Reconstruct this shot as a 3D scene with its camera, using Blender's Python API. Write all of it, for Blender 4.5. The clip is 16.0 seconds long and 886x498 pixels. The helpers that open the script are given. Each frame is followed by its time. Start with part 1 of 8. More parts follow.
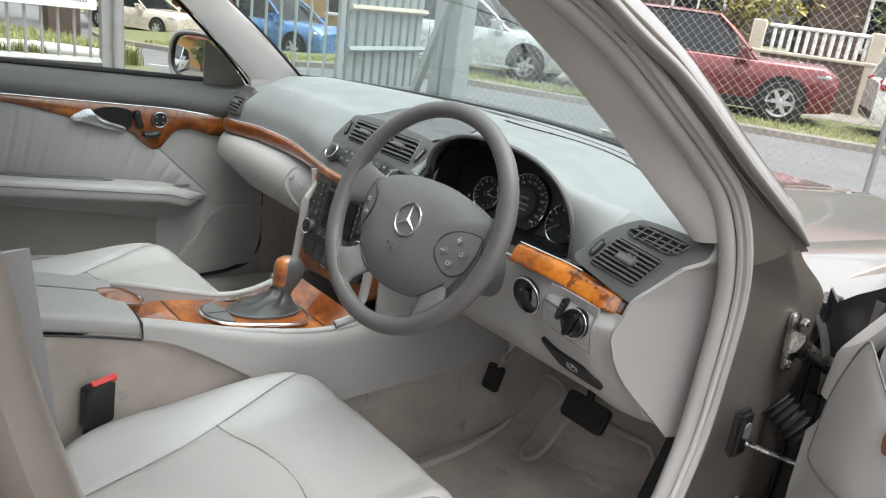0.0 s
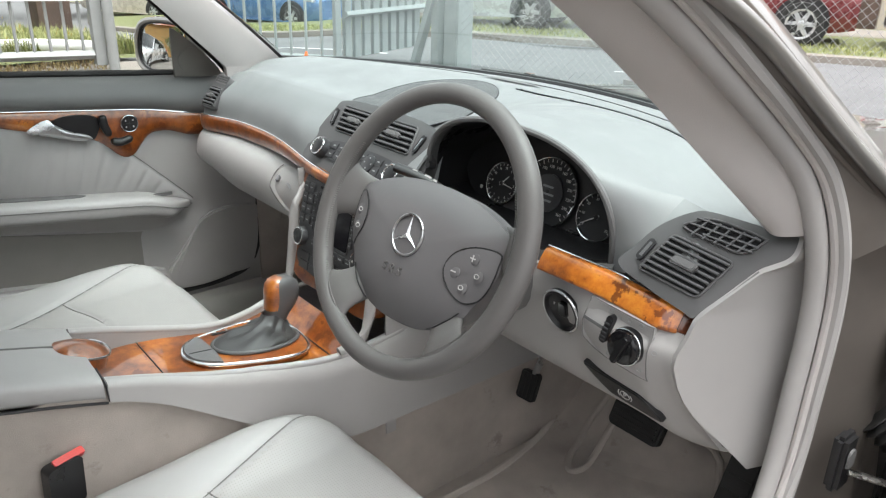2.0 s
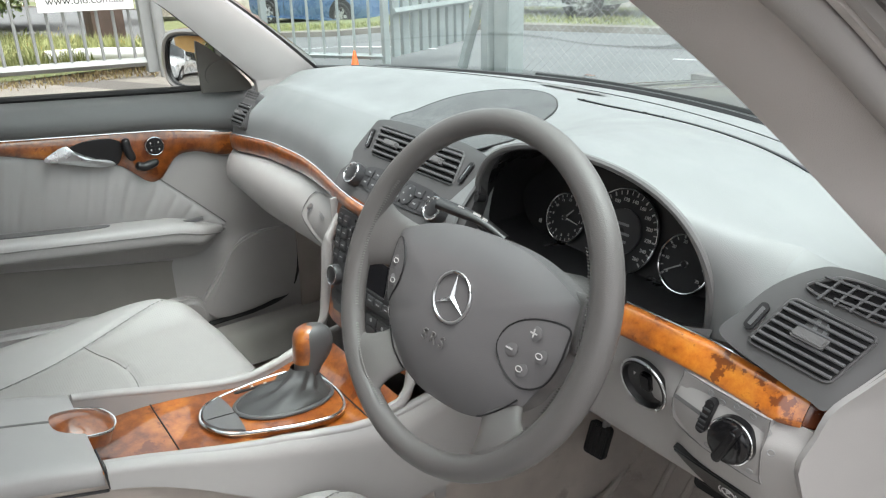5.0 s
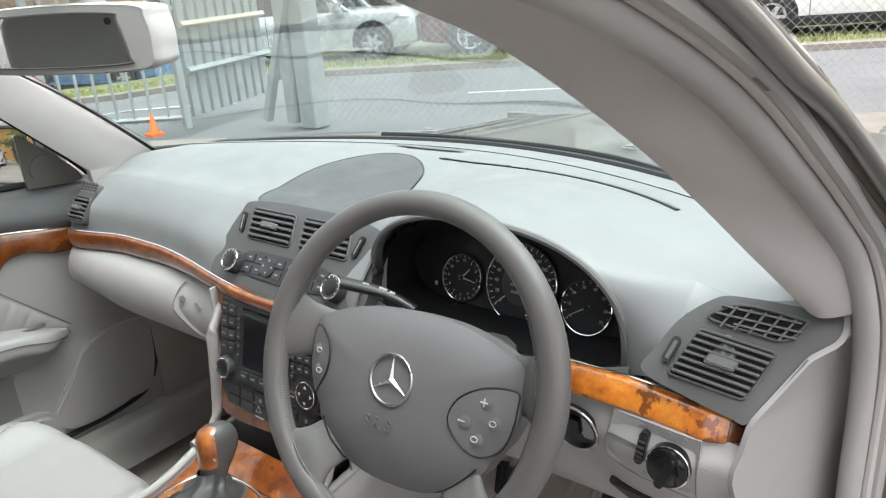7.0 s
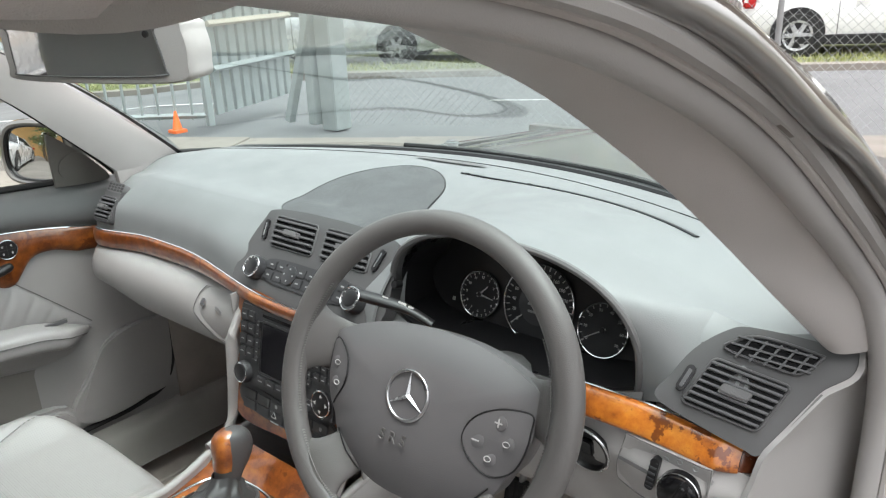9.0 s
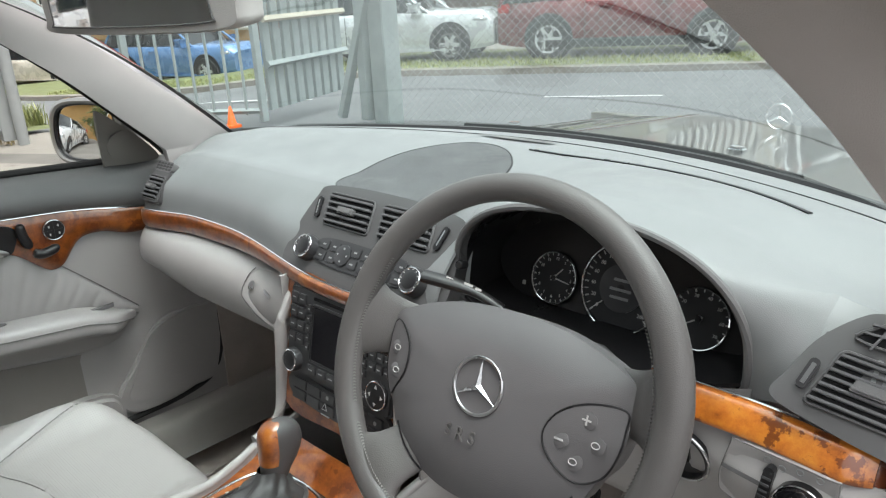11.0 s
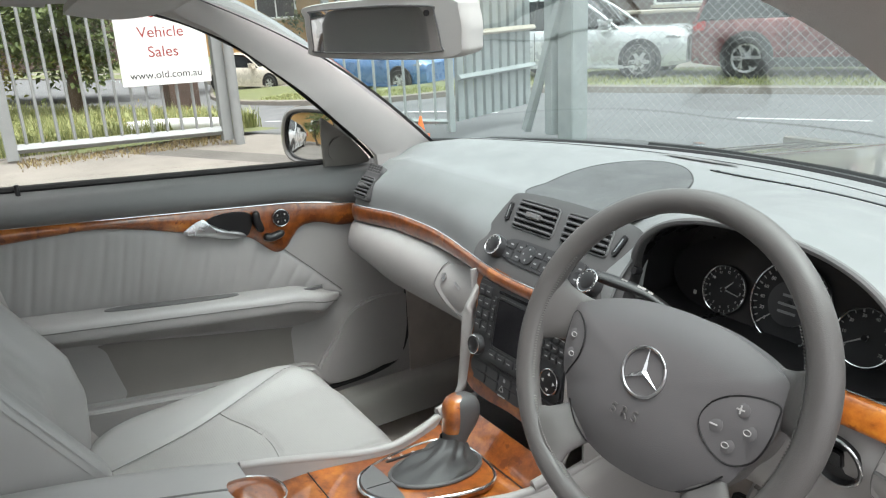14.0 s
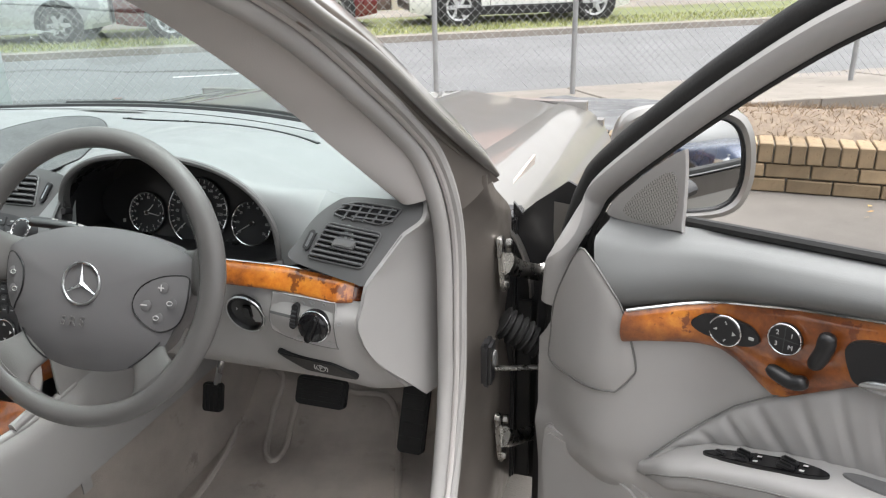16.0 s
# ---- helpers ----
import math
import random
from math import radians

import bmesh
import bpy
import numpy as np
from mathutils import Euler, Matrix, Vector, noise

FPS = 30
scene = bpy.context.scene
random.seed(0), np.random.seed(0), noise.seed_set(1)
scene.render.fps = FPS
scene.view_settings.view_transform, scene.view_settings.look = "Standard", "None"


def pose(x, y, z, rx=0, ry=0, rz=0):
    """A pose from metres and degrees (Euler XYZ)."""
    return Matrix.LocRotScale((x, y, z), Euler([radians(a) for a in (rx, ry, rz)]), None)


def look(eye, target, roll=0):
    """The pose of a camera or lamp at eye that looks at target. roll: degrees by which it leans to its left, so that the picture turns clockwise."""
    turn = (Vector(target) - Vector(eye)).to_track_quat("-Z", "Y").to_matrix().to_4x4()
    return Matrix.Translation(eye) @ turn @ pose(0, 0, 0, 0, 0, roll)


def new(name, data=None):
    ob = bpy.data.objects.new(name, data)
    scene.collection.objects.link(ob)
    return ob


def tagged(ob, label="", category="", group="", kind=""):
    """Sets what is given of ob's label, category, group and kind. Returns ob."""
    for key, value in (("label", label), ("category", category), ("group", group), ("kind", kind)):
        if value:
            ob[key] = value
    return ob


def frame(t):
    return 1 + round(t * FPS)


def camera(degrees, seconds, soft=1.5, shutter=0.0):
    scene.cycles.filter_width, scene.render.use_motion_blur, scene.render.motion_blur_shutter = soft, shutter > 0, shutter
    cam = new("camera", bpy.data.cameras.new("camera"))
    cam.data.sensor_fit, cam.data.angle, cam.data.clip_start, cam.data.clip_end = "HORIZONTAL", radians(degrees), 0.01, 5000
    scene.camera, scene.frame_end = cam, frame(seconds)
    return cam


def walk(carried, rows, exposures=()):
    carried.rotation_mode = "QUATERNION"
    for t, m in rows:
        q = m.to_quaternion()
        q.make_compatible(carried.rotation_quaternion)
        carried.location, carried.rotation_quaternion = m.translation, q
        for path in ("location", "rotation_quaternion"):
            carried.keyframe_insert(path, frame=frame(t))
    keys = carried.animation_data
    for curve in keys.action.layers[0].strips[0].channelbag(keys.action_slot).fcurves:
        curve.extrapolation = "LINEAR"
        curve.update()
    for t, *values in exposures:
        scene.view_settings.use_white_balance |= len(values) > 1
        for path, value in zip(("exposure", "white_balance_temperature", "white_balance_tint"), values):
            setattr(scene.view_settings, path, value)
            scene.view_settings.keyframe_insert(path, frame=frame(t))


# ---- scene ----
cam = camera(60.6, 16.0, 1.2)
PATH = [
    (0, (1.311, -0.925, 1.307), (-0.111, 0.331, 0.674), 7.4),
    (0.5, (1.292, -0.857, 1.309), (-0.142, 0.382, 0.669), 6.8),
    (1, (1.234, -0.862, 1.309), (-0.143, 0.406, 0.605), 3.4),
    (1.5, (1.177, -0.838, 1.298), (-0.119, 0.469, 0.516), 3.0),
    (2, (1.131, -0.752, 1.31), (-0.295, 0.438, 0.567), 1.5),
    (2.5, (1.057, -0.671, 1.312), (-0.578, 0.264, 0.638), -1.0),
    (3, (1.026, -0.66, 1.307), (-0.595, 0.279, 0.606), -0.5),
    (3.5, (0.986, -0.669, 1.308), (-0.557, 0.338, 0.53), -0.8),
    (3.7, (0.974, -0.677, 1.31), (-0.54, 0.381, 0.543), -1.5),
    (5.8, (0.974, -0.592, 1.314), (-0.527, 0.493, 0.559), -1.0),
    (6, (0.972, -0.626, 1.324), (-0.49, 0.519, 0.582), -1.7),
    (6.5, (0.935, -0.705, 1.349), (-0.32, 0.676, 0.63), -4.8),
    (7, (0.898, -0.702, 1.365), (-0.306, 0.74, 0.679), -4.3),
    (7.5, (0.908, -0.693, 1.367), (-0.299, 0.709, 0.608), -3.2),
    (8, (0.91, -0.698, 1.379), (-0.291, 0.739, 0.677), -3.7),
    (8.5, (0.916, -0.725, 1.389), (-0.26, 0.74, 0.703), -5.1),
    (8.7, (0.909, -0.721, 1.389), (-0.317, 0.709, 0.717), -2.9),
    (10.8, (0.839, -0.659, 1.322), (-0.452, 0.712, 0.647), -2.8),
    (11, (0.816, -0.66, 1.321), (-0.517, 0.674, 0.656), -3.0),
    (11.5, (0.765, -0.676, 1.313), (-0.665, 0.551, 0.642), -3.1),
    (12, (0.749, -0.695, 1.304), (-0.823, 0.364, 0.666), -2.5),
    (12.5, (0.747, -0.708, 1.304), (-0.926, 0.208, 0.702), -3.8),
    (13, (0.771, -0.714, 1.308), (-0.942, 0.129, 0.713), -4.4),
    (13.5, (0.823, -0.722, 1.308), (-0.909, 0.092, 0.726), -4.6),
    (14, (0.908, -0.76, 1.347), (-0.717, 0.235, 0.737), -2.9),
    (14.5, (0.991, -0.838, 1.377), (-0.407, 0.443, 0.742), -2.5),
    (15, (1.043, -0.897, 1.365), (-0.026, 0.665, 0.718), -2.3),
    (15.1, (1.05, -0.9, 1.365), (0.024, 0.683, 0.699), -2.4),
    (15.5, (1.089, -0.919, 1.367), (0.291, 0.775, 0.663), -1.9),
    (16, (1.122, -0.904, 1.359), (0.538, 0.856, 0.609), -1.5),
]
walk(cam, [(t, look(eye, target, roll)) for t, eye, target, roll in PATH],
     [(0, 1.62), (1, 1.64), (2.5, 1.80), (3.6, 1.74), (6, 1.80), (7, 1.80), (8.5, 1.69), (10.8, 1.56), (11.5, 1.55), (12.5, 1.66), (13, 1.71), (14, 1.68), (15.2, 1.70), (16, 1.73)])

# ---- world, sun, exposure ----
world = bpy.data.worlds.new("sky")
scene.world = world
world.use_nodes = True
wn = world.node_tree.nodes
sky = wn.new("ShaderNodeTexSky")
sky.sky_type, sky.sun_disc = "NISHITA", False
sky.sun_elevation, sky.sun_rotation = radians(75), radians(76)
sky.air_density, sky.dust_density, sky.ozone_density = 1.0, 6.0, 1.0
soften = wn.new("ShaderNodeHueSaturation")
soften.inputs["Saturation"].default_value = 0.10
world.node_tree.links.new(sky.outputs[0], soften.inputs["Color"])
world.node_tree.links.new(soften.outputs[0], wn["Background"].inputs[0])
wn["Background"].inputs[1].default_value = 0.15
sun = new("sun", bpy.data.lights.new("sun", "SUN"))
sun.data.energy, sun.data.angle, sun.data.color = 0.5, radians(70), (1.0, 0.98, 0.96)
sun.matrix_world = look((4, 1, 17), (0, 0, 0))


# ---- materials ----
def coords(nt, scale=(1, 1, 1)):
    tc = nt.nodes.new("ShaderNodeTexCoord")
    mp = nt.nodes.new("ShaderNodeMapping")
    mp.inputs["Scale"].default_value = scale
    nt.links.new(tc.outputs["Object"], mp.inputs[0])
    return mp.outputs[0]


def tex(nt, vec, kind, scale, detail=4.0, rough=0.55):
    n = nt.nodes.new("ShaderNodeTexNoise" if kind == "noise" else "ShaderNodeTexVoronoi")
    n.inputs["Scale"].default_value = scale
    if kind == "noise":
        n.inputs["Detail"].default_value, n.inputs["Roughness"].default_value = detail, rough
    nt.links.new(vec, n.inputs["Vector"])
    return n.outputs["Fac" if kind == "noise" else "Distance"]


def ramp(nt, fac, stops):
    r = nt.nodes.new("ShaderNodeValToRGB")
    while len(r.color_ramp.elements) < len(stops):
        r.color_ramp.elements.new(0.5)
    for e, (p, c) in zip(r.color_ramp.elements, stops):
        e.position, e.color = p, (*c, 1)
    nt.links.new(fac, r.inputs[0])
    return r.outputs[0]


def mat(name, colour, rough=0.5, metal=0.0, vary=0.12, patch=6.0, grain=0.0, gscale=600.0, gkind="noise", coat=0.0, spots=None, rvary=0.1, spec=0.5, stretch=(1, 1, 1)):
    """A surface: colour varied by broad patches and fine grain, bump from the grain, roughness varied."""
    m = bpy.data.materials.new(name)
    m.use_nodes = True
    nt = m.node_tree
    b = nt.nodes["Principled BSDF"]
    vec = coords(nt, stretch)
    big = tex(nt, vec, "noise", patch, 5.0)
    c0, c1 = [max(0, k * (1 - vary)) for k in colour], [min(1, k * (1 + vary)) for k in colour]
    col = ramp(nt, big, [(0.3, c0), (0.7, c1)])
    if spots:
        sp = tex(nt, vec, "noise", spots[0], 6.0, 0.7)
        mx = nt.nodes.new("ShaderNodeMix")
        mx.data_type = "RGBA"
        nt.links.new(ramp(nt, sp, [(spots[2], (0, 0, 0)), (min(1, spots[2] + 0.08), (1, 1, 1))]), mx.inputs[0])
        nt.links.new(col, mx.inputs[6])
        mx.inputs[7].default_value = (*spots[1], 1)
        col = mx.outputs[2]
    nt.links.new(col, b.inputs["Base Color"])
    rr = ramp(nt, tex(nt, vec, "noise", patch * 2.3, 4.0), [(0.3, [max(0.02, rough - rvary)] * 3), (0.7, [min(1, rough + rvary)] * 3)])
    nt.links.new(rr, b.inputs["Roughness"])
    b.inputs["Metallic"].default_value = metal
    b.inputs["Specular IOR Level"].default_value = spec
    if coat:
        b.inputs["Coat Weight"].default_value, b.inputs["Coat Roughness"].default_value = coat, 0.04
    if grain:
        bp = nt.nodes.new("ShaderNodeBump")
        bp.inputs["Strength"].default_value, bp.inputs["Distance"].default_value = grain, 0.002
        nt.links.new(tex(nt, vec, gkind, gscale, 3.0), bp.inputs["Height"])
        nt.links.new(bp.outputs[0], b.inputs["Normal"])
    return m


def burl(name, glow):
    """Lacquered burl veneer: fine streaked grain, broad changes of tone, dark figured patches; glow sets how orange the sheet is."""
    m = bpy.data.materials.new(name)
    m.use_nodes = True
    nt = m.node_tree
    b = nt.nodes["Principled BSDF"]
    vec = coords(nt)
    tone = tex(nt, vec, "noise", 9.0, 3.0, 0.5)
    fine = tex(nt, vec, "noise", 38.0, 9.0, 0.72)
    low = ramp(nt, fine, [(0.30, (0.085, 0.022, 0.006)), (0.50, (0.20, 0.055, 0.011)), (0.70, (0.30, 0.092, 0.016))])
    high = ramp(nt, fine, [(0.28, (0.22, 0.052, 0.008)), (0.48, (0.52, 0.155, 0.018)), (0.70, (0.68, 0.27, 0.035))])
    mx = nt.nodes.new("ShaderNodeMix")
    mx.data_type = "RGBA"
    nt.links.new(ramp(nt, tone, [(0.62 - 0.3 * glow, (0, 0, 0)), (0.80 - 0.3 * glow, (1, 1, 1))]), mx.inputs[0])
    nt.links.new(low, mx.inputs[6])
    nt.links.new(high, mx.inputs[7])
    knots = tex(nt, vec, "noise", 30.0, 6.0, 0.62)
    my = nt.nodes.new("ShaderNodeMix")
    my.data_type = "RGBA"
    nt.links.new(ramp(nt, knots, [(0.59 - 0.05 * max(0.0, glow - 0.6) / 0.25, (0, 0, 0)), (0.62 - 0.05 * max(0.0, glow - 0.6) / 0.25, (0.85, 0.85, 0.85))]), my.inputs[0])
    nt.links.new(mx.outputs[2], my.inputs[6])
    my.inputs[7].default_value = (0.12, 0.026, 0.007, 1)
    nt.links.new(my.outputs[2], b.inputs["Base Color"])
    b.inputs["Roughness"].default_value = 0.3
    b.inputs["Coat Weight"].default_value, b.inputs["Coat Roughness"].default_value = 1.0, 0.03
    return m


def perforated(name, colour):
    """Leather with rows of small holes."""
    m = mat(name, colour, 0.42, grain=0.10, gscale=900, gkind="voronoi", vary=0.05)
    nt = m.node_tree
    b = nt.nodes["Principled BSDF"]
    vec = coords(nt, (230, 230, 0))
    vo = nt.nodes.new("ShaderNodeTexVoronoi")
    vo.inputs["Scale"].default_value, vo.inputs["Randomness"].default_value = 1.0, 0.0
    nt.links.new(vec, vo.inputs["Vector"])
    old = b.inputs["Base Color"].links[0].from_socket
    mx = nt.nodes.new("ShaderNodeMix")
    mx.data_type = "RGBA"
    nt.links.new(ramp(nt, vo.outputs["Distance"], [(0.16, (1, 1, 1)), (0.24, (0, 0, 0))]), mx.inputs[0])
    nt.links.new(old, mx.inputs[6])
    mx.inputs[7].default_value = (*[k * 0.84 for k in colour], 1)
    nt.links.new(mx.outputs[2], b.inputs["Base Color"])
    return m


def mesh_grille(name, colour, hole, scale, flatness):
    """A fine perforated grille: regular dark holes."""
    m = mat(name, colour, 0.55, vary=0.04)
    nt = m.node_tree
    b = nt.nodes["Principled BSDF"]
    vec = coords(nt, (scale, scale, flatness))
    vo = nt.nodes.new("ShaderNodeTexVoronoi")
    vo.inputs["Scale"].default_value, vo.inputs["Randomness"].default_value = 1.0, 0.0
    nt.links.new(vec, vo.inputs["Vector"])
    old = b.inputs["Base Color"].links[0].from_socket
    mx = nt.nodes.new("ShaderNodeMix")
    mx.data_type = "RGBA"
    nt.links.new(ramp(nt, vo.outputs["Distance"], [(0.36, (1, 1, 1)), (0.46, (0, 0, 0))]), mx.inputs[0])
    nt.links.new(old, mx.inputs[6])
    mx.inputs[7].default_value = (*hole, 1)
    nt.links.new(mx.outputs[2], b.inputs["Base Color"])
    return m


def pane(name, tint, gloss=0.02, ior=1.5):
    """Clear sheet glass: passes light with a tint, mirrors by Fresnel."""
    m = bpy.data.materials.new(name)
    m.use_nodes = True
    nt = m.node_tree
    nt.nodes.remove(nt.nodes["Principled BSDF"])
    tr, gl, fr, mx = (nt.nodes.new("ShaderNode" + k) for k in ("BsdfTransparent", "BsdfGlossy", "Fresnel", "MixShader"))
    tr.inputs[0].default_value = (*tint, 1)
    gl.inputs["Roughness"].default_value = gloss
    fr.inputs["IOR"].default_value = ior
    nt.links.new(fr.outputs[0], mx.inputs[0])
    nt.links.new(tr.outputs[0], mx.inputs[1])
    nt.links.new(gl.outputs[0], mx.inputs[2])
    nt.links.new(mx.outputs[0], nt.nodes["Material Output"].inputs[0])
    return m


LEATHER = mat("pale_grey_leather", (0.328, 0.322, 0.316), 0.42, grain=0.12, gscale=900, gkind="voronoi", vary=0.05, patch=5)
PERF = perforated("perforated_leather", (0.328, 0.321, 0.311))
PAD = mat("grey_green_soft_pad", (0.185, 0.194, 0.196), 0.5, grain=0.12, gscale=1000, gkind="voronoi", vary=0.05, patch=4)
DOORPAD = mat("dark_grey_soft_pad", (0.165, 0.17, 0.17), 0.65, grain=0.12, gscale=1000, gkind="voronoi", vary=0.05, patch=4)
BEIGE = mat("pale_grey_plastic", (0.34, 0.331, 0.322), 0.48, grain=0.10, gscale=1100, gkind="voronoi", vary=0.04, patch=5)
MIDGREY = mat("mid_grey_plastic", (0.12, 0.12, 0.12), 0.5, grain=0.25, gscale=700, vary=0.06)
VENTGREY = mat("dark_vent_plastic", (0.073, 0.073, 0.074), 0.5, grain=0.08, gscale=900, vary=0.05)
GAITER = mat("black_gaiter_leather", (0.032, 0.032, 0.032), 0.45, grain=0.15, gscale=900, gkind="voronoi", vary=0.1)
RIMLEATHER = mat("dark_grey_leather", (0.102, 0.098, 0.095), 0.42, grain=0.14, gscale=900, gkind="voronoi", vary=0.07, patch=8)
HUBGREY = mat("grey_hub_plastic", (0.124, 0.121, 0.123), 0.46, grain=0.10, gscale=1100, gkind="voronoi", vary=0.04)
BLACK = mat("black_plastic", (0.012, 0.012, 0.013), 0.35, vary=0.2, grain=0.1, gscale=500)
VENTDARK = mat("matt_black", (0.006, 0.006, 0.007), 0.95, vary=0.2)
LOUVRE = mat("louvre_grey", (0.10, 0.101, 0.104), 0.45, grain=0.05, gscale=900, vary=0.06)
BLACKGLOSS = mat("gloss_black", (0.006, 0.006, 0.007), 0.12, vary=0.1)
BUTTON = mat("dark_button", (0.035, 0.036, 0.038), 0.38, vary=0.1)
RUBBER = mat("black_rubber", (0.012, 0.012, 0.012), 0.6, vary=0.25, grain=0.3, gscale=300)
CHROME = mat("chrome", (0.75, 0.76, 0.77), 0.12, 1.0, vary=0.03, rvary=0.04)
SATIN = mat("satin_metal", (0.55, 0.56, 0.57), 0.3, 1.0, vary=0.05)
STEEL = mat("oiled_steel", (0.42, 0.41, 0.39), 0.28, 1.0, vary=0.2, patch=30, spots=(60, (0.08, 0.06, 0.05), 0.66))
SEAM = mat("stitch_thread", (0.15, 0.148, 0.143), 0.7, vary=0.1)
THREAD = mat("grey_thread", (0.20, 0.198, 0.19), 0.8, vary=0.1)
BURL = burl("red_brown_burl", 0.25)
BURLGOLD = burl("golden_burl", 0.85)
BURLORANGE = burl("orange_burl", 0.41)
BURLEND = mat("dark_wood_end", (0.10, 0.025, 0.008), 0.25, vary=0.3, patch=40, coat=0.7)
CARPET = mat("grey_beige_carpet", (0.43, 0.385, 0.345), 0.95, grain=1.0, gscale=900, vary=0.14, patch=9, spots=(11, (0.33, 0.29, 0.255), 0.60))
# pale trim plastic in a darker tone, with shade put into the colour
SHADEDTRIM = mat("shaded_trim_plastic", (0.215, 0.203, 0.189), 0.6, grain=0.2, gscale=700, vary=0.06)
CARPETEDGE = mat("mat_binding", (0.45, 0.41, 0.37), 0.9, grain=0.6, gscale=700)
PAINT = mat("champagne_metallic_paint", (0.30, 0.292, 0.280), 0.33, 0.80, vary=0.015, patch=2, coat=1.0, rvary=0.02)
# the body paint kept darker: shade of the door openings is in its colour
SHADEDPAINT = mat("shaded_champagne_paint", (0.150, 0.133, 0.118), 0.38, 0.35, vary=0.08, patch=9, coat=0.3, spots=(25, (0.13, 0.115, 0.10), 0.68))
HEADLINER = mat("pale_headliner", (0.50, 0.49, 0.475), 0.9, grain=0.5, gscale=900, vary=0.05)
PILLAR = mat("pillar_cover", (0.46, 0.438, 0.426), 0.6, grain=0.4, gscale=900, vary=0.04)
GRILLE = mesh_grille("speaker_grille", (0.125, 0.132, 0.133), (0.02, 0.021, 0.022), 340, 0)
GRILLEPALE = mesh_grille("pale_speaker_grille", (0.34, 0.33, 0.31), (0.10, 0.098, 0.094), 420, 420)
WINDSCREEN = pane("windscreen_glass", (0.79, 0.90, 0.885), 0.01, 1.52)
SIDEGLASS = pane("side_glass", (0.90, 0.94, 0.92), 0.01, 1.4)
MIRROR = mat("mirror", (0.86, 0.88, 0.88), 0.02, 1.0, vary=0.0, rvary=0.0)
INK = mat("white_print", (0.45, 0.45, 0.44), 0.6, vary=0.02)
DIMINK = mat("grey_print", (0.26, 0.27, 0.27), 0.6, vary=0.02)
RED = mat("red_plastic", (0.55, 0.02, 0.015), 0.35, vary=0.08)
YELLOW = mat("yellow_plastic", (0.50, 0.34, 0.05), 0.5, vary=0.1)
SCREEN = mat("dark_screen", (0.008, 0.008, 0.010), 0.16, vary=0.1)
DIAL = mat("dial_face", (0.018, 0.019, 0.021), 0.5, vary=0.1)
DISPLAY = mat("grey_display", (0.045, 0.045, 0.048), 0.3, vary=0.1)


# ---- building helpers ----
def part(name, bm, material, parent=None, label="", smooth=40):
    me = bpy.data.meshes.new(name)
    bm.normal_update()
    bm.to_mesh(me)
    bm.free()
    me.materials.append(material)
    if smooth:
        me.polygons.foreach_set("use_smooth", [True] * len(me.polygons))
        me.set_sharp_from_angle(angle=radians(smooth))
    ob = new(name, me)
    if parent:
        ob.parent = parent
    if label:
        ob["label"] = label
    return ob


def thing(name, label, category, group="", kind="", at=(0, 0, 0)):
    ob = new(name)
    ob.location = at
    ob.empty_display_size = 0.02
    return tagged(ob, label, category, group, kind)


def alone(name, bm, material, label, category, group="", kind="", smooth=40):
    return tagged(part(name, bm, material, None, "", smooth), label, category, group, kind)


def grid(rows, wrap_u=False, wrap_v=False, caps=False):
    """A sheet through rows of points."""
    bm = bmesh.new()
    vs = [[bm.verts.new(p) for p in r] for r in rows]
    nu, nv = len(vs), len(vs[0])
    for i in range(nu if wrap_u else nu - 1):
        for j in range(nv if wrap_v else nv - 1):
            bm.faces.new((vs[i][j], vs[(i + 1) % nu][j], vs[(i + 1) % nu][(j + 1) % nv], vs[i][(j + 1) % nv]))
    if caps:
        bm.faces.new(vs[0][::-1])
        bm.faces.new(vs[-1])
        bmesh.ops.recalc_face_normals(bm, faces=bm.faces)
    return bm


def surf(f, u0, u1, nu, v0, v1, nv, thick=0.0):
    rows = [[Vector(f(u0 + (u1 - u0) * i / nu, v0 + (v1 - v0) * j / nv)) for j in range(nv + 1)] for i in range(nu + 1)]
    bm = grid(rows)
    if thick:
        bm.normal_update()
        bmesh.ops.solidify(bm, geom=bm.faces[:], thickness=thick)
    return bm


def smoothline(pts, n=8, closed=False):
    """A Catmull-Rom curve through points."""
    pts = [Vector(p) for p in pts]
    pts = [p.to_3d() for p in pts]
    k = len(pts)
    out = []
    for i in range(k if closed else k - 1):
        if closed:
            a, b, c, d = pts[i - 1], pts[i], pts[(i + 1) % k], pts[(i + 2) % k]
        else:
            a, b, c, d = pts[max(0, i - 1)], pts[i], pts[i + 1], pts[min(k - 1, i + 2)]
        for j in range(n):
            t = j / n
            out.append(0.5 * (2 * b + (c - a) * t + (2 * a - 5 * b + 4 * c - d) * t * t + (3 * b - a - 3 * c + d) * t ** 3))
    if not closed:
        out.append(pts[-1])
    return out


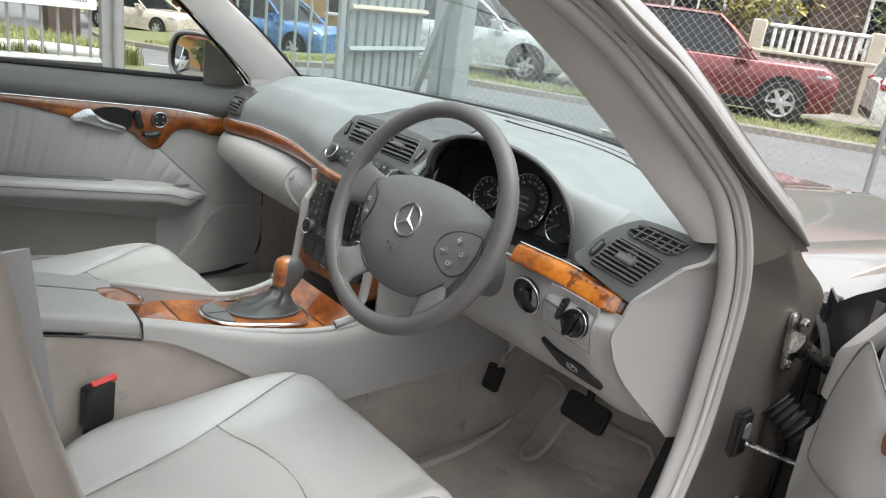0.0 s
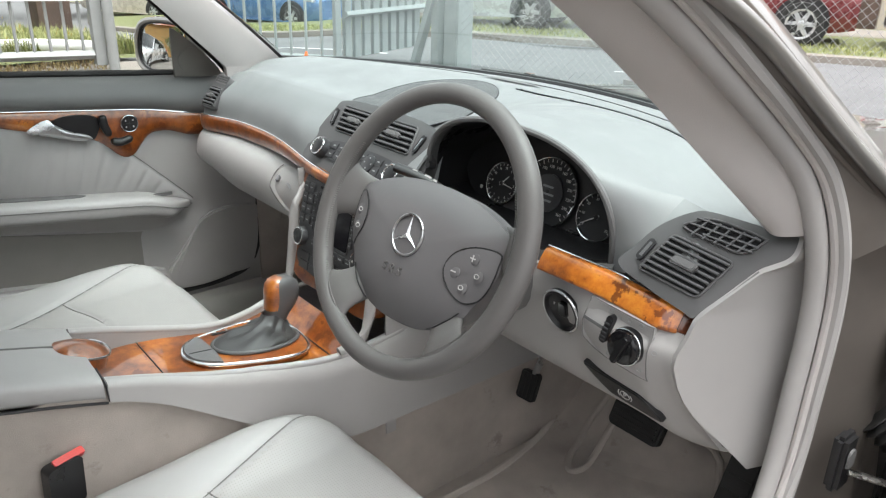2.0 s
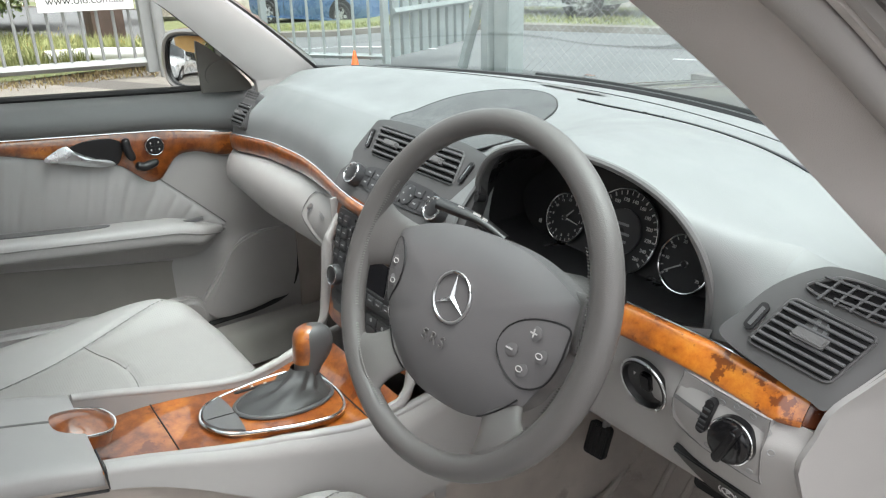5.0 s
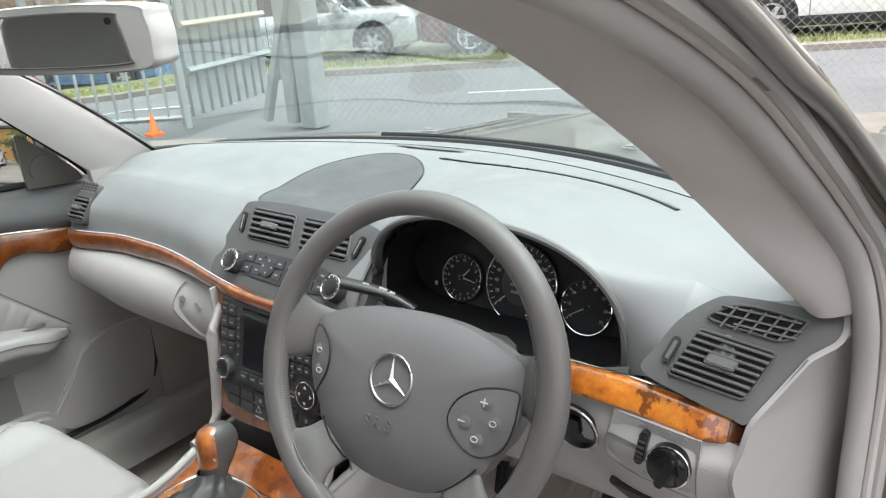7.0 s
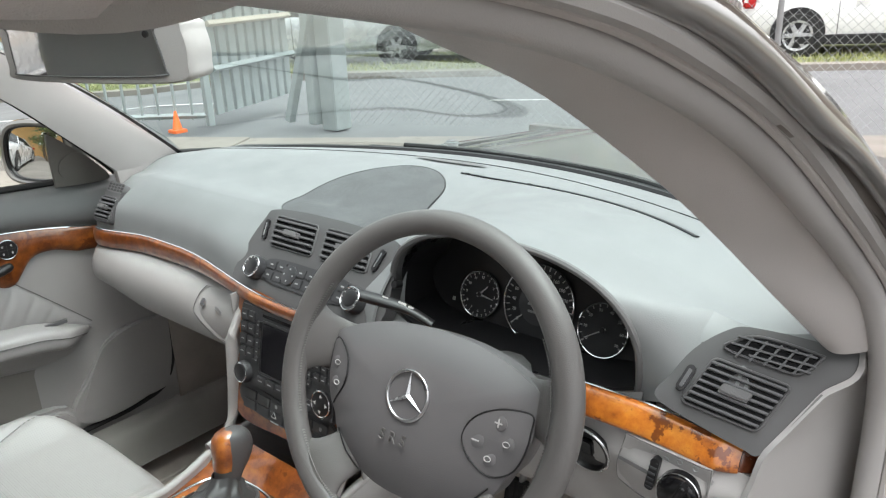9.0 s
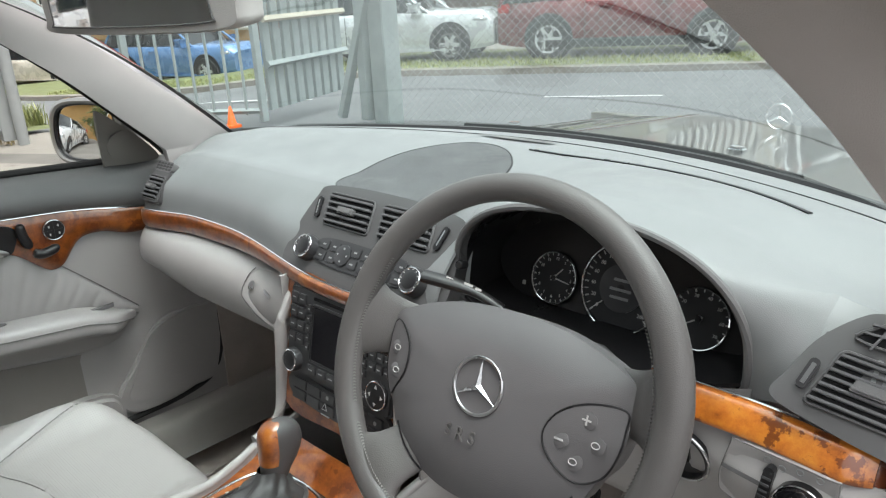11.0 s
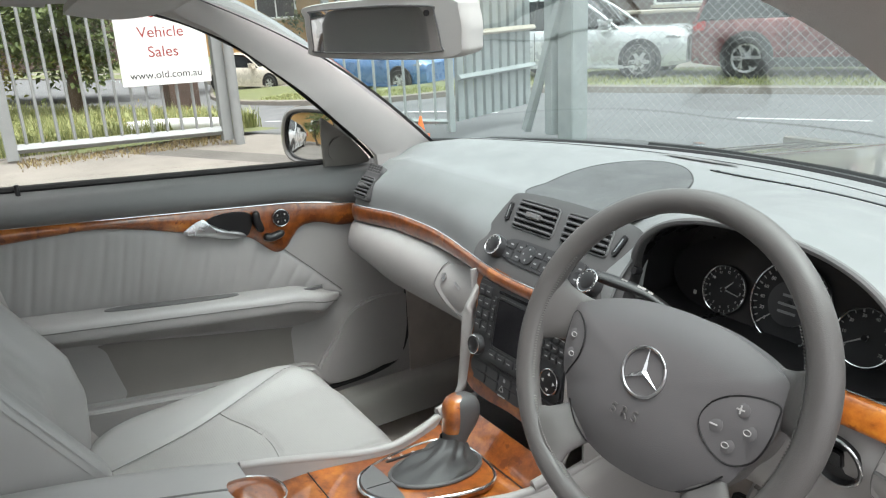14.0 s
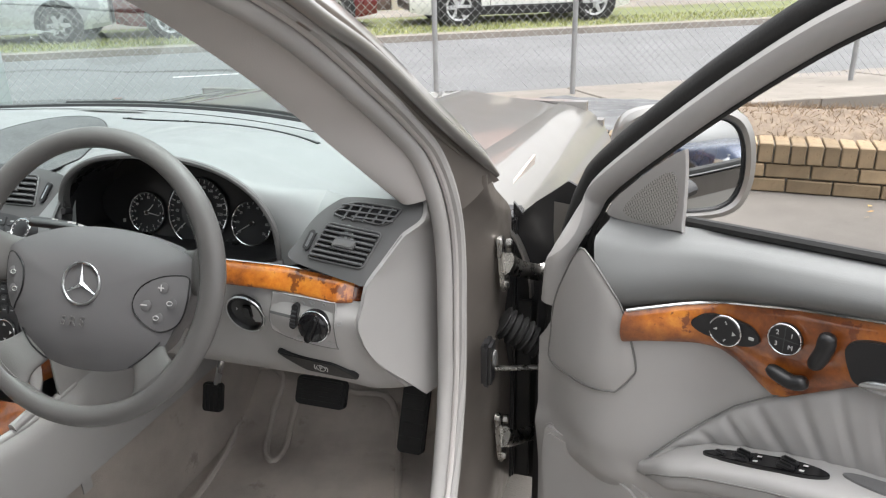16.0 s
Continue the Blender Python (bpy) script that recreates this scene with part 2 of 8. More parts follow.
def tube(pts, r, k=8, closed=False, flat=1.0, up=None):
    """A round or flattened bar along points; r a number or a function of 0..1."""
    pts = [Vector(p) for p in pts]
    n = len(pts)
    rows = []
    ref = Vector(up or (0.13, 0.27, 0.95)).normalized()
    for i, p in enumerate(pts):
        d = (pts[(i + 1) % n] - pts[i - 1]) if closed else (pts[min(n - 1, i + 1)] - pts[max(0, i - 1)])
        d.normalize()
        s = d.cross(ref)
        if s.length < 1e-4:
            s = d.cross(Vector((1, 0, 0)))
        s.normalize()
        w = s.cross(d)
        q = r(i / max(1, n - 1)) if callable(r) else r
        rows.append([p + q * (math.cos(a) * s + flat * math.sin(a) * w) for a in [2 * math.pi * j / k for j in range(k)]])
    return grid(rows, closed, True, not closed)


def plate(outline, to, low, high, bevel=0.0, seg=2):
    """A flat slab: a 2D outline laid by to(u, v, h) between two heights, its upper edge rounded."""
    bm = bmesh.new()
    top = [bm.verts.new((p[0], p[1], high)) for p in outline]
    bot = [bm.verts.new((p[0], p[1], low)) for p in outline]
    n = len(top)
    f = bm.faces.new(top)
    bm.faces.new(bot[::-1])
    for i in range(n):
        bm.faces.new((top[i], bot[i], bot[(i + 1) % n], top[(i + 1) % n]))
    bmesh.ops.recalc_face_normals(bm, faces=bm.faces)
    if bevel:
        bmesh.ops.bevel(bm, geom=list(f.edges), offset=bevel, segments=seg, affect="EDGES", clamp_overlap=True)
    for v in bm.verts:
        v.co = Vector(to(*v.co))
    bmesh.ops.recalc_face_normals(bm, faces=bm.faces)
    return bm


def rounded(w, h, r, n=4):
    """A rounded rectangle's outline about the origin."""
    r = min(r, w / 2 - 1e-5, h / 2 - 1e-5)
    out = []
    for cx, cy, a0 in ((w / 2 - r, h / 2 - r, 0), (-w / 2 + r, h / 2 - r, 90), (-w / 2 + r, -h / 2 + r, 180), (w / 2 - r, -h / 2 + r, 270)):
        for i in range(n + 1):
            a = radians(a0 + 90 * i / n)
            out.append((cx + r * math.cos(a), cy + r * math.sin(a)))
    return out


def round_outline(rx, ry=None, n=28):
    ry = ry or rx
    return [(rx * math.cos(2 * math.pi * i / n), ry * math.sin(2 * math.pi * i / n)) for i in range(n)]


def frame_at(o, right, up):
    """A mapping of (u, v, h) to the world: origin, right and up directions; h stands out towards the viewer."""
    o, right = Vector(o), Vector(right).normalized()
    n = right.cross(Vector(up)).normalized()
    up = n.cross(right)
    return lambda u, v, h=0.0: o + right * float(u) + up * float(v) + n * float(h)


def shifted(to, u, v, h=0.0, turn=0.0):
    c, s = math.cos(radians(turn)), math.sin(radians(turn))
    return lambda a, b, d=0.0: to(u + c * a - s * b, v + s * a + c * b, h + d)


def lathe(to, profile, n=32):
    """A turned body: profile of (radius, height) about the mapping's normal."""
    rows = [[Vector(to(r * math.cos(2 * math.pi * i / n), r * math.sin(2 * math.pi * i / n), h)) for i in range(n)] for r, h in profile]
    bm = grid(rows, False, True)
    if profile[-1][0] > 1e-6:
        bm.verts.ensure_lookup_table()
        bm.faces.new(list(bm.verts)[-n:])
    bmesh.ops.recalc_face_normals(bm, faces=bm.faces)
    return bm


def block(a, b, bevel=0.0, seg=2):
    bm = bmesh.new()
    bmesh.ops.create_cube(bm, size=1)
    for v in bm.verts:
        v.co = Vector([(a[i] + b[i]) / 2 + v.co[i] * (b[i] - a[i]) for i in range(3)])
    if bevel:
        bmesh.ops.bevel(bm, geom=bm.edges[:], offset=bevel, segments=seg, affect="EDGES")
    return bm


def lettering(name, text, to, size, material, parent, depth=0.0004, label=""):
    """Writing in the built-in font, centred on the mapping's origin, as a mesh."""
    cu = bpy.data.curves.new(name, "FONT")
    cu.body, cu.size, cu.align_x, cu.align_y, cu.extrude = text, size, "CENTER", "CENTER", depth
    tmp = bpy.data.objects.new(name, cu)
    scene.collection.objects.link(tmp)
    bpy.context.view_layer.update()
    me = bpy.data.meshes.new_from_object(tmp.evaluated_get(bpy.context.evaluated_depsgraph_get()))
    bpy.data.objects.remove(tmp)
    for v in me.vertices:
        v.co = to(*v.co)
    me.materials.clear()
    me.materials.append(material)
    me.name = name
    ob = new(name, me)
    ob.parent = parent
    if label:
        ob["label"] = label
    return ob


def lerp(a, b, t):
    return a + (b - a) * t


def bump(t):
    """A smooth step from 0 to 1."""
    t = min(1, max(0, t))
    return t * t * (3 - 2 * t)


def dome(outline, to, rise, power=2.5, skirt=0.02, rings=8, base=0.0):
    """A cushioned cap over an outline: rings drawn in to the centre, rising, with a skirt behind."""
    cx, cy = sum(p[0] for p in outline) / len(outline), sum(p[1] for p in outline) / len(outline)
    rows = [[Vector(to(cx + (p[0] - cx) * k, cy + (p[1] - cy) * k, h)) for p in outline] for k, h in [(0.97, base - skirt), (1.0, base)] + [(1 - (i + 1) / (rings + 1), base + rise * (1 - (1 - (i + 1) / (rings + 1)) ** power)) for i in range(rings)]]
    bm = grid(rows, False, True)
    bm.verts.ensure_lookup_table()
    bm.faces.new(list(bm.verts)[-len(outline):])
    bmesh.ops.recalc_face_normals(bm, faces=bm.faces)
    return bm
# ---- dashboard ----
X, Y, Z = Vector((1, 0, 0)), Vector((0, 1, 0)), Vector((0, 0, 1))


def glass_y(x):
    return 0.55 - 0.30 * (x / 0.75) ** 2


def corner(x):
    """How far the dash ends curve away from the seats."""
    return 0.10 * (max(0.0, abs(x) - (0.66 if x > 0 else 0.70)) / 0.09) ** 1.6


def strip_y(x):
    return -0.02 + 0.02 * bump((x + 0.72) / 0.2) - 0.055 * bump((x + 0.42) / 0.4) + 0.055 * bump((x - 0.12) / 0.35)


def strip_top(x):
    return 0.905 + 0.010 * bump((x + 0.72) / 0.25) - 0.004 * bump((x + 0.3) / 0.3) + 0.008 * bump((x - 0.1) / 0.3) - 0.012 * bump((x - 0.56) / 0.15)


def strip_low(x):
    return strip_top(x) - 0.037 + 0.017 * bump((x + 0.5) / 0.45) - 0.017 * bump((x - 0.1) / 0.3)


def hood_win(x):
    return max(0.0, 1 - ((x - 0.355) / 0.27) ** 2) ** 1.3


def dash_top(x, v):
    """From the windscreen (v 0) to the crest (v 1)."""
    y = lerp(glass_y(x), 0.085 + corner(x), v)
    z = 1.024 + 0.018 * math.sin(math.pi * min(1, v * 1.15)) - 0.012 * v * v - 0.02 * max(0, abs(x) - 0.62) / 0.13
    z += 0.062 * hood_win(x) * bump((v - 0.25) / 0.75)
    return x, y, z


def dash_face(x, v):
    """From the crest down to the wooden strip."""
    c = dash_top(x, 1)
    pts = [(c[1], c[2]), (lerp(c[1], strip_y(x) + corner(x), 0.34 - 0.20 * math.exp(-(x / 0.17) ** 4)), c[2] - 0.018), (strip_y(x) + corner(x) + 0.022 + 0.042 * math.exp(-(x / 0.17) ** 4), 0.958), (strip_y(x) + corner(x) + 0.006 + 0.032 * math.exp(-(x / 0.16) ** 4), strip_top(x) - 0.004)]
    q = smoothline([(0, *p) for p in pts], 6)
    i = min(len(q) - 1, int(round(v * (len(q) - 1))))
    return x, q[i][1], q[i][2]


dashboard = thing("dashboard", "grey two-tone car dashboard with burl wood strip", "dashboard")
part("upper_pad", surf(dash_top, 0.165, 0.755, 40, 0, 1, 24, -0.004), PAD, dashboard, "soft grey-green dashboard top")
part("upper_pad", surf(lambda x, v: dash_top(x, v) if v <= 1 else dash_face(x, v - 1), -0.755, 0.165, 60, 0, 2, 36, -0.004), PAD, dashboard, "soft grey passenger dash top and face")
part("front_pad", surf(dash_face, 0.608, 0.755, 16, 0, 0.8, 14, -0.006), PAD, dashboard, "soft grey dash face beside the instruments")
part("vent_surround", surf(dash_face, 0.612, 0.742, 16, 0.40, 1, 14, -0.004), VENTGREY, dashboard, "dark grey dash corner round the vent")


# wooden strip in two lengths, with a bright line above
def strip_face(x, v):
    a = math.pi * v
    mid, half = (strip_top(x) + strip_low(x)) / 2, (strip_top(x) - strip_low(x)) / 2
    k = bump((x - 0.40) / 0.06) * (1 - math.cos(a)) / 2
    return x, strip_y(x) + corner(x) + 0.006 - 0.010 * math.sin(a) ** 0.4 - 0.018 * k, mid + half * math.cos(a) + 0.007 * k


for x0, x1 in ((-0.716, 0.15), (0.46, 0.684)):
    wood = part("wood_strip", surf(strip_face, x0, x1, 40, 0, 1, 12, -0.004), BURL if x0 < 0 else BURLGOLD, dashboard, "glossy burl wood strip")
    part("chrome_line", tube([(x, strip_y(x) + corner(x) + 0.004, strip_top(x) + 0.001) for x in np.linspace(x0, x1, 40)], 0.0017, 6), CHROME, wood, "thin chrome line")
part("strip_end", surf(strip_face, 0.6845, 0.701, 6, 0, 1, 12, -0.004), BURLEND, dashboard, "dark wood end cap")


# hood over the instruments
def arch(a):
    """Outline of the instrument opening, from lower left over the top to lower right; a in 0..1."""
    t = math.pi * (1.11 - 1.22 * a)
    c, s = math.cos(t), math.sin(t)
    return 0.357 + 0.197 * math.copysign(abs(c) ** 0.8, c), 0.948 + 0.124 * math.copysign(abs(s) ** 0.85, s)


def hood_out(a, s):
    """From the lip of the opening back onto the crest of the dash."""
    x, z = arch(a)
    f = Vector((x, 0.012 + 0.02 * abs(2 * a - 1) ** 3, z))
    xb = lerp(0.357 + (x - 0.357) * 1.06, 0.612, bump((a - 0.46) / 0.26))
    b = Vector(dash_face(xb, 0.9 * bump((a - 0.72) / 0.28))) + Vector((0, 0.001, 0.0005))
    m = Vector((lerp(x, xb, 0.35), 0.038 - 0.022 * bump((a - 0.6) / 0.4), lerp(f.z, b.z, 0.6) + 0.005))
    return f * (1 - s) ** 2 + m * (2 * s * (1 - s)) + b * s ** 2


def hood_in(a, s):
    x, z = arch(a)
    k = 1 - 0.03 * s
    return 0.357 + (x - 0.357) * k, 0.012 + 0.12 * s + 0.02 * abs(2 * a - 1) ** 3 * (1 - s), 0.95 + (z - 0.95) * (1 - 0.10 * s)


part("instrument_hood", surf(hood_out, 0, 1, 48, 0, 1, 10), PAD, dashboard, "grey hood over the instruments")
part("hood_bevel", surf(hood_in, 0, 1, 48, 0, 0.16, 3), MIDGREY, dashboard, "grey inner edge of the hood")
part("hood_lining", surf(hood_in, 0, 1, 48, 0.16, 1, 6), BLACK, dashboard, "black lining of the hood")
part("hood_lip", tube([hood_in(i / 48, 0) for i in range(49)], 0.0048, 8), MIDGREY, dashboard)
part("hood_floor", surf(lambda u, v: (lerp(0.168, 0.548, u), lerp(0.005, 0.13, v) + 0.02 * abs(2 * u - 1) ** 3, 0.904 + 0.004 * v + 0.014 * abs(2 * u - 1) ** 4), 0, 1, 20, 0, 1, 4, -0.004), BLACK, dashboard, "black floor under the instruments")

part("cluster_sill", surf(lambda u, v: (lerp(0.155, 0.56, u), lerp(0.004 + 0.02 * abs(2 * u - 1) ** 3, strip_y(lerp(0.155, 0.56, u)) + 0.004, v), lerp(0.907 + 0.014 * abs(2 * u - 1) ** 4, strip_top(lerp(0.155, 0.56, u)) - 0.03, v)), 0, 1, 24, 0, 1, 6, -0.003), MIDGREY, dashboard, "grey panel below the instruments")
# instrument cluster
G = frame_at((0.364, 0.104, 0.958), X, (0, 0.30, 0.95))
cluster = part("instrument_panel", plate([(0.2 * p[0], 0.075 * p[1]) for p in round_outline(1, 1, 40)], G, -0.02, 0.0, 0.003), BLACK, dashboard, "black instrument panel")


def dial(u, v, r, numbers, a0, a1, needle, size):
    at = shifted(G, u, v, 0.001)
    face = part("dial", lathe(at, [(r, 0.0), (r, 0.004), (r * 0.98, 0.004), (r * 0.96, 0.0015)]), DIAL, cluster, "round black dial")
    part("dial_ring", tube([at(r * math.cos(t), r * math.sin(t), 0.005) for t in np.linspace(0, 2 * math.pi, 40)[:-1]], 0.0013, 6, True), CHROME, face, "thin chrome ring")
    steps = len(numbers)
    for i, s in enumerate(numbers):
        a = radians(lerp(a0, a1, i / (steps - 1)))
        if s:
            lettering("number", s, shifted(at, 0.74 * r * math.cos(a), 0.74 * r * math.sin(a), 0.0025), size, INK, face)
    bm = bmesh.new()
    for i in range(2 * steps - 1):
        a = radians(lerp(a0, a1, i / (2 * steps - 2)))
        q = shifted(at, 0.91 * r * math.cos(a), 0.91 * r * math.sin(a), 0.0025, math.degrees(a))
        w, h = 0.05 * r, 0.0007 if i % 2 else 0.0011
        bm.faces.new([bm.verts.new(q(*c)) for c in ((-w, -h), (w, -h), (w, h), (-w, h))])
    part("scale_mark", bm, INK, face)
    for ang, length in needle:
        a = radians(ang)
        part("needle", plate([(-0.15 * r, -0.0012), (length * r, -0.0005), (length * r, 0.0005), (-0.15 * r, 0.0012)], shifted(at, 0, 0, 0.0045, ang), 0, 0.001), INK, face, "white needle")
    part("needle_hub", lathe(shifted(at, 0, 0, 0.002), [(0.11 * r, 0), (0.11 * r, 0.004), (0.08 * r, 0.005)], 16), BLACK, face)


dial(-0.10, -0.013, 0.034, ["12", "1", "2", "3", "4", "5", "6", "7", "8", "9", "10", "11", ""], 90, -270, [(48, 0.55), (-8, 0.75)], 0.0055)
dial(0.0, -0.004, 0.056, ["0", "20", "40", "60", "80", "100", "120", "140", "160", "180", "200", "220", "240", "260"], 222, -42, [(222, 0.85)], 0.0068)
dial(0.102, -0.015, 0.036, ["0", "10", "20", "30", "40", "50", "60", "70"], 215, -35, [(212, 0.8)], 0.0058)
part("display", lathe(shifted(G, 0, -0.004, 0.004), [(0.030, 0), (0.030, 0.003), (0.028, 0.0035)]), DISPLAY, cluster, "round grey multifunction display")
for v, w in ((0.008, 0.022), (-0.004, 0.03), (-0.014, 0.026)):
    part("display_line", plate(rounded(w, 0.0035, 0.001), shifted(G, 0, v - 0.002, 0.0078), 0, 0.0003), DIMINK, cluster)
part("fuel_symbol", plate(rounded(0.005, 0.006, 0.001), shifted(G, -0.148, -0.03, 0.001), 0, 0.001), INK, cluster)
part("trip_knob", lathe(frame_at((0.176, 0.02, 0.968), X, (0, 0.3, 1)), [(0.006, 0), (0.006, 0.012), (0.005, 0.014)], 16), BLACK, dashboard, "black trip reset pin")


# air vents: frame, slats and a tab
def air_vent(to, w, h, slats, parent, tabw=0.03, skew=0.0, material=LOUVRE):
    """A louvred outlet, its sunk box matt black for the shade between slats."""
    def sk(u, v, d=0.0):
        return to(u + skew * v, v, d)
    box_ = part("air_vent", plate(rounded(w, h, 0.006), sk, -0.012, 0.0016, 0.0), VENTDARK, parent, "louvred air vent")
    ring = rounded(w, h, 0.006)
    part("vent_frame", tube([sk(u, v, 0.001) for u, v in ring], 0.0018, 6, True), VENTGREY, box_)
    for i in range(slats):
        v = h * ((i + 0.5) / slats - 0.5) * 0.94
        part("slat", plate(rounded(w * 0.965, h / slats * 0.40, 0.001), shifted(sk, 0, v), 0.0018, 0.0075, 0.0012), material, box_)
    t = part("tab", plate(rounded(tabw, h * 0.2, 0.002), sk, 0.003, 0.0135, 0.002), MIDGREY, box_, "grey adjusting tab")
    return box_


def ring_dial(to, r, h, parent, label, ink=True):
    """A turning knob with a chrome rim and marks."""
    k = part("knob", lathe(to, [(r, 0), (r, h * 0.7), (r * 0.93, h), (r * 0.7, h)], 32), BUTTON, parent, label)
    part("knob_ring", tube([to(r * 0.86 * math.cos(t), r * 0.86 * math.sin(t), h) for t in np.linspace(0, 2 * math.pi, 36)[:-1]], r * 0.06, 6, True), CHROME, k)
    part("knob_cap", lathe(shifted(to, 0, 0, h * 0.9), [(r * 0.62, 0), (r * 0.62, h * 0.12), (r * 0.5, h * 0.18)], 24), BLACK, k)
    if ink:
        for i in range(9):
            a = radians(210 - 30 * i)
            part("knob_mark", plate(rounded(r * 0.10, r * 0.08, 0.0005), shifted(to, r * 0.74 * math.cos(a), r * 0.74 * math.sin(a), h), 0, 0.0005), INK, k)
    return k


# centre: vents and climate controls
CP = frame_at((0, 0.012, 0.968), X, (0, 0.60, 0.80))
leaf = smoothline([(-0.165, -0.078), (-0.178, -0.02), (-0.160, 0.045), (-0.135, 0.068), (0, 0.074), (0.132, 0.066), (0.160, 0.04), (0.165, -0.078), (0, -0.088)], 6, True)
centre = part("centre_panel", dome([p[:2] for p in leaf], shifted(CP, 0, 0, 0.002), 0.004, 8, 0.03, 4), VENTGREY, dashboard, "grey centre vent panel")
VC = shifted(CP, 0, 0, 0.0055)
for u in (-0.066, 0.060):
    air_vent(shifted(VC, u, 0.030), 0.104, 0.052, 5, centre, 0.034, -0.18)
for u, tl in ((-0.138, 12), (0.132, -12)):
    b = part("vent_wheel", plate(rounded(0.010, 0.036, 0.005), shifted(VC, u, 0.028, 0, tl), 0, 0.004, 0.002), BLACK, centre, "vent thumb wheel")
    part("wheel_mark", plate(rounded(0.003, 0.024, 0.0012), shifted(VC, u, 0.028, 0.004, tl), 0, 0.0006), SATIN, b)
VK = shifted(VC, 0, 0.010)
climate = part("climate_panel", plate([p[:2] for p in smoothline([(-0.098, -0.028), (0, -0.023), (0.098, -0.028), (0.100, -0.062), (0, -0.068), (-0.100, -0.062)], 5, True)], VK, 0, 0.003, 0.001), BUTTON, centre, "dark climate control panel")
for i in range(8):
    u = -0.085 + 0.170 * i / 7
    for v in (-0.036, -0.054):
        if i in (2, 5):
            continue
        key = part("climate_key", plate(rounded(0.021, 0.015, 0.002), shifted(VK, u, v), 0.003, 0.0048, 0.0008), BUTTON, centre)
        part("key_mark", plate(rounded(0.007, 0.0025, 0.001), shifted(VK, u, v), 0.0048, 0.0051), DIMINK, centre)
for u in (-0.085 + 0.170 * 2 / 7, -0.085 + 0.170 * 5 / 7):
    part("climate_rocker", lathe(shifted(VK, u, -0.045), [(0.0165, 0.003), (0.0165, 0.006), (0.015, 0.0065)], 28), BUTTON, centre)
    for k in range(4):
        part("rocker_mark", plate(rounded(0.003, 0.003, 0.001), shifted(VK, u + 0.010 * math.cos(k * math.pi / 2), -0.045 + 0.010 * math.sin(k * math.pi / 2)), 0.0065, 0.007), DIMINK, centre)
for x in (-0.119, 0.119):
    ring_dial(shifted(CP, x, -0.040, 0.006), 0.0205, 0.016, centre, "black temperature dial with chrome ring")

# loudspeaker cover on the dash top
spk = smoothline([(-0.160, 0.078), (-0.185, 0.16), (-0.172, 0.26), (-0.11, 0.345), (-0.03, 0.345), (0.05, 0.275), (0.09, 0.17), (0.12, 0.085), (0, 0.072)], 6, True)


def on_top(x, y, h):
    v = (glass_y(x) - y) / (glass_y(x) - 0.085 - corner(x))
    return x, y, dash_top(x, min(1, max(0, v)))[2] + h - 0.25 * max(0, 0.085 - y)


def draped(outline, steps, h):
    """A thin sheet over the dash top within an outline."""
    c = Vector((sum(p[0] for p in outline) / len(outline), sum(p[1] for p in outline) / len(outline), 0))
    rows = [[Vector(on_top(*(lerp(Vector((p[0], p[1], 0)), c, min(0.998, k / (steps - 1))))[:2], h)) for p in outline] for k in range(steps)]
    return grid(rows, False, True)


part("speaker_cover", draped([p[:2] for p in spk], 14, 0.0025), GRILLE, dashboard, "grey perforated loudspeaker cover")
part("cover_joint", tube([on_top(p[0], p[1], 0.0018) for p in spk], 0.0016, 6, True), BLACK, dashboard)


def top_line(x0, x1, back, r, material, name, flat=0.5):
    return part(name, tube([on_top(x, glass_y(x) - back, 0.0005) for x in np.linspace(x0, x1, 50)], r, 6, False, flat), material, dashboard)


part("dash_edge", tube([(x, glass_y(x) - 0.010, 1.025 - 0.02 * max(0, abs(x) - 0.62) / 0.13) for x in np.linspace(-0.72, 0.72, 60)], 0.0085, 8), BLACK, dashboard, "black strip along the windscreen")
top_line(-0.66, 0.62, 0.095, 0.0018, BLACK, "pad_joint")
part("defroster_slot", tube([on_top(x, 0.362 - 0.12 * (x / 0.5) ** 2, 0.001) for x in np.linspace(0.02, 0.53, 40)], 0.0045, 6, False, 0.4), BLACK, dashboard, "dark defroster slot")
part("sensor_cover", draped([(-0.06 + 0.09 * math.cos(t), 0.425 - 0.1 * (-0.06 + 0.09 * math.cos(t)) ** 2 + 0.012 * math.sin(t)) for t in np.linspace(0, 2 * math.pi, 30)[:-1]], 3, 0.003), MIDGREY, dashboard, "slim oval sensor cover")

# outer vents
RV = frame_at((0.662, 0.030, 0.962), (1, 0.30, 0), (0, 0.62, 0.78))
rp = smoothline([(-0.081, -0.027), (-0.068, 0.001), (-0.046, 0.034), (-0.014, 0.059), (0.010, 0.065), (0.0698, 0.0595), (0.0956, 0.0545), (0.112, 0.056), (0.114, 0.040), (0.1075, 0.0254), (0.0847, 0.0085), (0.0714, -0.0086), (0.052, -0.036), (0.030, -0.069), (0.0116, -0.0655), (-0.029, -0.051)], 6, True)
rvp = part("side_vent_panel", dome([p[:2] for p in rp], shifted(RV, 0, 0, -0.002), 0.0015, 16, 0.010, 4), VENTGREY, dashboard, "grey outer vent panel")
RVF = shifted(RV, 0, 0, 0.0005)
air_vent(shifted(RVF, 0.0, -0.0107, 0, -13.5), 0.081, 0.058, 7, rvp, 0.031, 0.28)
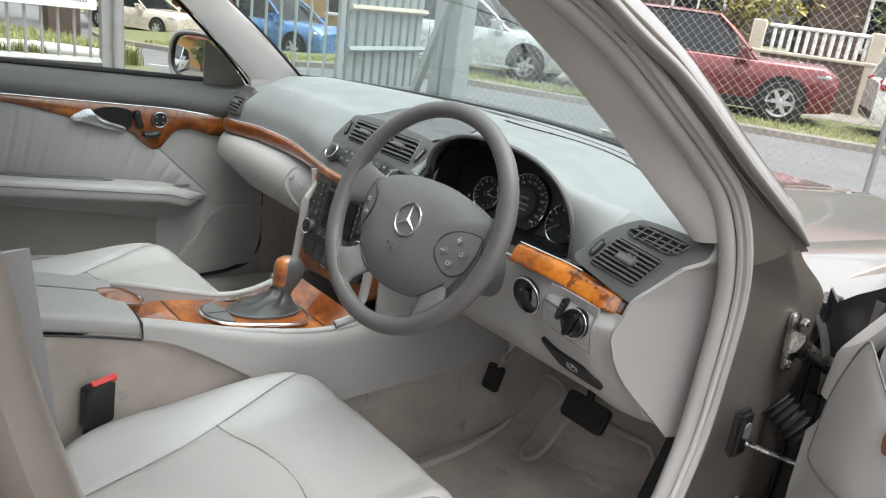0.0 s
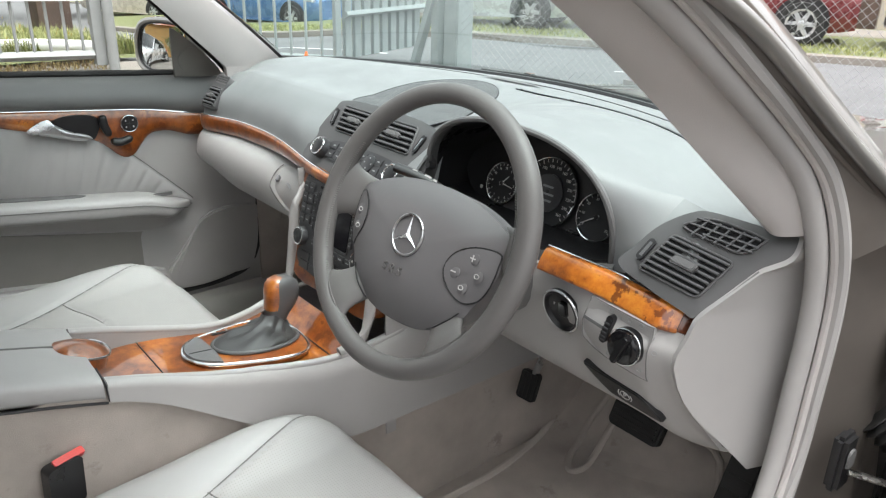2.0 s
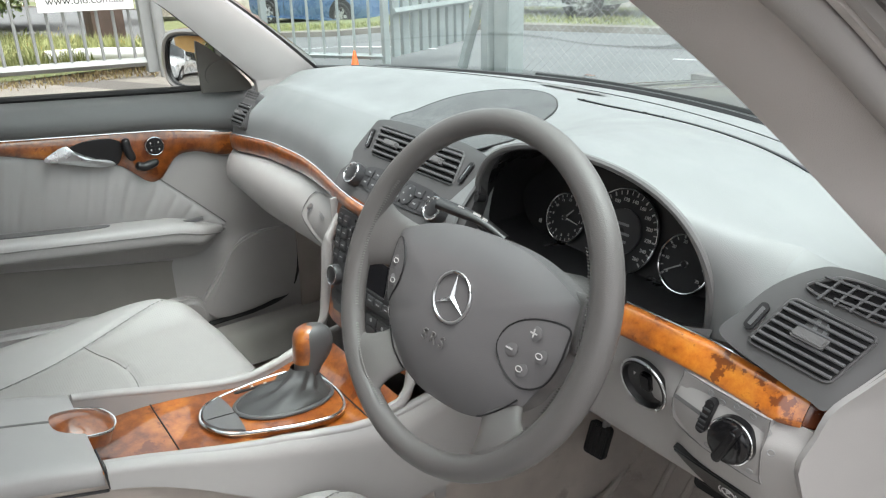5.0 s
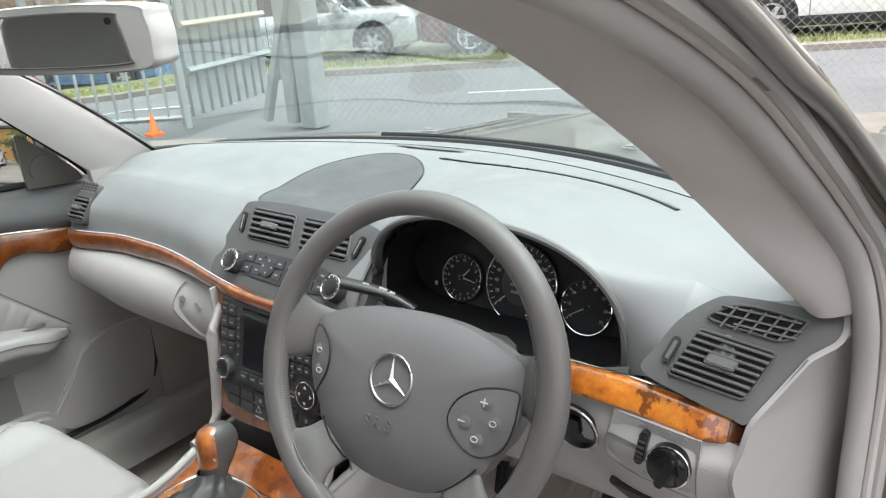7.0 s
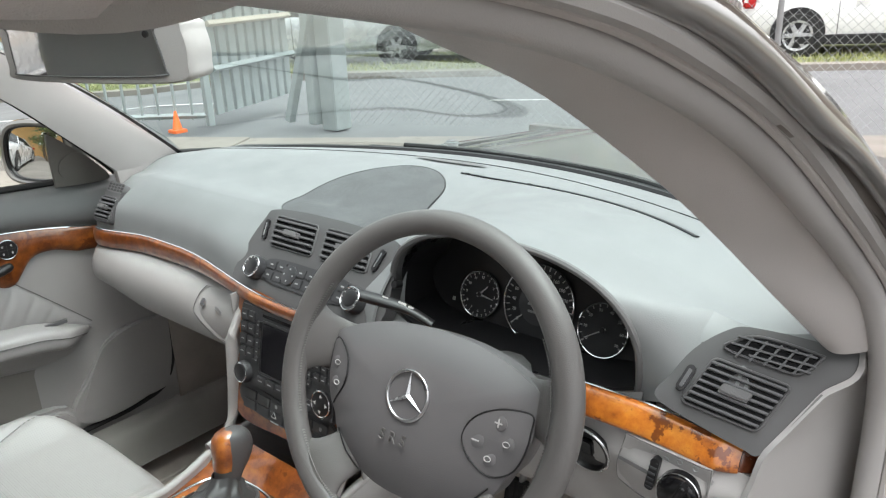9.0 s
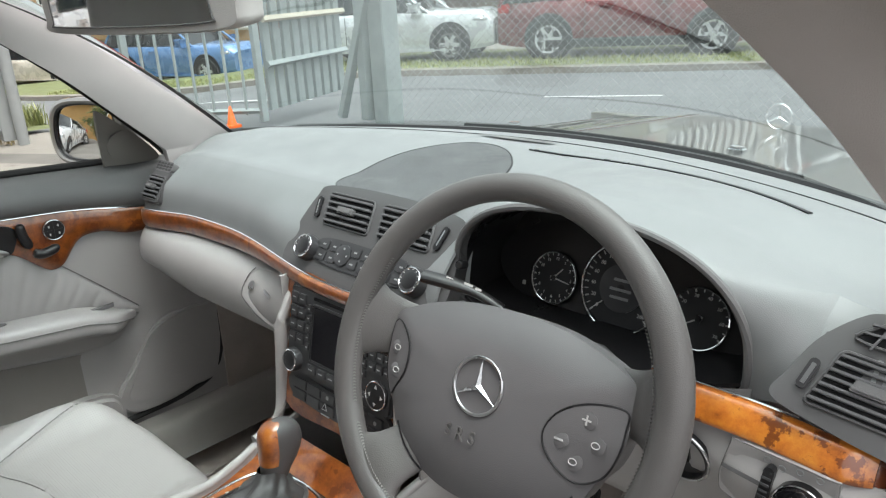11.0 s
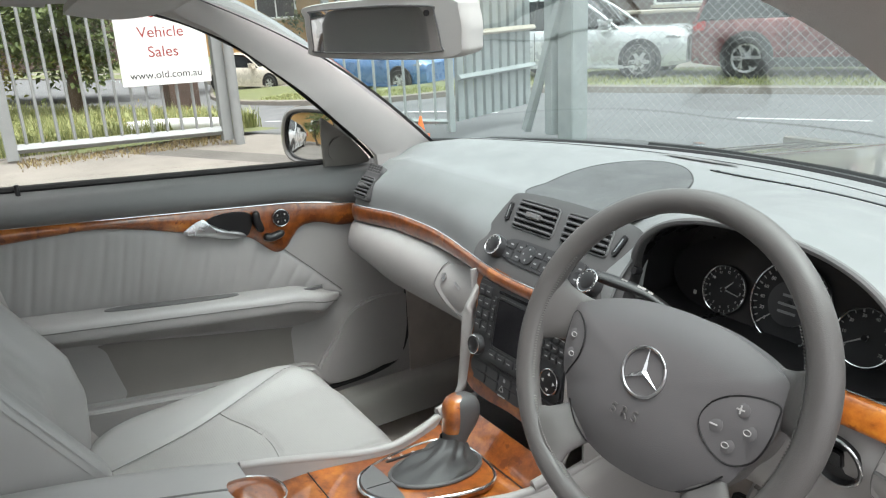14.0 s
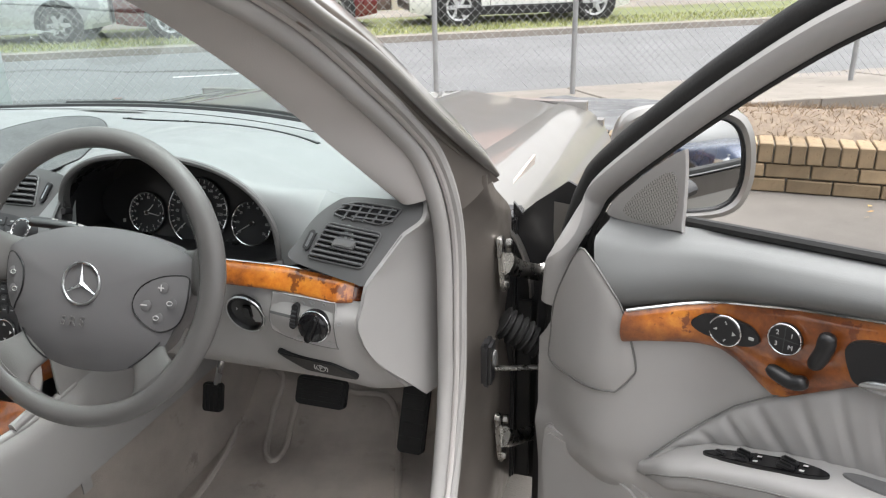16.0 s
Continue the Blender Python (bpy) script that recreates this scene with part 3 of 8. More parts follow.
# matt black plate paints the shade behind the grille bars
gridbox = part("demister_grille", plate([p[:2] for p in smoothline([(-0.0157, 0.0375), (0.0, 0.0495), (0.0147, 0.0545), (0.043, 0.0515), (0.078, 0.0435), (0.080, 0.040), (0.060, 0.0205), (0.028, 0.0255)], 4, True)], RVF, -0.01, 0.001), VENTDARK, rvp, "side window demister grille")
part("grille_frame", tube([RVF(*p[:2], 0.0015) for p in smoothline([(-0.0157, 0.0375), (0.0, 0.0495), (0.0147, 0.0545), (0.043, 0.0515), (0.078, 0.0435), (0.080, 0.040), (0.060, 0.0205), (0.028, 0.0255)], 4, True)], 0.0018, 6, True), VENTGREY, gridbox)
for i in range(5):
    part("grille_bar", plate(rounded(0.0022, 0.029, 0.0006), shifted(RVF, 0.004 + 0.0145 * i, 0.0405 - 0.0022 * i, 0, -34), 0.001, 0.005), LOUVRE, gridbox)
for k, w in enumerate((0.062, 0.086, 0.080)):
    part("grille_bar", plate(rounded(w, 0.0022, 0.0006), shifted(RVF, (0.040, 0.033, 0.036)[k], (0.0275, 0.0365, 0.0455)[k] + 0.0005, 0, -9), 0.001, 0.0056), LOUVRE, gridbox)
b = part("vent_wheel", plate(rounded(0.010, 0.032, 0.005), shifted(RVF, -0.0515, -0.0015, 0, -24), 0, 0.004, 0.002), BLACK, rvp, "vent thumb wheel")
part("wheel_mark", plate(rounded(0.004, 0.022, 0.001), shifted(RVF, -0.0515, -0.0015, 0.004, -24), 0, 0.0006), LOUVRE, b)
LV = frame_at((-0.672, 0.008, 0.955), (1, 0.04, 0), (0, 0.60, 0.80))
lvp = part("side_vent_panel", plate(rounded(0.066, 0.075, 0.01), LV, -0.01, 0.003, 0.002), VENTGREY, dashboard, "grey outer vent panel")
air_vent(shifted(LV, -0.002, -0.006, 0.003), 0.056, 0.050, 5, lvp, 0.026)
lg = part("demister_grille", plate(rounded(0.062, 0.022, 0.006), shifted(LV, 0.002, 0.042, 0.0), -0.01, 0.0035), MIDGREY, lvp)
for i in range(5):
    for j in range(3):
        part("grille_hole", plate(rounded(0.0085, 0.0045, 0.0015), shifted(LV, -0.022 + 0.012 * i, 0.036 + 0.006 * j, 0.0035), 0, 0.0004), BLACK, lg)
lettering("srs_mark", "SRS", shifted(frame_at((-0.235, 0.0125, 0.938), X, (0, 0.25, 0.97)), 0, 0, 0.004), 0.016, DOORPAD, dashboard, 0.0004)
lettering("airbag_mark", "AIRBAG", shifted(frame_at((-0.235, 0.0095, 0.926), X, (0, 0.25, 0.97)), 0, 0, 0.004), 0.007, DOORPAD, dashboard, 0.0004)


# ---- lower dash ----
def lower_left(x, v):
    e = 0.05 * bump((-0.52 - x) / 0.2)
    pts = [(0, 0.016, strip_low(x) + 0.003), (0, -0.022, 0.862), (0, -0.040, 0.825), (0, -0.034, 0.780 + 0.3 * e), (0, 0.005, 0.742 + 0.8 * e), (0, 0.09, 0.725 + 0.9 * e), (0, 0.24, 0.73 + e)]
    q = smoothline(pts, 5)
    p = q[min(len(q) - 1, int(round(v * (len(q) - 1))))]
    return x, p[1] + corner(x) + (0.3 * corner(x) if v > 0.3 else 0), p[2]


glove = part("glovebox", surf(lower_left, -0.74, -0.165, 36, 0, 1, 30, -0.006), BEIGE, dashboard, "pale grey padded glovebox lid")
def glove_y(z):
    """Depth of the glovebox lid at a height."""
    for (y0, z0), (y1, z1) in (((0.016, 0.885), (-0.022, 0.862)), ((-0.022, 0.862), (-0.040, 0.825)), ((-0.040, 0.825), (-0.034, 0.780))):
        if z >= z1:
            return lerp(y0, y1, min(1, (z0 - z) / (z0 - z1)))
    return -0.034


def GB(u, v, h=0.0):
    return Vector((-0.238 + u, glove_y(0.838 + v) - 0.004 - h, 0.838 + v))


lid = part("glovebox_latch", plate([p[:2] for p in smoothline([(-0.05, 0.03), (-0.062, -0.005), (-0.045, -0.03), (-0.01, -0.048), (0.03, -0.052), (0.072, 0.026), (0.02, 0.034)], 5, True)], GB, -0.010, 0.001, 0.001), BEIGE, glove, "pale latch panel")
part("latch_joint", tube([GB(*p[:2], 0.001) for p in smoothline([(-0.051, 0.031), (-0.064, -0.005), (-0.047, -0.031), (-0.01, -0.050), (0.031, -0.054)], 6)], 0.0009, 6), SEAM, glove)
part("lock_barrel", lathe(shifted(GB, -0.038, 0.008, 0.002), [(0.007, 0), (0.007, 0.002), (0.004, 0.002)], 20), SATIN, glove, "small lock barrel")
part("latch_mark", plate(rounded(0.022, 0.004, 0.0015), shifted(GB, 0.010, 0.004, 0.002, -18), 0, 0.0008), SATIN, glove)


END_EDGE = smoothline([RV(0.1135, 0.062), RV(0.1145, 0.042), RV(0.108, 0.0254), RV(0.085, 0.0085), RV(0.0718, -0.0086), RV(0.0525, -0.036), RV(0.0305, -0.068), (0.698, -0.010, 0.880), (0.692, -0.020, 0.842), (0.702, 0.012, 0.775), (0.728, 0.075, 0.705), (0.744, 0.114, 0.662)], 6)


def end_at(z):
    """The dash end's front edge at a height."""
    for a, b in zip(END_EDGE, END_EDGE[1:]):
        if b.z <= z <= a.z:
            return lerp(a, b, (a.z - z) / (a.z - b.z))
    return END_EDGE[-1] if z < END_EDGE[-1].z else END_EDGE[0]


def lower_right(u, v):
    pts = [(0, -0.006, strip_low(0.5) + 0.010), (0, -0.0235, 0.868), (0, -0.031, 0.845), (0, -0.016, 0.80), (0, 0.008, 0.755), (0, 0.05, 0.706), (0, 0.11, 0.68), (0, 0.24, 0.685)]
    q = smoothline(pts, 5)
    p = q[min(len(q) - 1, int(round(v * (len(q) - 1))))]
    e = end_at(p[2])
    x = lerp(0.155, e.x, u)
    z = p[2] + (strip_low(x) - strip_low(0.5)) * (1 - bump(v * 4)) - 0.02 * bump((x - 0.6) / 0.15) * bump((v - 0.5) / 0.4)
    y = p[1] + corner(x) * 0.6 + 0.024 * bump((0.60 - x) / 0.10) * math.sin(math.pi * min(1, v * 1.6))
    if v < 0.72:
        y = lerp(y, e.y, bump(1 - (e.x - x) / 0.05))
    return x, y, z


knee = part("knee_panel", surf(lower_right, 0, 1, 60, 0, 1, 35, -0.006), BEIGE, dashboard, "pale grey lower driver panel")


def end_cover(u, v):
    """The flat end of the dash seen with the door open: from its front edge (v 0) to the door jamb."""
    p = END_EDGE[int(round(u * (len(END_EDGE) - 1)))]
    return lerp(p[0], 0.778, v), lerp(p[1], 0.20, v), p[2]


part("end_cover", surf(end_cover, 0, 1, 30, 0, 1, 10, -0.006), BEIGE, dashboard, "pale grey dash end cover")
part("end_joint", tube([Vector(end_cover(u, 0.02)) + Vector((0.002, -0.002, 0)) for u in np.linspace(0.3, 1, 30)], 0.0012, 6), SEAM, dashboard)

def knee_y(x, z):
    """Depth of the knee panel at a place on its face."""
    last = None
    for i in range(60):
        v = 0.12 + 0.55 * i / 59
        e = lower_right(1, round(v * 35) / 35)[0]
        p = lower_right((x - 0.155) / (e - 0.155), round(v * 35) / 35)
        if p[2] <= z:
            return p[1] if last is None or last[2] == p[2] else lerp(p[1], last[1], (z - p[2]) / (last[2] - p[2]))
        last = p
    return last[1]


def LP(u, v, h=0.0):
    return Vector((0.600 + u, knee_y(0.600 + u, 0.846 + v) - 0.001 - h, 0.846 + v))


SWP = [p[:2] for p in smoothline([(-0.048, -0.014), (-0.040, 0.034), (-0.030, 0.041), (0.052, 0.036), (0.062, 0.028), (0.060, -0.034), (0.052, -0.040), (-0.036, -0.027)], 5, True)]
part("switch_plate", plate(SWP, LP, -0.006, 0.0016, 0.0006), BEIGE, dashboard, "pale switch plate")
part("plate_gap", tube([LP(u, v, 0.0012) for u, v in SWP], 0.0007, 6, True), SEAM, dashboard)
LS = frame_at(LP(0.033, 0.001), LP(0.058, 0.001) - LP(0.008, 0.001), LP(0.033, 0.022) - LP(0.033, -0.020))
lk = part("light_switch", lathe(LS, [(0.0245, -0.006), (0.0245, 0.0035), (0.0225, 0.0045), (0.0215, 0.010), (0.018, 0.0125), (0.010, 0.0135)], 40), BLACKGLOSS, dashboard, "round black headlight switch")
part("switch_ring", tube([LS(0.0235 * math.cos(t), 0.0235 * math.sin(t), 0.0045) for t in np.linspace(0, 2 * math.pi, 40)[:-1]], 0.0011, 6, True), CHROME, lk)
part("switch_grip", plate(rounded(0.0105, 0.0425, 0.005), shifted(LS, 0.002, 0, 0.010, -22), 0, 0.011, 0.0035, 3), BLACKGLOSS, lk)
part("switch_mark", lathe(shifted(LS, -0.010, -0.002, 0.0126), [(0.0022, 0), (0.0022, 0.0006)], 12), INK, lk)
lw = part("dimmer_wheel", plate(rounded(0.010, 0.036, 0.005), shifted(LP, 0.002, 0.013, 0.001, -4), 0, 0.008, 0.003), BLACK, dashboard, "black dimmer thumb wheel")
for i in range(6):
    part("wheel_rib", plate(rounded(0.009, 0.0018, 0.0005), shifted(LP, 0.002, 0.0 + 0.0052 * i, 0.009, -4), 0, 0.0008), BUTTON, lw)
part("switch_slot", plate(rounded(0.05, 0.004, 0.002), shifted(LP, -0.020, 0.010, 0.0015), 0, 0.0006), MIDGREY, dashboard)
for u, v in ((0.052, -0.028), (0.004, -0.024), (0.062, 0.022), (0.046, 0.032), (0.028, 0.033), (0.012, 0.03), (0.071, 0.006), (-0.002, 0.034)):
    part("switch_symbol", tube([shifted(LP, u, v, 0.002)(0.0032 * math.cos(t), 0.0032 * math.sin(t)) for t in np.linspace(0, 2 * math.pi, 12)[:-1]], 0.0005, 4, True), DIMINK, dashboard)
IG = frame_at((0.507, -0.009, 0.842), (1, -0.02, 0), (0, -0.2, 1))
ig = part("ignition_switch", lathe(IG, [(0.033, 0), (0.033, 0.006), (0.029, 0.008), (0.027, 0.001), (0.021, -0.002)], 40), BLACK, dashboard, "round black ignition switch with bright rim")
part("ignition_ring", tube([IG(0.032 * math.cos(t), 0.032 * math.sin(t), 0.006) for t in np.linspace(0, 2 * math.pi, 40)[:-1]], 0.0017, 6, True), SATIN, ig)
part("key_slot", plate(rounded(0.016, 0.024, 0.005), shifted(IG, 0, 0, 0), -0.003, 0.004, 0.002), BLACKGLOSS, ig)
PB = frame_at((0.610, 0.006, 0.757), (1, 0.05, -0.10), (0, -0.48, 1))
pb = part("brake_release", plate([p[:2] for p in smoothline([(-0.062, 0.017), (-0.04, 0.018), (0.01, 0.017), (0.035, 0.014), (0.066, -0.010), (0.05, -0.016), (0, -0.017), (-0.025, -0.013)], 5, True)], PB, -0.004, 0.005, 0.002), BLACK, dashboard, "black parking brake release handle")
part("brake_ring", tube([PB(0.008 + 0.0075 * math.cos(t), 0.0075 * math.sin(t), 0.0055) for t in np.linspace(0, 2 * math.pi, 24)[:-1]], 0.0008, 5, True), INK, pb)
for sgn in (-1, 1):
    part("brake_arc", tube([PB(0.008 + 0.011 * math.cos(t), 0.011 * math.sin(t), 0.0055) for t in np.linspace((0 if sgn > 0 else math.pi) - 0.6, (0 if sgn > 0 else math.pi) + 0.6, 8)], 0.0008, 5), INK, pb)
lettering("brake_letter", "P", shifted(PB, 0.008, 0, 0.0055), 0.012, INK, pb)

# ---- centre stack ----
ST = frame_at((0, -0.061, 0.820), X, (0, 0.22, 0.975))
part("stack_face", plate([p[:2] for p in smoothline([(-0.138, 0.088), (0, 0.086), (0.138, 0.088), (0.136, 0.0), (0.134, -0.125), (0, -0.132), (-0.134, -0.125), (-0.136, 0)], 5, True)], ST, -0.06, 0.0, 0.003), BURL, dashboard, "burl wood centre stack")
for s in (-1, 1):
    part("stack_cheek", tube(smoothline([(s * 0.148, -0.014, 0.878), (s * 0.1435, -0.046, 0.862), (s * 0.1405, -0.064, 0.842), (s * 0.139, -0.074, 0.825), (s * 0.139, -0.080, 0.770), (s * 0.139, -0.090, 0.700), (s * 0.139, -0.108, 0.664), (s * 0.136, -0.150, 0.652)], 8), lambda t: 0.0078 + 0.004 * bump((0.2 - t) / 0.2), 10, False, 1.3), BEIGE, dashboard, "pale grey edge of the stack")
    part("centre_side_panel", surf(lambda u, v, s=s: (s * 0.147, lerp(-0.058, 0.25, v), lerp(0.90, 0.45, u) ), 0, 1, 8, 0, 1, 4, 0.004), BEIGE, dashboard, "pale grey side of the stack")
NV = shifted(ST, 0, 0.006, 0.001)
nav = part("navigation_unit", plate(rounded(0.244, 0.140, 0.008), NV, -0.03, 0.010, 0.004), BUTTON, dashboard, "dark grey radio and navigation unit")
part("screen", plate(rounded(0.112, 0.082, 0.004), shifted(NV, -0.004, 0.004, 0.010), 0, 0.0012, 0.001), SCREEN, nav, "dark unlit screen")
part("screen_frame", tube([shifted(NV, -0.004, 0.004, 0.010)(u, v) for u, v in rounded(0.118, 0.088, 0.005)], 0.0018, 6, True), BLACK, nav)
part("disc_slot", plate(rounded(0.125, 0.005, 0.002), shifted(NV, 0, 0.057, 0.010), 0, 0.0006), BLACKGLOSS, nav)


def keys(name, us, vs, w, h, to, parent, mark=True):
    for u in us:
        for v in vs:
            part(name, plate(rounded(w, h, 0.002), shifted(to, u, v), 0.010, 0.0135, 0.001), BUTTON, parent)
            if mark:
                part("key_mark", plate(rounded(w * 0.45, 0.0018, 0.0005), shifted(to, u, v), 0.0135, 0.0138), DIMINK, parent)


keys("radio_key", (-0.107, -0.088), [0.050 - 0.021 * i for i in range(4)], 0.0175, 0.0165, NV, nav)
keys("soft_key", (-0.069, 0.062), [0.040 - 0.015 * i for i in range(5)], 0.009, 0.012, NV, nav)
keys("number_key", (0.078, 0.094, 0.110), [0.046 - 0.017 * i for i in range(4)], 0.0135, 0.013, NV, nav)
keys("function_key", [-0.055 + 0.024 * i for i in range(6)], (-0.052,), 0.021, 0.013, NV, nav)
ring_dial(shifted(NV, -0.098, -0.048, 0.010), 0.0185, 0.012, nav, "round volume knob", False)
pad_ = part("direction_pad", lathe(shifted(NV, 0.094, -0.042, 0.010), [(0.021, 0), (0.021, 0.004), (0.018, 0.005)], 28), BLACK, nav, "round direction pad with chrome rim")
part("pad_ring", tube([shifted(NV, 0.094, -0.042, 0.0145)(0.020 * math.cos(t), 0.020 * math.sin(t)) for t in np.linspace(0, 2 * math.pi, 32)[:-1]], 0.0012, 6, True), CHROME, pad_)
for k in range(4):
    part("pad_arrow", plate([(0.003, 0), (-0.002, 0.003), (-0.002, -0.003)], shifted(NV, 0.094 + 0.0125 * math.cos(k * math.pi / 2), -0.042 + 0.0125 * math.sin(k * math.pi / 2), 0.0152, 90 * k), 0, 0.0005), INK, pad_)
HZ = shifted(ST, 0, -0.088, 0.001)
hz = part("switch_panel", plate([p[:2] for p in smoothline([(-0.108, 0.024), (0, 0.020), (0.108, 0.024), (0.108, -0.014), (0, -0.024), (-0.108, -0.014)], 5, True)], HZ, -0.01, 0.004, 0.002), BUTTON, dashboard, "dark row of switches")
for i in range(6):
    u = -0.088 + 0.0352 * i
    for v in (0.009, -0.009):
        part("switch_key", plate(rounded(0.033, 0.0165, 0.002), shifted(HZ, u, v - 0.003 * (1 - abs(u) / 0.1)), 0.004, 0.0065, 0.001), BUTTON, hz)
for u, v in ((-0.018, 0.008), (0.018, 0.008), (0.053, 0.006), (0.09, 0.008), (0.05, -0.010)):
    part("switch_symbol", plate(rounded(0.006, 0.006, 0.002), shifted(HZ, u, v, 0.0065), 0, 0.0004), DIMINK, hz)
part("hazard_symbol", tube([shifted(HZ, -0.022, -0.008, 0.007)(*c) for c in ((-0.006, -0.004), (0.006, -0.004), (0, 0.006))], 0.0008, 4, True), INK, hz)
part("switch_bar", plate(rounded(0.02, 0.003, 0.001), shifted(HZ, -0.022, -0.021, 0.004), 0, 0.001), SATIN, hz)
# ---- steering wheel ----
WT, WY = radians(24), radians(4)
W = frame_at((0.387, -0.181, 0.963), (math.cos(WY), math.sin(WY), 0), (-math.sin(WY) * math.sin(WT), math.cos(WY) * math.sin(WT), math.cos(WT)))
wheel = thing("steering_wheel", "dark grey leather four-spoke steering wheel with airbag hub", "steering wheel")


def rim(a, b):
    R, r = 0.1840, 0.0155 + 0.0012 * math.cos(2 * a)
    return W((R + r * math.cos(b)) * math.cos(a), (R + r * math.cos(b)) * math.sin(a), 0.85 * r * math.sin(b))


rim_ = part("rim", grid([[rim(2 * math.pi * i / 96, 2 * math.pi * j / 14) for j in range(14)] for i in range(96)], True, True), RIMLEATHER, wheel, "leather-covered rim")
for side in (1, -1):
    for a0, a1 in ((148, 205), (212, 250)) if side < 0 else ((-25, 32), (-70, -32)):
        bm = bmesh.new()
        n = int((a1 - a0) / 1.1)
        for i in range(n):
            a = radians(lerp(a0, a1, (i + 0.5) / n))
            for k in (-1, 1):
                c = W(0.1690 * math.cos(a), 0.1690 * math.sin(a), 0.006 + 0.0007 * k)
                t = W(-math.sin(a) + 0.0, math.cos(a), 0) - W(0, 0, 0)
                s = (W(0, 0, 1) - W(0, 0, 0))
                d = (W(-math.cos(a), -math.sin(a), 0) - W(0, 0, 0)) * 0.0006
                q = [c - t * 0.0010 - s * 0.002 * k, c + t * 0.0004 - s * 0.002 * k, c + t * 0.0014 + s * 0.0018 * k, c + t * 0.0002 + s * 0.0018 * k]
                bm.faces.new([bm.verts.new(p + d) for p in q])
        part("stitching", bm, THREAD, rim_)


def spoke(angle, r0, widths, heights, th=0.011):
    """An arm flaring from the hub into the rim: widths and heights along it."""
    a = radians(angle)
    e, f = Vector((math.cos(a), math.sin(a), 0)), Vector((-math.sin(a), math.cos(a), 0))
    ws, hs = smoothline([(0, w, 0) for w in widths], 8), smoothline([(0, h, 0) for h in heights], 8)
    n = len(ws)
    rows = []
    for i in range(n):
        r = lerp(r0, 0.1765, i / (n - 1))
        w = ws[i].y
        rows.append([W(*(e * r + f * (w * math.copysign(abs(math.cos(b)) ** 0.8, math.cos(b))))[:2], hs[i].y + th * math.sin(b)) for b in [2 * math.pi * j / 24 for j in range(24)]])
    return grid(rows, False, True, True)


for s in (-1, 1):
    part("spoke", spoke(90 - s * 84, 0.112, (0.031, 0.030, 0.031, 0.037, 0.052), (-0.038, -0.034, -0.027, -0.012, -0.001), 0.010), RIMLEATHER, wheel, "upper spoke")
    low = part("spoke", spoke(270 + s * 41, 0.080, (0.042, 0.034, 0.029, 0.028, 0.032, 0.046), (-0.040, -0.036, -0.030, -0.019, -0.007, -0.001), 0.010), RIMLEATHER, wheel, "lower spoke")
    part("spoke_joint", tube([W(0.132 * math.cos(a), 0.132 * math.sin(a), -0.0115 - 0.003 * abs(k)) for k, a in [(k / 6, radians(270 + s * 41 + 12.5 * k / 6)) for k in range(-6, 7)]], 0.0010, 6), BLACK, low)
half_hub = [(0.0, 0.066), (0.05, 0.063), (0.092, 0.0535), (0.124, 0.041), (0.140, 0.030), (0.141, 0.006), (0.142, -0.018), (0.134, -0.045), (0.121, -0.064), (0.110, -0.085), (0.085, -0.107), (0.045, -0.123), (0.0, -0.127)]
hubline = smoothline(half_hub + [(-u, v) for u, v in half_hub[-2:0:-1]], 6, True)
part("airbag_cover", dome([p[:2] for p in hubline], W, 0.022, 3.2, 0.035, 14, -0.019), HUBGREY, wheel, "grey airbag cover")


def cover_h(u, v):
    """Height of the airbag cover over a spot."""
    best = 0.0
    for p in hubline:
        a = p[0] * u + p[1] * v
        l = math.hypot(p[0], p[1])
        if a > 0 and abs(p[0] * v - p[1] * u) < 0.012 * l:
            best = max(best, (u * u + v * v) ** 0.5 / l)
    return -0.019 + 0.022 * (1 - min(1, best) ** 3.2)


EM = shifted(W, -0.005, -0.0105, 0.0045)
emblem = part("emblem", tube([EM(0.0275 * math.cos(t), 0.0275 * math.sin(t), -0.0005) for t in np.linspace(0, 2 * math.pi, 48)[:-1]], 0.0017, 8, True), SATIN, wheel, "chrome ring with three bright arms")
for k in range(3):
    a = 90 + 120 * k
    q = shifted(EM, 0, 0, 0, a)
    bm = bmesh.new()
    tip, l, r_, top, c = (bm.verts.new(q(*p)) for p in ((0.0265, 0, 0), (0, 0.0034, -0.001), (0, -0.0034, -0.001), (0, 0, 0.0025), (0, 0, -0.002)))
    for f in ((tip, l, top), (tip, top, r_), (tip, r_, c), (tip, c, l), (l, c, r_), (l, r_, top)):
        bm.faces.new(f)
    part("emblem_arm", bm, SATIN, emblem, "", 0)
SR = shifted(W, -0.014, -0.061, cover_h(0, -0.061) + 0.0030)
lettering("srs_mark", "S R S", lambda u, v, h=0.0: SR(u, v, h - 0.11 * v - 0.4 * u * u), 0.018, RIMLEATHER, wheel, 0.0008)
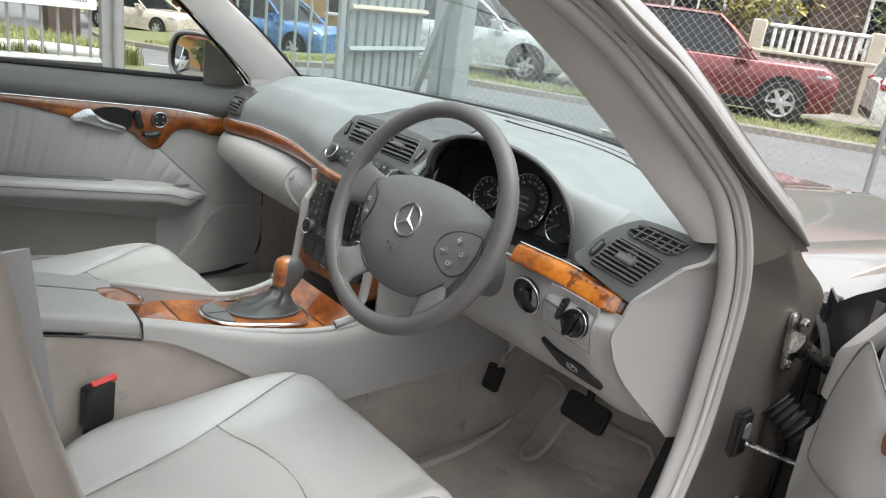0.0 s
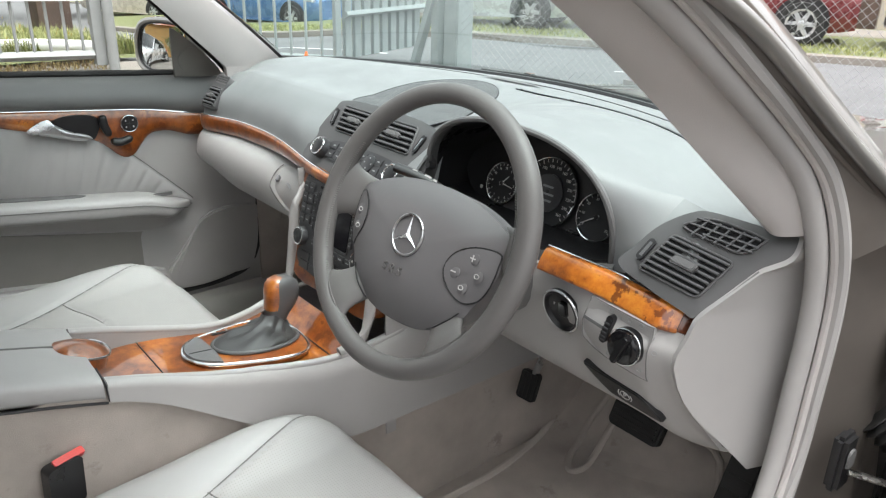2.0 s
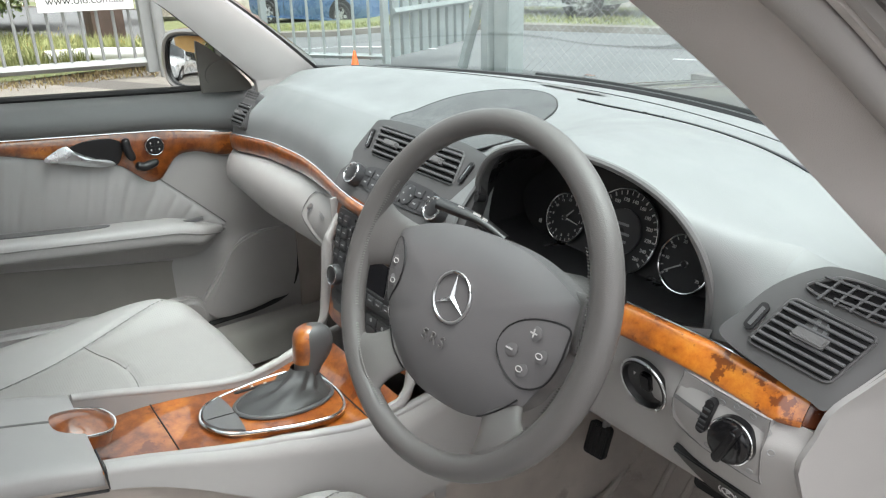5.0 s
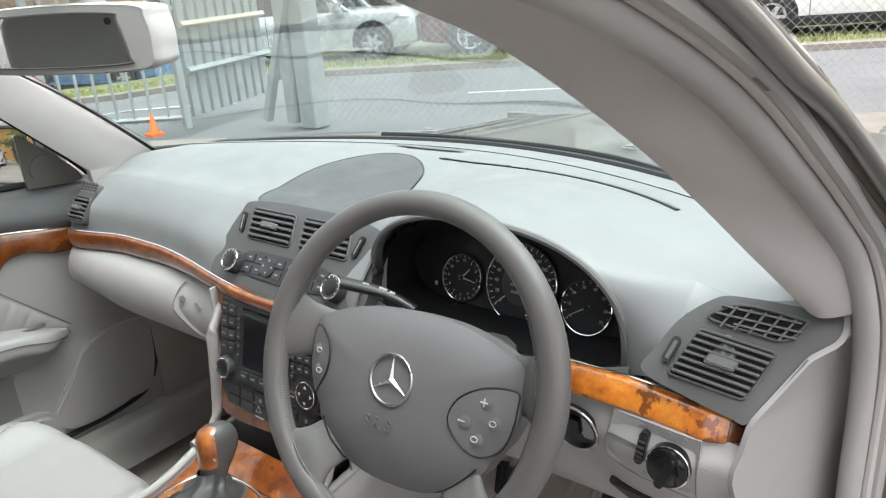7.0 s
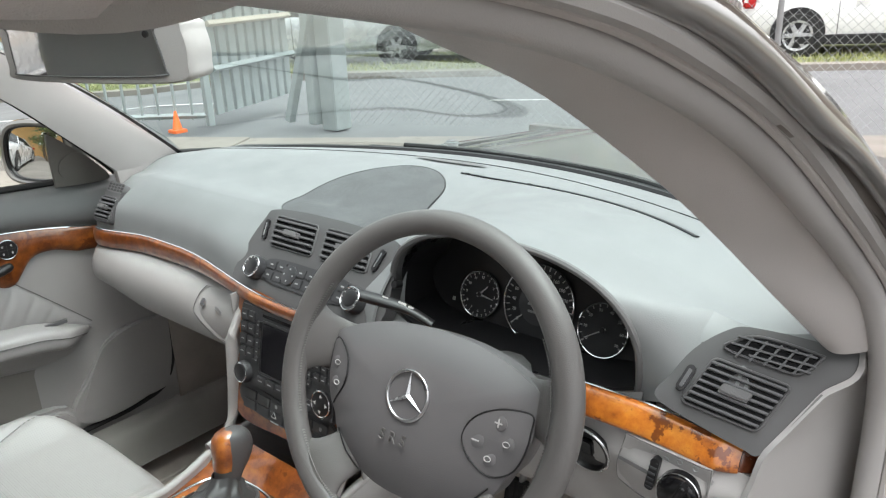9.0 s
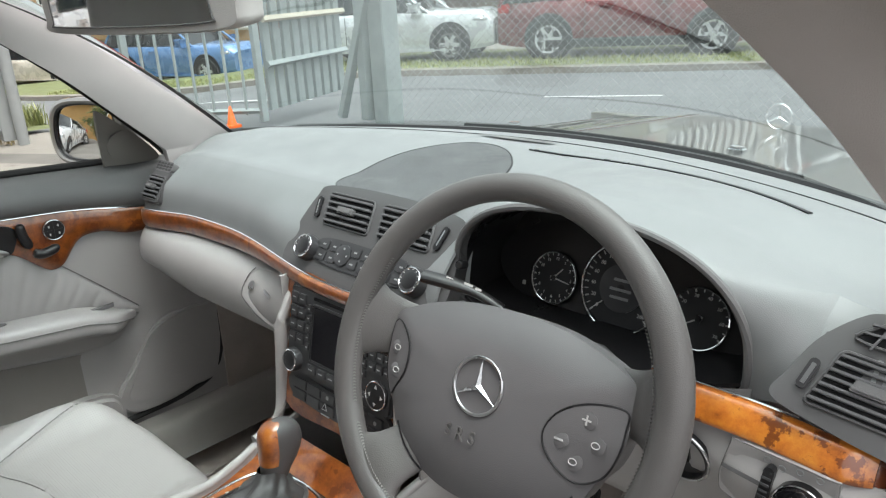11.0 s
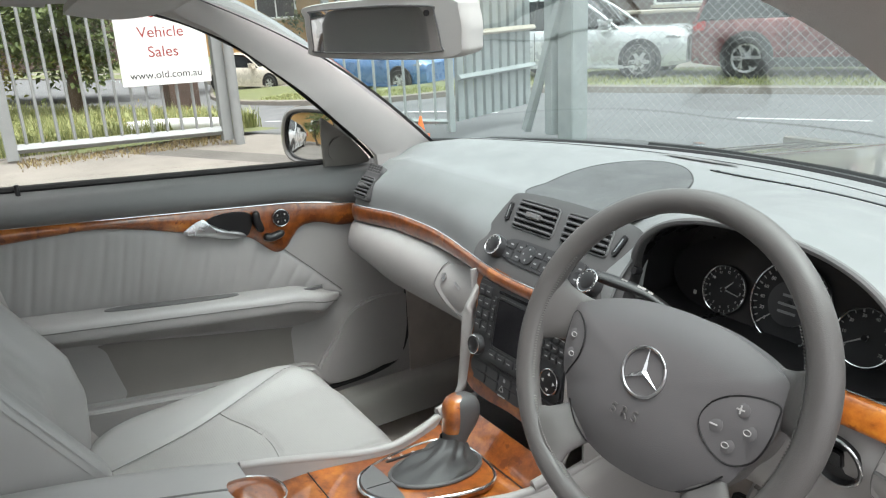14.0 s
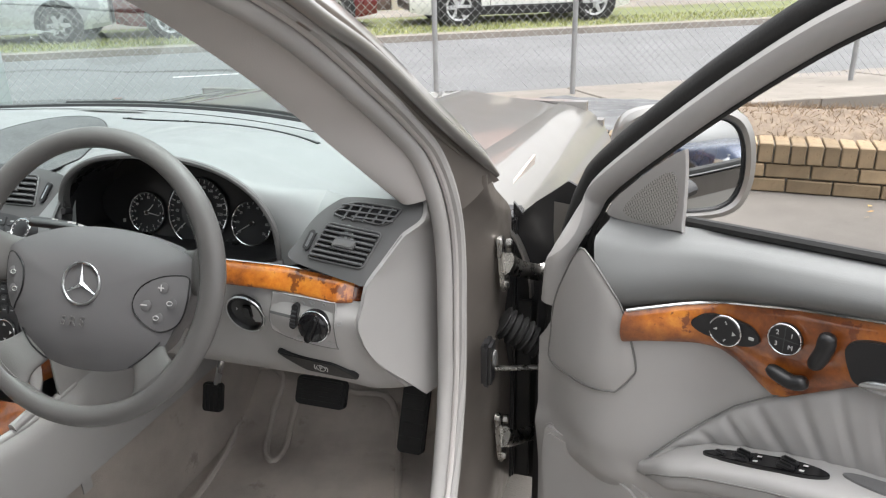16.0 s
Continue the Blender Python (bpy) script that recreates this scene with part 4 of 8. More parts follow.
for s in (-1, 1):
    po = smoothline([(0.137, 0.009), (0.106, 0.006), (0.081, -0.010), (0.072, -0.033), (0.085, -0.054), (0.107, -0.065), (0.128, -0.054), (0.138, -0.030), (0.140, -0.008)] if s > 0 else [(-0.139, 0.022), (-0.118, 0.019), (-0.103, 0.003), (-0.103, -0.023), (-0.118, -0.045), (-0.128, -0.053), (-0.139, -0.020)], 5, True)
    pad2 = part("button_pad", grid([[W(*lerp(Vector((sum(q[0] for q in po) / len(po), sum(q[1] for q in po) / len(po), 0)), p, k)[:2], cover_h(*lerp(Vector((sum(q[0] for q in po) / len(po), sum(q[1] for q in po) / len(po), 0)), p, k)[:2]) + 0.0022) for p in po] for k in (1, 0.75, 0.5, 0.25, 0.02)], False, True), HUBGREY, wheel, "grey button pad")
    part("pad_joint", tube([W(p[0], p[1], cover_h(p[0], p[1]) + 0.0016) for p in po], 0.0012, 6, True), BLACK, pad2)
    marks = ((0.109, -0.0075, "+"), (0.088, -0.031, "-"), (0.120, -0.027, "o"), (0.103, -0.047, "o")) if s > 0 else ((-0.122, -0.003, "o"), (-0.117, -0.026, "o"))
    for u, v, c in marks:
        at = shifted(W, u, v, cover_h(u, v) + 0.0032)
        part("button", dome(round_outline(0.0095, 0.008, 18), shifted(at, 0, 0, -0.0012), 0.0012, 3, 0.001, 3), HUBGREY, pad2)
        at = shifted(at, 0, 0, 0.0004)
        if c == "+":
            part("plus_sign", plate([(-0.0045, -0.0008), (-0.0008, -0.0008), (-0.0008, -0.0045), (0.0008, -0.0045), (0.0008, -0.0008), (0.0045, -0.0008), (0.0045, 0.0008), (0.0008, 0.0008), (0.0008, 0.0045), (-0.0008, 0.0045), (-0.0008, 0.0008), (-0.0045, 0.0008)], at, 0, 0.0004), INK, pad2)
        elif c == "-":
            part("minus_sign", plate(rounded(0.009, 0.0016, 0.0003), at, 0, 0.0004), INK, pad2)
        else:
            part("symbol", tube([at(0.004 * math.cos(t), 0.0028 * math.sin(t)) for t in np.linspace(0, 2 * math.pi, 14)[:-1]], 0.0006, 4, True), INK, pad2)
part("column_shroud", tube([W(0, -0.015, -0.05), W(0, -0.018, -0.10), W(0, -0.022, -0.24)], lambda t: 0.062 + 0.01 * t, 20, False, 0.85), MIDGREY, wheel, "grey steering column shroud")
stalk = thing("indicator_stalk", "black stalk switch on the steering column", "stalk")
sp = smoothline([(0.272, -0.020, 0.945), (0.235, -0.034, 0.965), (0.178, -0.058, 0.978)], 8)
part("lever", tube(sp, lambda t: 0.0085 + 0.0035 * bump((t - 0.3) / 0.5), 12, False, 0.7), BLACK, stalk)
for k, w in ((0.72, 0.009), (0.55, 0.012), (0.42, 0.008)):
    p = sp[int(k * (len(sp) - 1))]
    part("stalk_mark", plate(rounded(w, 0.003, 0.001), frame_at(p + Vector((0, -0.004, 0.0085)), sp[0] - sp[-1], (0, 0.5, 1)), 0, 0.0006), INK, stalk)
stalk2 = thing("cruise_stalk", "black lower stalk behind the steering wheel", "stalk")
part("lever", tube(smoothline([W(-0.06, -0.02, -0.05), W(-0.12, -0.018, -0.042), W(-0.165, -0.012, -0.03)], 8), 0.010, 12, False, 0.7), BLACK, stalk2)

# ---- centre console ----
console = thing("centre_console", "pale grey centre console with burl wood and armrest", "console")


def con_top(y):
    return 0.668 - 0.032 * bump((y + 0.46) / 0.26)


def con_half(y):
    return 0.098 + 0.045 * bump((y + 0.30) / 0.2) - 0.006 * bump((-0.35 - y) / 0.3)


def con_low(y):
    return lerp(0.690, 0.487, bump((y + 0.56) / 0.42))


EDGE = ((-0.52, 0.714), (-0.47, 0.701), (-0.43, 0.689), (-0.37, 0.671), (-0.31, 0.655), (-0.25, 0.645), (-0.19, 0.643), (-0.12, 0.650), (0.0, 0.665), (0.7, 0.67))


def con_edge(y):
    """Height of the console's upper side edge."""
    return float(np.interp(y, [e[0] for e in EDGE], [e[1] for e in EDGE]))


def arm_mid(y):
    """Middle height of the armrest, rising to the rear."""
    d = max(0.0, -0.52 - y)
    return 0.700 + 0.30 * d - 0.25 * d * d


def con_side(s):
    def f(u, v):
        y = lerp(-0.52, 0.62, u)
        z0, z1 = con_edge(y), con_low(y)
        x = con_half(y) + 0.011 - 0.014 * (1 - min(1, v * 5)) ** 2 + 0.003 * v
        return s * x, y, lerp(z0, z1, v)
    return f


for s in (-1, 1):
    part("side_panel", surf(con_side(s), 0, 1, 60, 0, 1, 14, 0.004), BEIGE, console, "pale grey console side")
    part("inner_side", surf(lambda u, v, s=s: (s * (con_half(lerp(-0.52, -0.05, u)) - 0.007), lerp(-0.52, -0.05, u), lerp(con_edge(lerp(-0.52, -0.05, u)) - 0.003, con_top(lerp(-0.52, -0.05, u)) - 0.03, v)), 0, 1, 40, 0, 1, 3), BEIGE, console)
    part("panel_rim", tube([(s * (con_half(y) - 0.001), y, con_edge(y) - 0.003) for y in np.linspace(-0.521, -0.02, 40)], 0.007, 10), BEIGE, console)
    part("carpet_side", surf(lambda u, v, s=s: (s * (0.104 + 0.045 * bump((lerp(-1.2, 0.6, u) + 0.30) / 0.3)), lerp(-1.2, 0.6, u), lerp(max(con_low(lerp(-1.2, 0.6, u)) + 0.02, arm_mid(max(-1.05, lerp(-1.2, 0.6, u))) - 0.022 if lerp(-1.2, 0.6, u) < -0.53 else 0.0), 0.26, v)), 0, 1, 40, 0, 1, 10), CARPET, console, "carpeted tunnel side")


def wood_top(u, v):
    y = lerp(-0.520, -0.115, u)
    return lerp(-1, 1, v) * (con_half(y) - 0.004), y, con_top(y) - 0.006 + 0.055 * bump((y + 0.165) / 0.07)


part("wood_plate", surf(wood_top, 0, 1, 40, 0, 1, 16, -0.004), BURLORANGE, console, "glossy burl wood console plate")
for y0 in (-0.418, -0.152):
    part("plate_joint", tube([Vector(wood_top((y0 + 0.52) / 0.405, v)) + Vector((0, 0, 0.0005)) for v in np.linspace(0, 1, 12)], 0.0012, 6), BLACK, console)
GT = frame_at((0.003, -0.264, 0.639), X, (0, 1, -0.10))
half_gate = [(0.0, -0.108), (0.034, -0.096), (0.053, -0.072), (0.069, -0.020), (0.079, 0.032), (0.077, 0.076), (0.050, 0.101), (0.0, 0.109)]
go = [p[:2] for p in smoothline(half_gate + [(-u, v) for u, v in half_gate[-2:0:-1]], 6, True)]
part("gate_plate", plate(go, GT, 0.0, 0.010, 0.003), BURLORANGE, console, "oval burl wood selector plate")
part("gate_ring", tube([GT(u, v, 0.009) for u, v in go], 0.0030, 8, True), CHROME, console, "chrome oval ring")
part("rocker_plate", plate([p[:2] for p in smoothline([(-0.031, -0.094), (0, -0.104), (0.031, -0.094), (0.050, -0.068), (0.052, -0.062), (0, -0.058), (-0.052, -0.062), (-0.050, -0.068)], 5, True)], GT, 0.009, 0.014, 0.003), MIDGREY, console, "dark grey oval rocker switch")
part("rocker_joint", tube([GT(0.004, v, 0.0145) for v in (-0.101, -0.060)], 0.0008, 5), BLACK, console)
part("gate_scale", plate(rounded(0.007, 0.085, 0.003), shifted(GT, -0.058, 0.005, 0, 4), 0.009, 0.0115, 0.001), BLACK, console, "selector scale")
for i, c in enumerate("PRND"):
    lettering("gear_letter", c, shifted(GT, -0.060 - 0.0005 * i, 0.038 - 0.022 * i, 0.012), 0.008, INK, console)
ash = part("ashtray_lid", dome([(0.68 * p[0], 0.88 * p[1]) for p in smoothline([(-0.042, -0.045), (-0.058, -0.005), (-0.044, 0.032), (0, 0.046), (0.044, 0.032), (0.058, -0.005), (0.042, -0.045), (0, -0.056)], 6, True)], frame_at((-0.010, -0.522, 0.717), X, (0, 0.96, -0.26)), 0.014, 2.2, 0.02, 8), BURL, console, "domed burl wood lid")
part("lid_ring", tube([frame_at((-0.010, -0.522, 0.717), X, (0, 0.96, -0.26))(0.68 * p[0], 0.88 * p[1], 0.001) for p in smoothline([(-0.0535, -0.025), (-0.059, -0.005), (-0.045, 0.033), (0, 0.047), (0.045, 0.033), (0.059, -0.005), (0.0535, -0.025)], 6)], 0.002, 6), CHROME, ash)


def armbox(u, v):
    """The padded armrest box: sections across, along y."""
    y = lerp(-0.524, -1.05, u)
    a = lerp(-math.pi * 0.5, math.pi * 1.5, v)
    w, h = 0.106, 0.022
    c, s = math.cos(a), math.sin(a)
    k = 1 - 0.10 * (1 - bump(u * 9)) * (s > 0)
    return w * math.copysign(abs(c) ** 0.35, c), y, arm_mid(y) + h * k * math.copysign(abs(s) ** 0.5, s)


bmA = grid([[Vector(armbox(i / 20, j / 40)) for j in range(40)] for i in range(21)], False, True, True)
arm = part("armrest", bmA, LEATHER, console, "pale leather armrest lid")
part("armrest_seam", tube([(-0.012, y, arm_mid(y) + 0.0222) for y in np.linspace(-0.56, -1.0, 12)], 0.0018, 6), SEAM, arm)
part("console_joint", tube(smoothline([(0.1095, -0.520, 0.686), (0.1095, -0.521, 0.70), (0.103, -0.522, 0.715), (0.07, -0.523, 0.722)], 8), 0.0016, 6), BLACK, console)

part("armrest_gap", tube([(0.1075, y, arm_mid(y) - 0.018) for y in np.linspace(-0.522, -1.04, 16)], 0.0022, 6), BLACK, console)
lever = thing("gear_lever", "dark grey automatic gear lever with wood inlay and leather gaiter", "gear lever")
GAITER_ROWS = ((0.0, 0.046, 0.078, 0.0), (0.0, 0.045, 0.077, 0.008), (0.14, 0.040, 0.067, 0.013), (0.34, 0.033, 0.052, 0.017), (0.55, 0.027, 0.039, 0.021), (0.75, 0.0215, 0.028, 0.026), (0.90, 0.0175, 0.021, 0.032), (1.0, 0.0150, 0.0185, 0.042))


def gaiter(q, a, rx, ry, h):
    """The soft boot: an oval drawn in towards the lever, with folds running along it."""
    fold = 0.0035 * math.sin(3 * a + 6 * q) * math.sin(math.pi * q) + 0.002 * math.sin(7 * a - 5 * q) * math.sin(math.pi * q)
    return Vector((lerp(0.004, -0.018, q) + (rx + fold) * math.cos(a), lerp(-0.240, -0.197, q) + (ry + 1.3 * fold) * math.sin(a), 0.646 - 0.10 * (lerp(-0.240, -0.197, q) + ry * math.sin(a) + 0.264) + h + 0.9 * fold))


part("gaiter", grid([[gaiter(q, 2 * math.pi * k / 40, rx, ry, h) for k in range(40)] for q, rx, ry, h in GAITER_ROWS], False, True), GAITER, lever, "creased dark leather gaiter")
part("gaiter_ring", tube([gaiter(0, 2 * math.pi * k / 48, 0.047, 0.079, 0.006) for k in range(48)], 0.0035, 8, True), VENTGREY, lever)
GRIP = ((0.640, -0.214, -0.180, 0.0135), (0.660, -0.212, -0.171, 0.0150), (0.675, -0.209, -0.163, 0.0170), (0.690, -0.2075, -0.150, 0.0195), (0.702, -0.2065, -0.143, 0.0208), (0.714, -0.206, -0.140, 0.0215), (0.727, -0.2055, -0.1415, 0.0215), (0.736, -0.2025, -0.1455, 0.0200), (0.743, -0.197, -0.153, 0.0165), (0.747, -0.189, -0.162, 0.0105), (0.7485, -0.180, -0.172, 0.004))


def grip(z, y0, y1, hw, a, out=0.0):
    c, s_ = math.cos(a), math.sin(a)
    return Vector((-0.019 + (hw + out) * math.copysign(abs(c) ** 0.85, c), (y0 + y1) / 2 + ((y1 - y0) / 2 + out) * math.copysign(abs(s_) ** 0.85, s_), z + out * (z > 0.735)))


part("shaft", grid([[grip(*r, 2 * math.pi * k / 24) for k in range(24)] for r in GRIP], False, True, True), VENTGREY, lever, "dark grey lever grip")
part("knob_inlay", grid([[grip(*r, radians(270) + radians(66 + 20 * (i > 5)) * (k / 8 - 1), 0.0012) for k in range(17)] for i, r in enumerate(GRIP[3:])]), BURL, lever, "polished wood inlay")

# ---- seats ----
def in_super(x, y, n=3.6):
    return (abs(x) ** n + abs(y) ** n) ** (1 / n)


def seat_seams(u, v):
    """Depth of the sewn grooves on the cushion; u across (-1..1), v along (-1 back .. 1 front)."""
    d = 1.0
    for s in (-1, 1):
        line = s * (0.53 + 0.28 * v)
        d = min(d, abs(u - line) * 0.30)
    cross = 0.05 + 0.17 * (1 - (u / 0.55) ** 2)
    if abs(u) < 0.55:
        d = min(d, abs(v - cross) * 0.29)
    return 0.0055 * math.exp(-(d / 0.0045) ** 2), d


BACKLINE = ((0.49, 0.57, 0.65, 0.73, 0.82, 0.90, 0.96, 1.02, 1.10), (-0.690, -0.674, -0.668, -0.686, -0.744, -0.797, -0.836, -0.872, -0.915))


def seat(cx, label, back_by=0.0):
    st = thing("car_seat", label, "seat", "front seats")
    rows, kinds = [], []
    n = 96
    cy, L, Wd = -0.448, 0.325, 0.305
    for i in range(n + 1):
        r = []
        for j in range(n + 1):
            a, b = 2 * i / n - 1, 2 * j / n - 1
            m = max(abs(a), abs(b)) or 1
            e = in_super(a, b) or 1
            k = m / e
            u, v = a * k, b * k
            rr = in_super(u, v)
            z = 0.542 + 0.016 * bump((v + 0.2) / 0.9) + 0.040 * bump((abs(u) - 0.42) / 0.34) * (0.75 + 0.25 * v) - 0.012 * math.exp(-(u / 0.5) ** 2) * (1 - 0.5 * v)
            z -= 0.17 * max(0, (rr - 0.74) / 0.26) ** 2.4
            g = seat_seams(u, v)[0] if rr < 0.93 else 0
            z += 0.0012 * noise.noise((u * 4 + cx, v * 4, 0.3))
            r.append(Vector((cx + Wd * u * (1 + 0.02 * max(0, (rr - .8))), cy + L * v, z - g)))
        rows.append(r)
    bm = grid(rows)
    part_c = part("cushion", bm, LEATHER, st, "pale grey leather cushion with sewn bolsters", 60)
    # perforated middle panel gets its own material slot
    me = part_c.data
    me.materials.append(PERF)
    for p in me.polygons:
        u, v = (p.center.x - cx) / Wd, (p.center.y - cy) / L
        if abs(u) < 0.53 + 0.28 * v - 0.03 and v > -0.95 and in_super(u, v) < 0.86:
            p.material_index = 1
    for s in (-1, 1):
        part("seam", tube([(cx + s * Wd * (0.53 + 0.28 * v), cy + L * v, 0.0018 + 0.542 + 0.016 * bump((v + 0.2) / 0.9) + 0.040 * bump(((0.53 + 0.28 * v) - 0.42) / 0.34) * (0.75 + 0.25 * v) - 0.012 * math.exp(-((0.53 + 0.28 * v) / 0.5) ** 2) * (1 - 0.5 * v) - 0.17 * max(0, (in_super(0.53 + 0.28 * v, v) - 0.74) / 0.26) ** 2.4 - 0.0050) for v in np.linspace(-0.9, 0.78, 40)], 0.0011, 6), SEAM, part_c)
    def cushion_z(u, v):
        rr = in_super(u, v)
        z = 0.542 + 0.016 * bump((v + 0.2) / 0.9) + 0.040 * bump((abs(u) - 0.42) / 0.34) * (0.75 + 0.25 * v) - 0.012 * math.exp(-(u / 0.5) ** 2) * (1 - 0.5 * v)
        return z - 0.17 * max(0, (rr - 0.74) / 0.26) ** 2.4 - seat_seams(u, v)[0] + 0.0018
    part("seam", tube([(cx + Wd * u, cy + L * (0.05 + 0.17 * (1 - (u / 0.55) ** 2)), cushion_z(u, 0.05 + 0.17 * (1 - (u / 0.55) ** 2))) for u in np.linspace(-0.55, 0.55, 30)], 0.0011, 6), SEAM, part_c)
    part("seat_base", block((cx - 0.26, -0.72, 0.27), (cx + 0.26, -0.26, 0.46), 0.03), MIDGREY, st, "grey plastic seat base")

    # backrest, reclined: across u, up v
    def back(front):
        def f(u, v):
            w = 0.285 * (1 - 0.22 * bump((v - 0.6) / 0.4)) * (0.9 + 0.1 * bump(v / 0.2))
            a = lerp(-1, 1, u)
            rr = max(0, (abs(a) - 0.84) / 0.16)
            top = max(0, (v - 0.86) / 0.14)
            z = 0.49 + 0.60 * v
            d = -0.068 * (1 - bump((abs(a) - 0.40) / 0.36)) * (1 - 0.35 * v)
            d -= 0.11 * rr ** 2.2 + 0.08 * top ** 2.2
            d -= 0.0060 * math.exp(-((abs(a) - 0.56 + 0.06 * v) * 0.27 / 0.0045) ** 2)
            d -= 0.0050 * math.exp(-((v - 0.62 + 0.10 * a * a) * 0.6 / 0.0045) ** 2) * (abs(a) < 0.54)
            y = float(np.interp(z, BACKLINE[0], BACKLINE[1])) - back_by
            if front:
                return cx + w * a, y + d, z
            return cx + w * a, y - 0.19 + 0.04 * rr ** 2 + 0.03 * top ** 2, z
        return f
    bk = part("backrest", surf(back(True), 0, 1, 64, 0, 1, 48), LEATHER, st, "pale grey leather backrest", 60)
    part("backrest_shell", surf(back(False), 0, 1, 20, 0, 1, 20), LEATHER, st)
    for s in (0.0, 1.0):
        part("side_panel", grid([[lerp(Vector(back(True)(s, v)), Vector(back(False)(s, v)), k / 4) for k in range(5)] for v in np.linspace(0, 1, 20)]), LEATHER, bk)
        part("piping", tube([Vector(back(True)(s, v)) + Vector((0, 0.001, 0)) for v in np.linspace(0.02, 0.98, 30)], 0.0028, 6), LEATHER, bk)
    for s in (0.045, 0.057, 0.943, 0.955):
        bm = bmesh.new()
        f = back(True)
        for k in range(150):
            p, q = Vector(f(s, 0.03 + 0.9 * k / 150)), Vector(f(s, 0.03 + 0.9 * (k + 0.6) / 150))
            side = Vector((0.0011, 0, 0))
            out = Vector((0, 0.0012, 0.0006))
            bm.faces.new([bm.verts.new(c) for c in (p - side + out, p + side + out, q + side + out, q - side + out)])
        part("stitching", bm, SEAM, bk, "double row of stitches", 0)
    part("top_panel", grid([[lerp(Vector(back(True)(u, 1)), Vector(back(False)(u, 1)), k / 4) for k in range(5)] for u in np.linspace(0, 1, 20)]), LEATHER, bk)
    for s in (-1, 1):
        part("headrest_post", tube([(cx + s * 0.06, -1.01 - back_by, 1.06), (cx + s * 0.06, -1.025 - back_by, 1.17)], 0.006, 8), SATIN, st)
    hr = [[Vector((cx + 0.135 * math.copysign(abs(math.cos(a)) ** 0.6, math.cos(a)) * k, -1.02 - back_by + 0.05 * math.copysign(abs(math.sin(a)) ** 0.7, math.sin(a)) * k, z)) for a in [2 * math.pi * j / 28 for j in range(28)]] for z, k in ((1.145, 0.55), (1.15, 0.85), (1.17, 0.97), (1.23, 1.0), (1.29, 0.97), (1.315, 0.85), (1.325, 0.5))]
    part("headrest", grid(hr, False, True, True), LEATHER, st, "padded leather headrest")
    return st


seat(0.385, "pale grey leather driver seat behind the steering wheel", 0.09)
seat(-0.405, "pale grey leather passenger seat with perforated centre")
buckle = thing("belt_buckle", "black seat belt buckle with red button beside the console", "seat belt")
BK = frame_at((0.118, -0.600, 0.585), (0.35, -1, 0), (0, 0.28, 1))
part("housing", plate(rounded(0.052, 0.080, 0.008), BK, -0.011, 0.011, 0.003), BLACK, buckle)
part("release_button", plate(rounded(0.046, 0.012, 0.003), frame_at((0.118, -0.588, 0.624), (0.35, -1, 0), (0, 1, -0.2)), -0.006, 0.004, 0.001), RED, buckle, "red release button")
part("stem", tube([(0.118, -0.61, 0.55), (0.12, -0.635, 0.45), (0.122, -0.65, 0.30)], 0.012, 8, False, 0.5), BLACK, buckle)
rear = thing("rear_bench", "pale grey leather rear bench", "seat")
part("rear_cushion", block((-0.66, -1.95, 0.30), (0.66, -1.45, 0.58), 0.06, 3), LEATHER, rear)
part("rear_backrest", block((-0.66, -2.1, 0.50), (0.66, -1.88, 1.08), 0.06, 3), LEATHER, rear)
for x in (-0.40, 0.40):
    part("rear_headrest", block((x - 0.13, -2.06, 1.06), (x + 0.13, -1.94, 1.22), 0.05, 3), LEATHER, rear)

# ---- floor and pedals ----
def floor_z(x, y):
    return 0.262 + 0.32 * bump((y - 0.38) / 0.42)


carpet = part("carpet", surf(lambda u, v: (lerp(-0.80, 0.80, u), lerp(-1.5, 0.78, v), floor_z(0, lerp(-1.5, 0.78, v)) + 0.004 * noise.noise((u * 8, v * 9, 0))), 0, 1, 60, 0, 1, 70), CARPET, None)
tagged(carpet, "grey beige carpet on the footwell floor", "carpet", "", "structure")
mo = [p[:2] for p in smoothline([(0.66, -0.3), (0.655, 0.1), (0.584, 0.365), (0.518, 0.51), (0.42, 0.519), (0.323, 0.515), (0.277, 0.496), (0.279, 0.441), (0.3, 0.358), (0.291, 0.321), (0.256, 0.356), (0.222, 0.458), (0.217, 0.527), (0.135, 0.53), (0.136, 0.446), (0.167, 0.342), (0.187, 0.242), (0.196, 0.165), (0.235, -0.3)], 4, True)]


def over_floor(x, y, h):
    return x, y, floor_z(x, y) + 0.006 + h


mat_ = thing("floor_mat", "worn grey beige carpet mat in the driver footwell", "floor mat")
bm = bmesh.new()
f = bm.faces.new([bm.verts.new((p[0], p[1], 0)) for p in ((0.660, -0.30), (0.655, 0.10), (0.584, 0.365), (0.518, 0.508), (0.420, 0.517), (0.323, 0.514), (0.217, 0.525), (0.137, 0.526), (0.137, 0.446), (0.167, 0.342), (0.187, 0.242), (0.196, 0.165), (0.235, -0.30))])
bmesh.ops.triangulate(bm, faces=[f])
bmesh.ops.subdivide_edges(bm, edges=bm.edges[:], cuts=5, use_grid_fill=True)
for v in bm.verts:
    v.co = over_floor(v.co.x, v.co.y, 0.004)
part("mat_top", bm, CARPET, mat_, "", 0)
part("mat_edge", tube([over_floor(p[0], p[1], 0.005) for p in mo], 0.0080, 8, True), CARPETEDGE, mat_, "pale bound edge")
pm = thing("floor_mat", "grey beige carpet mat in the passenger footwell", "floor mat")
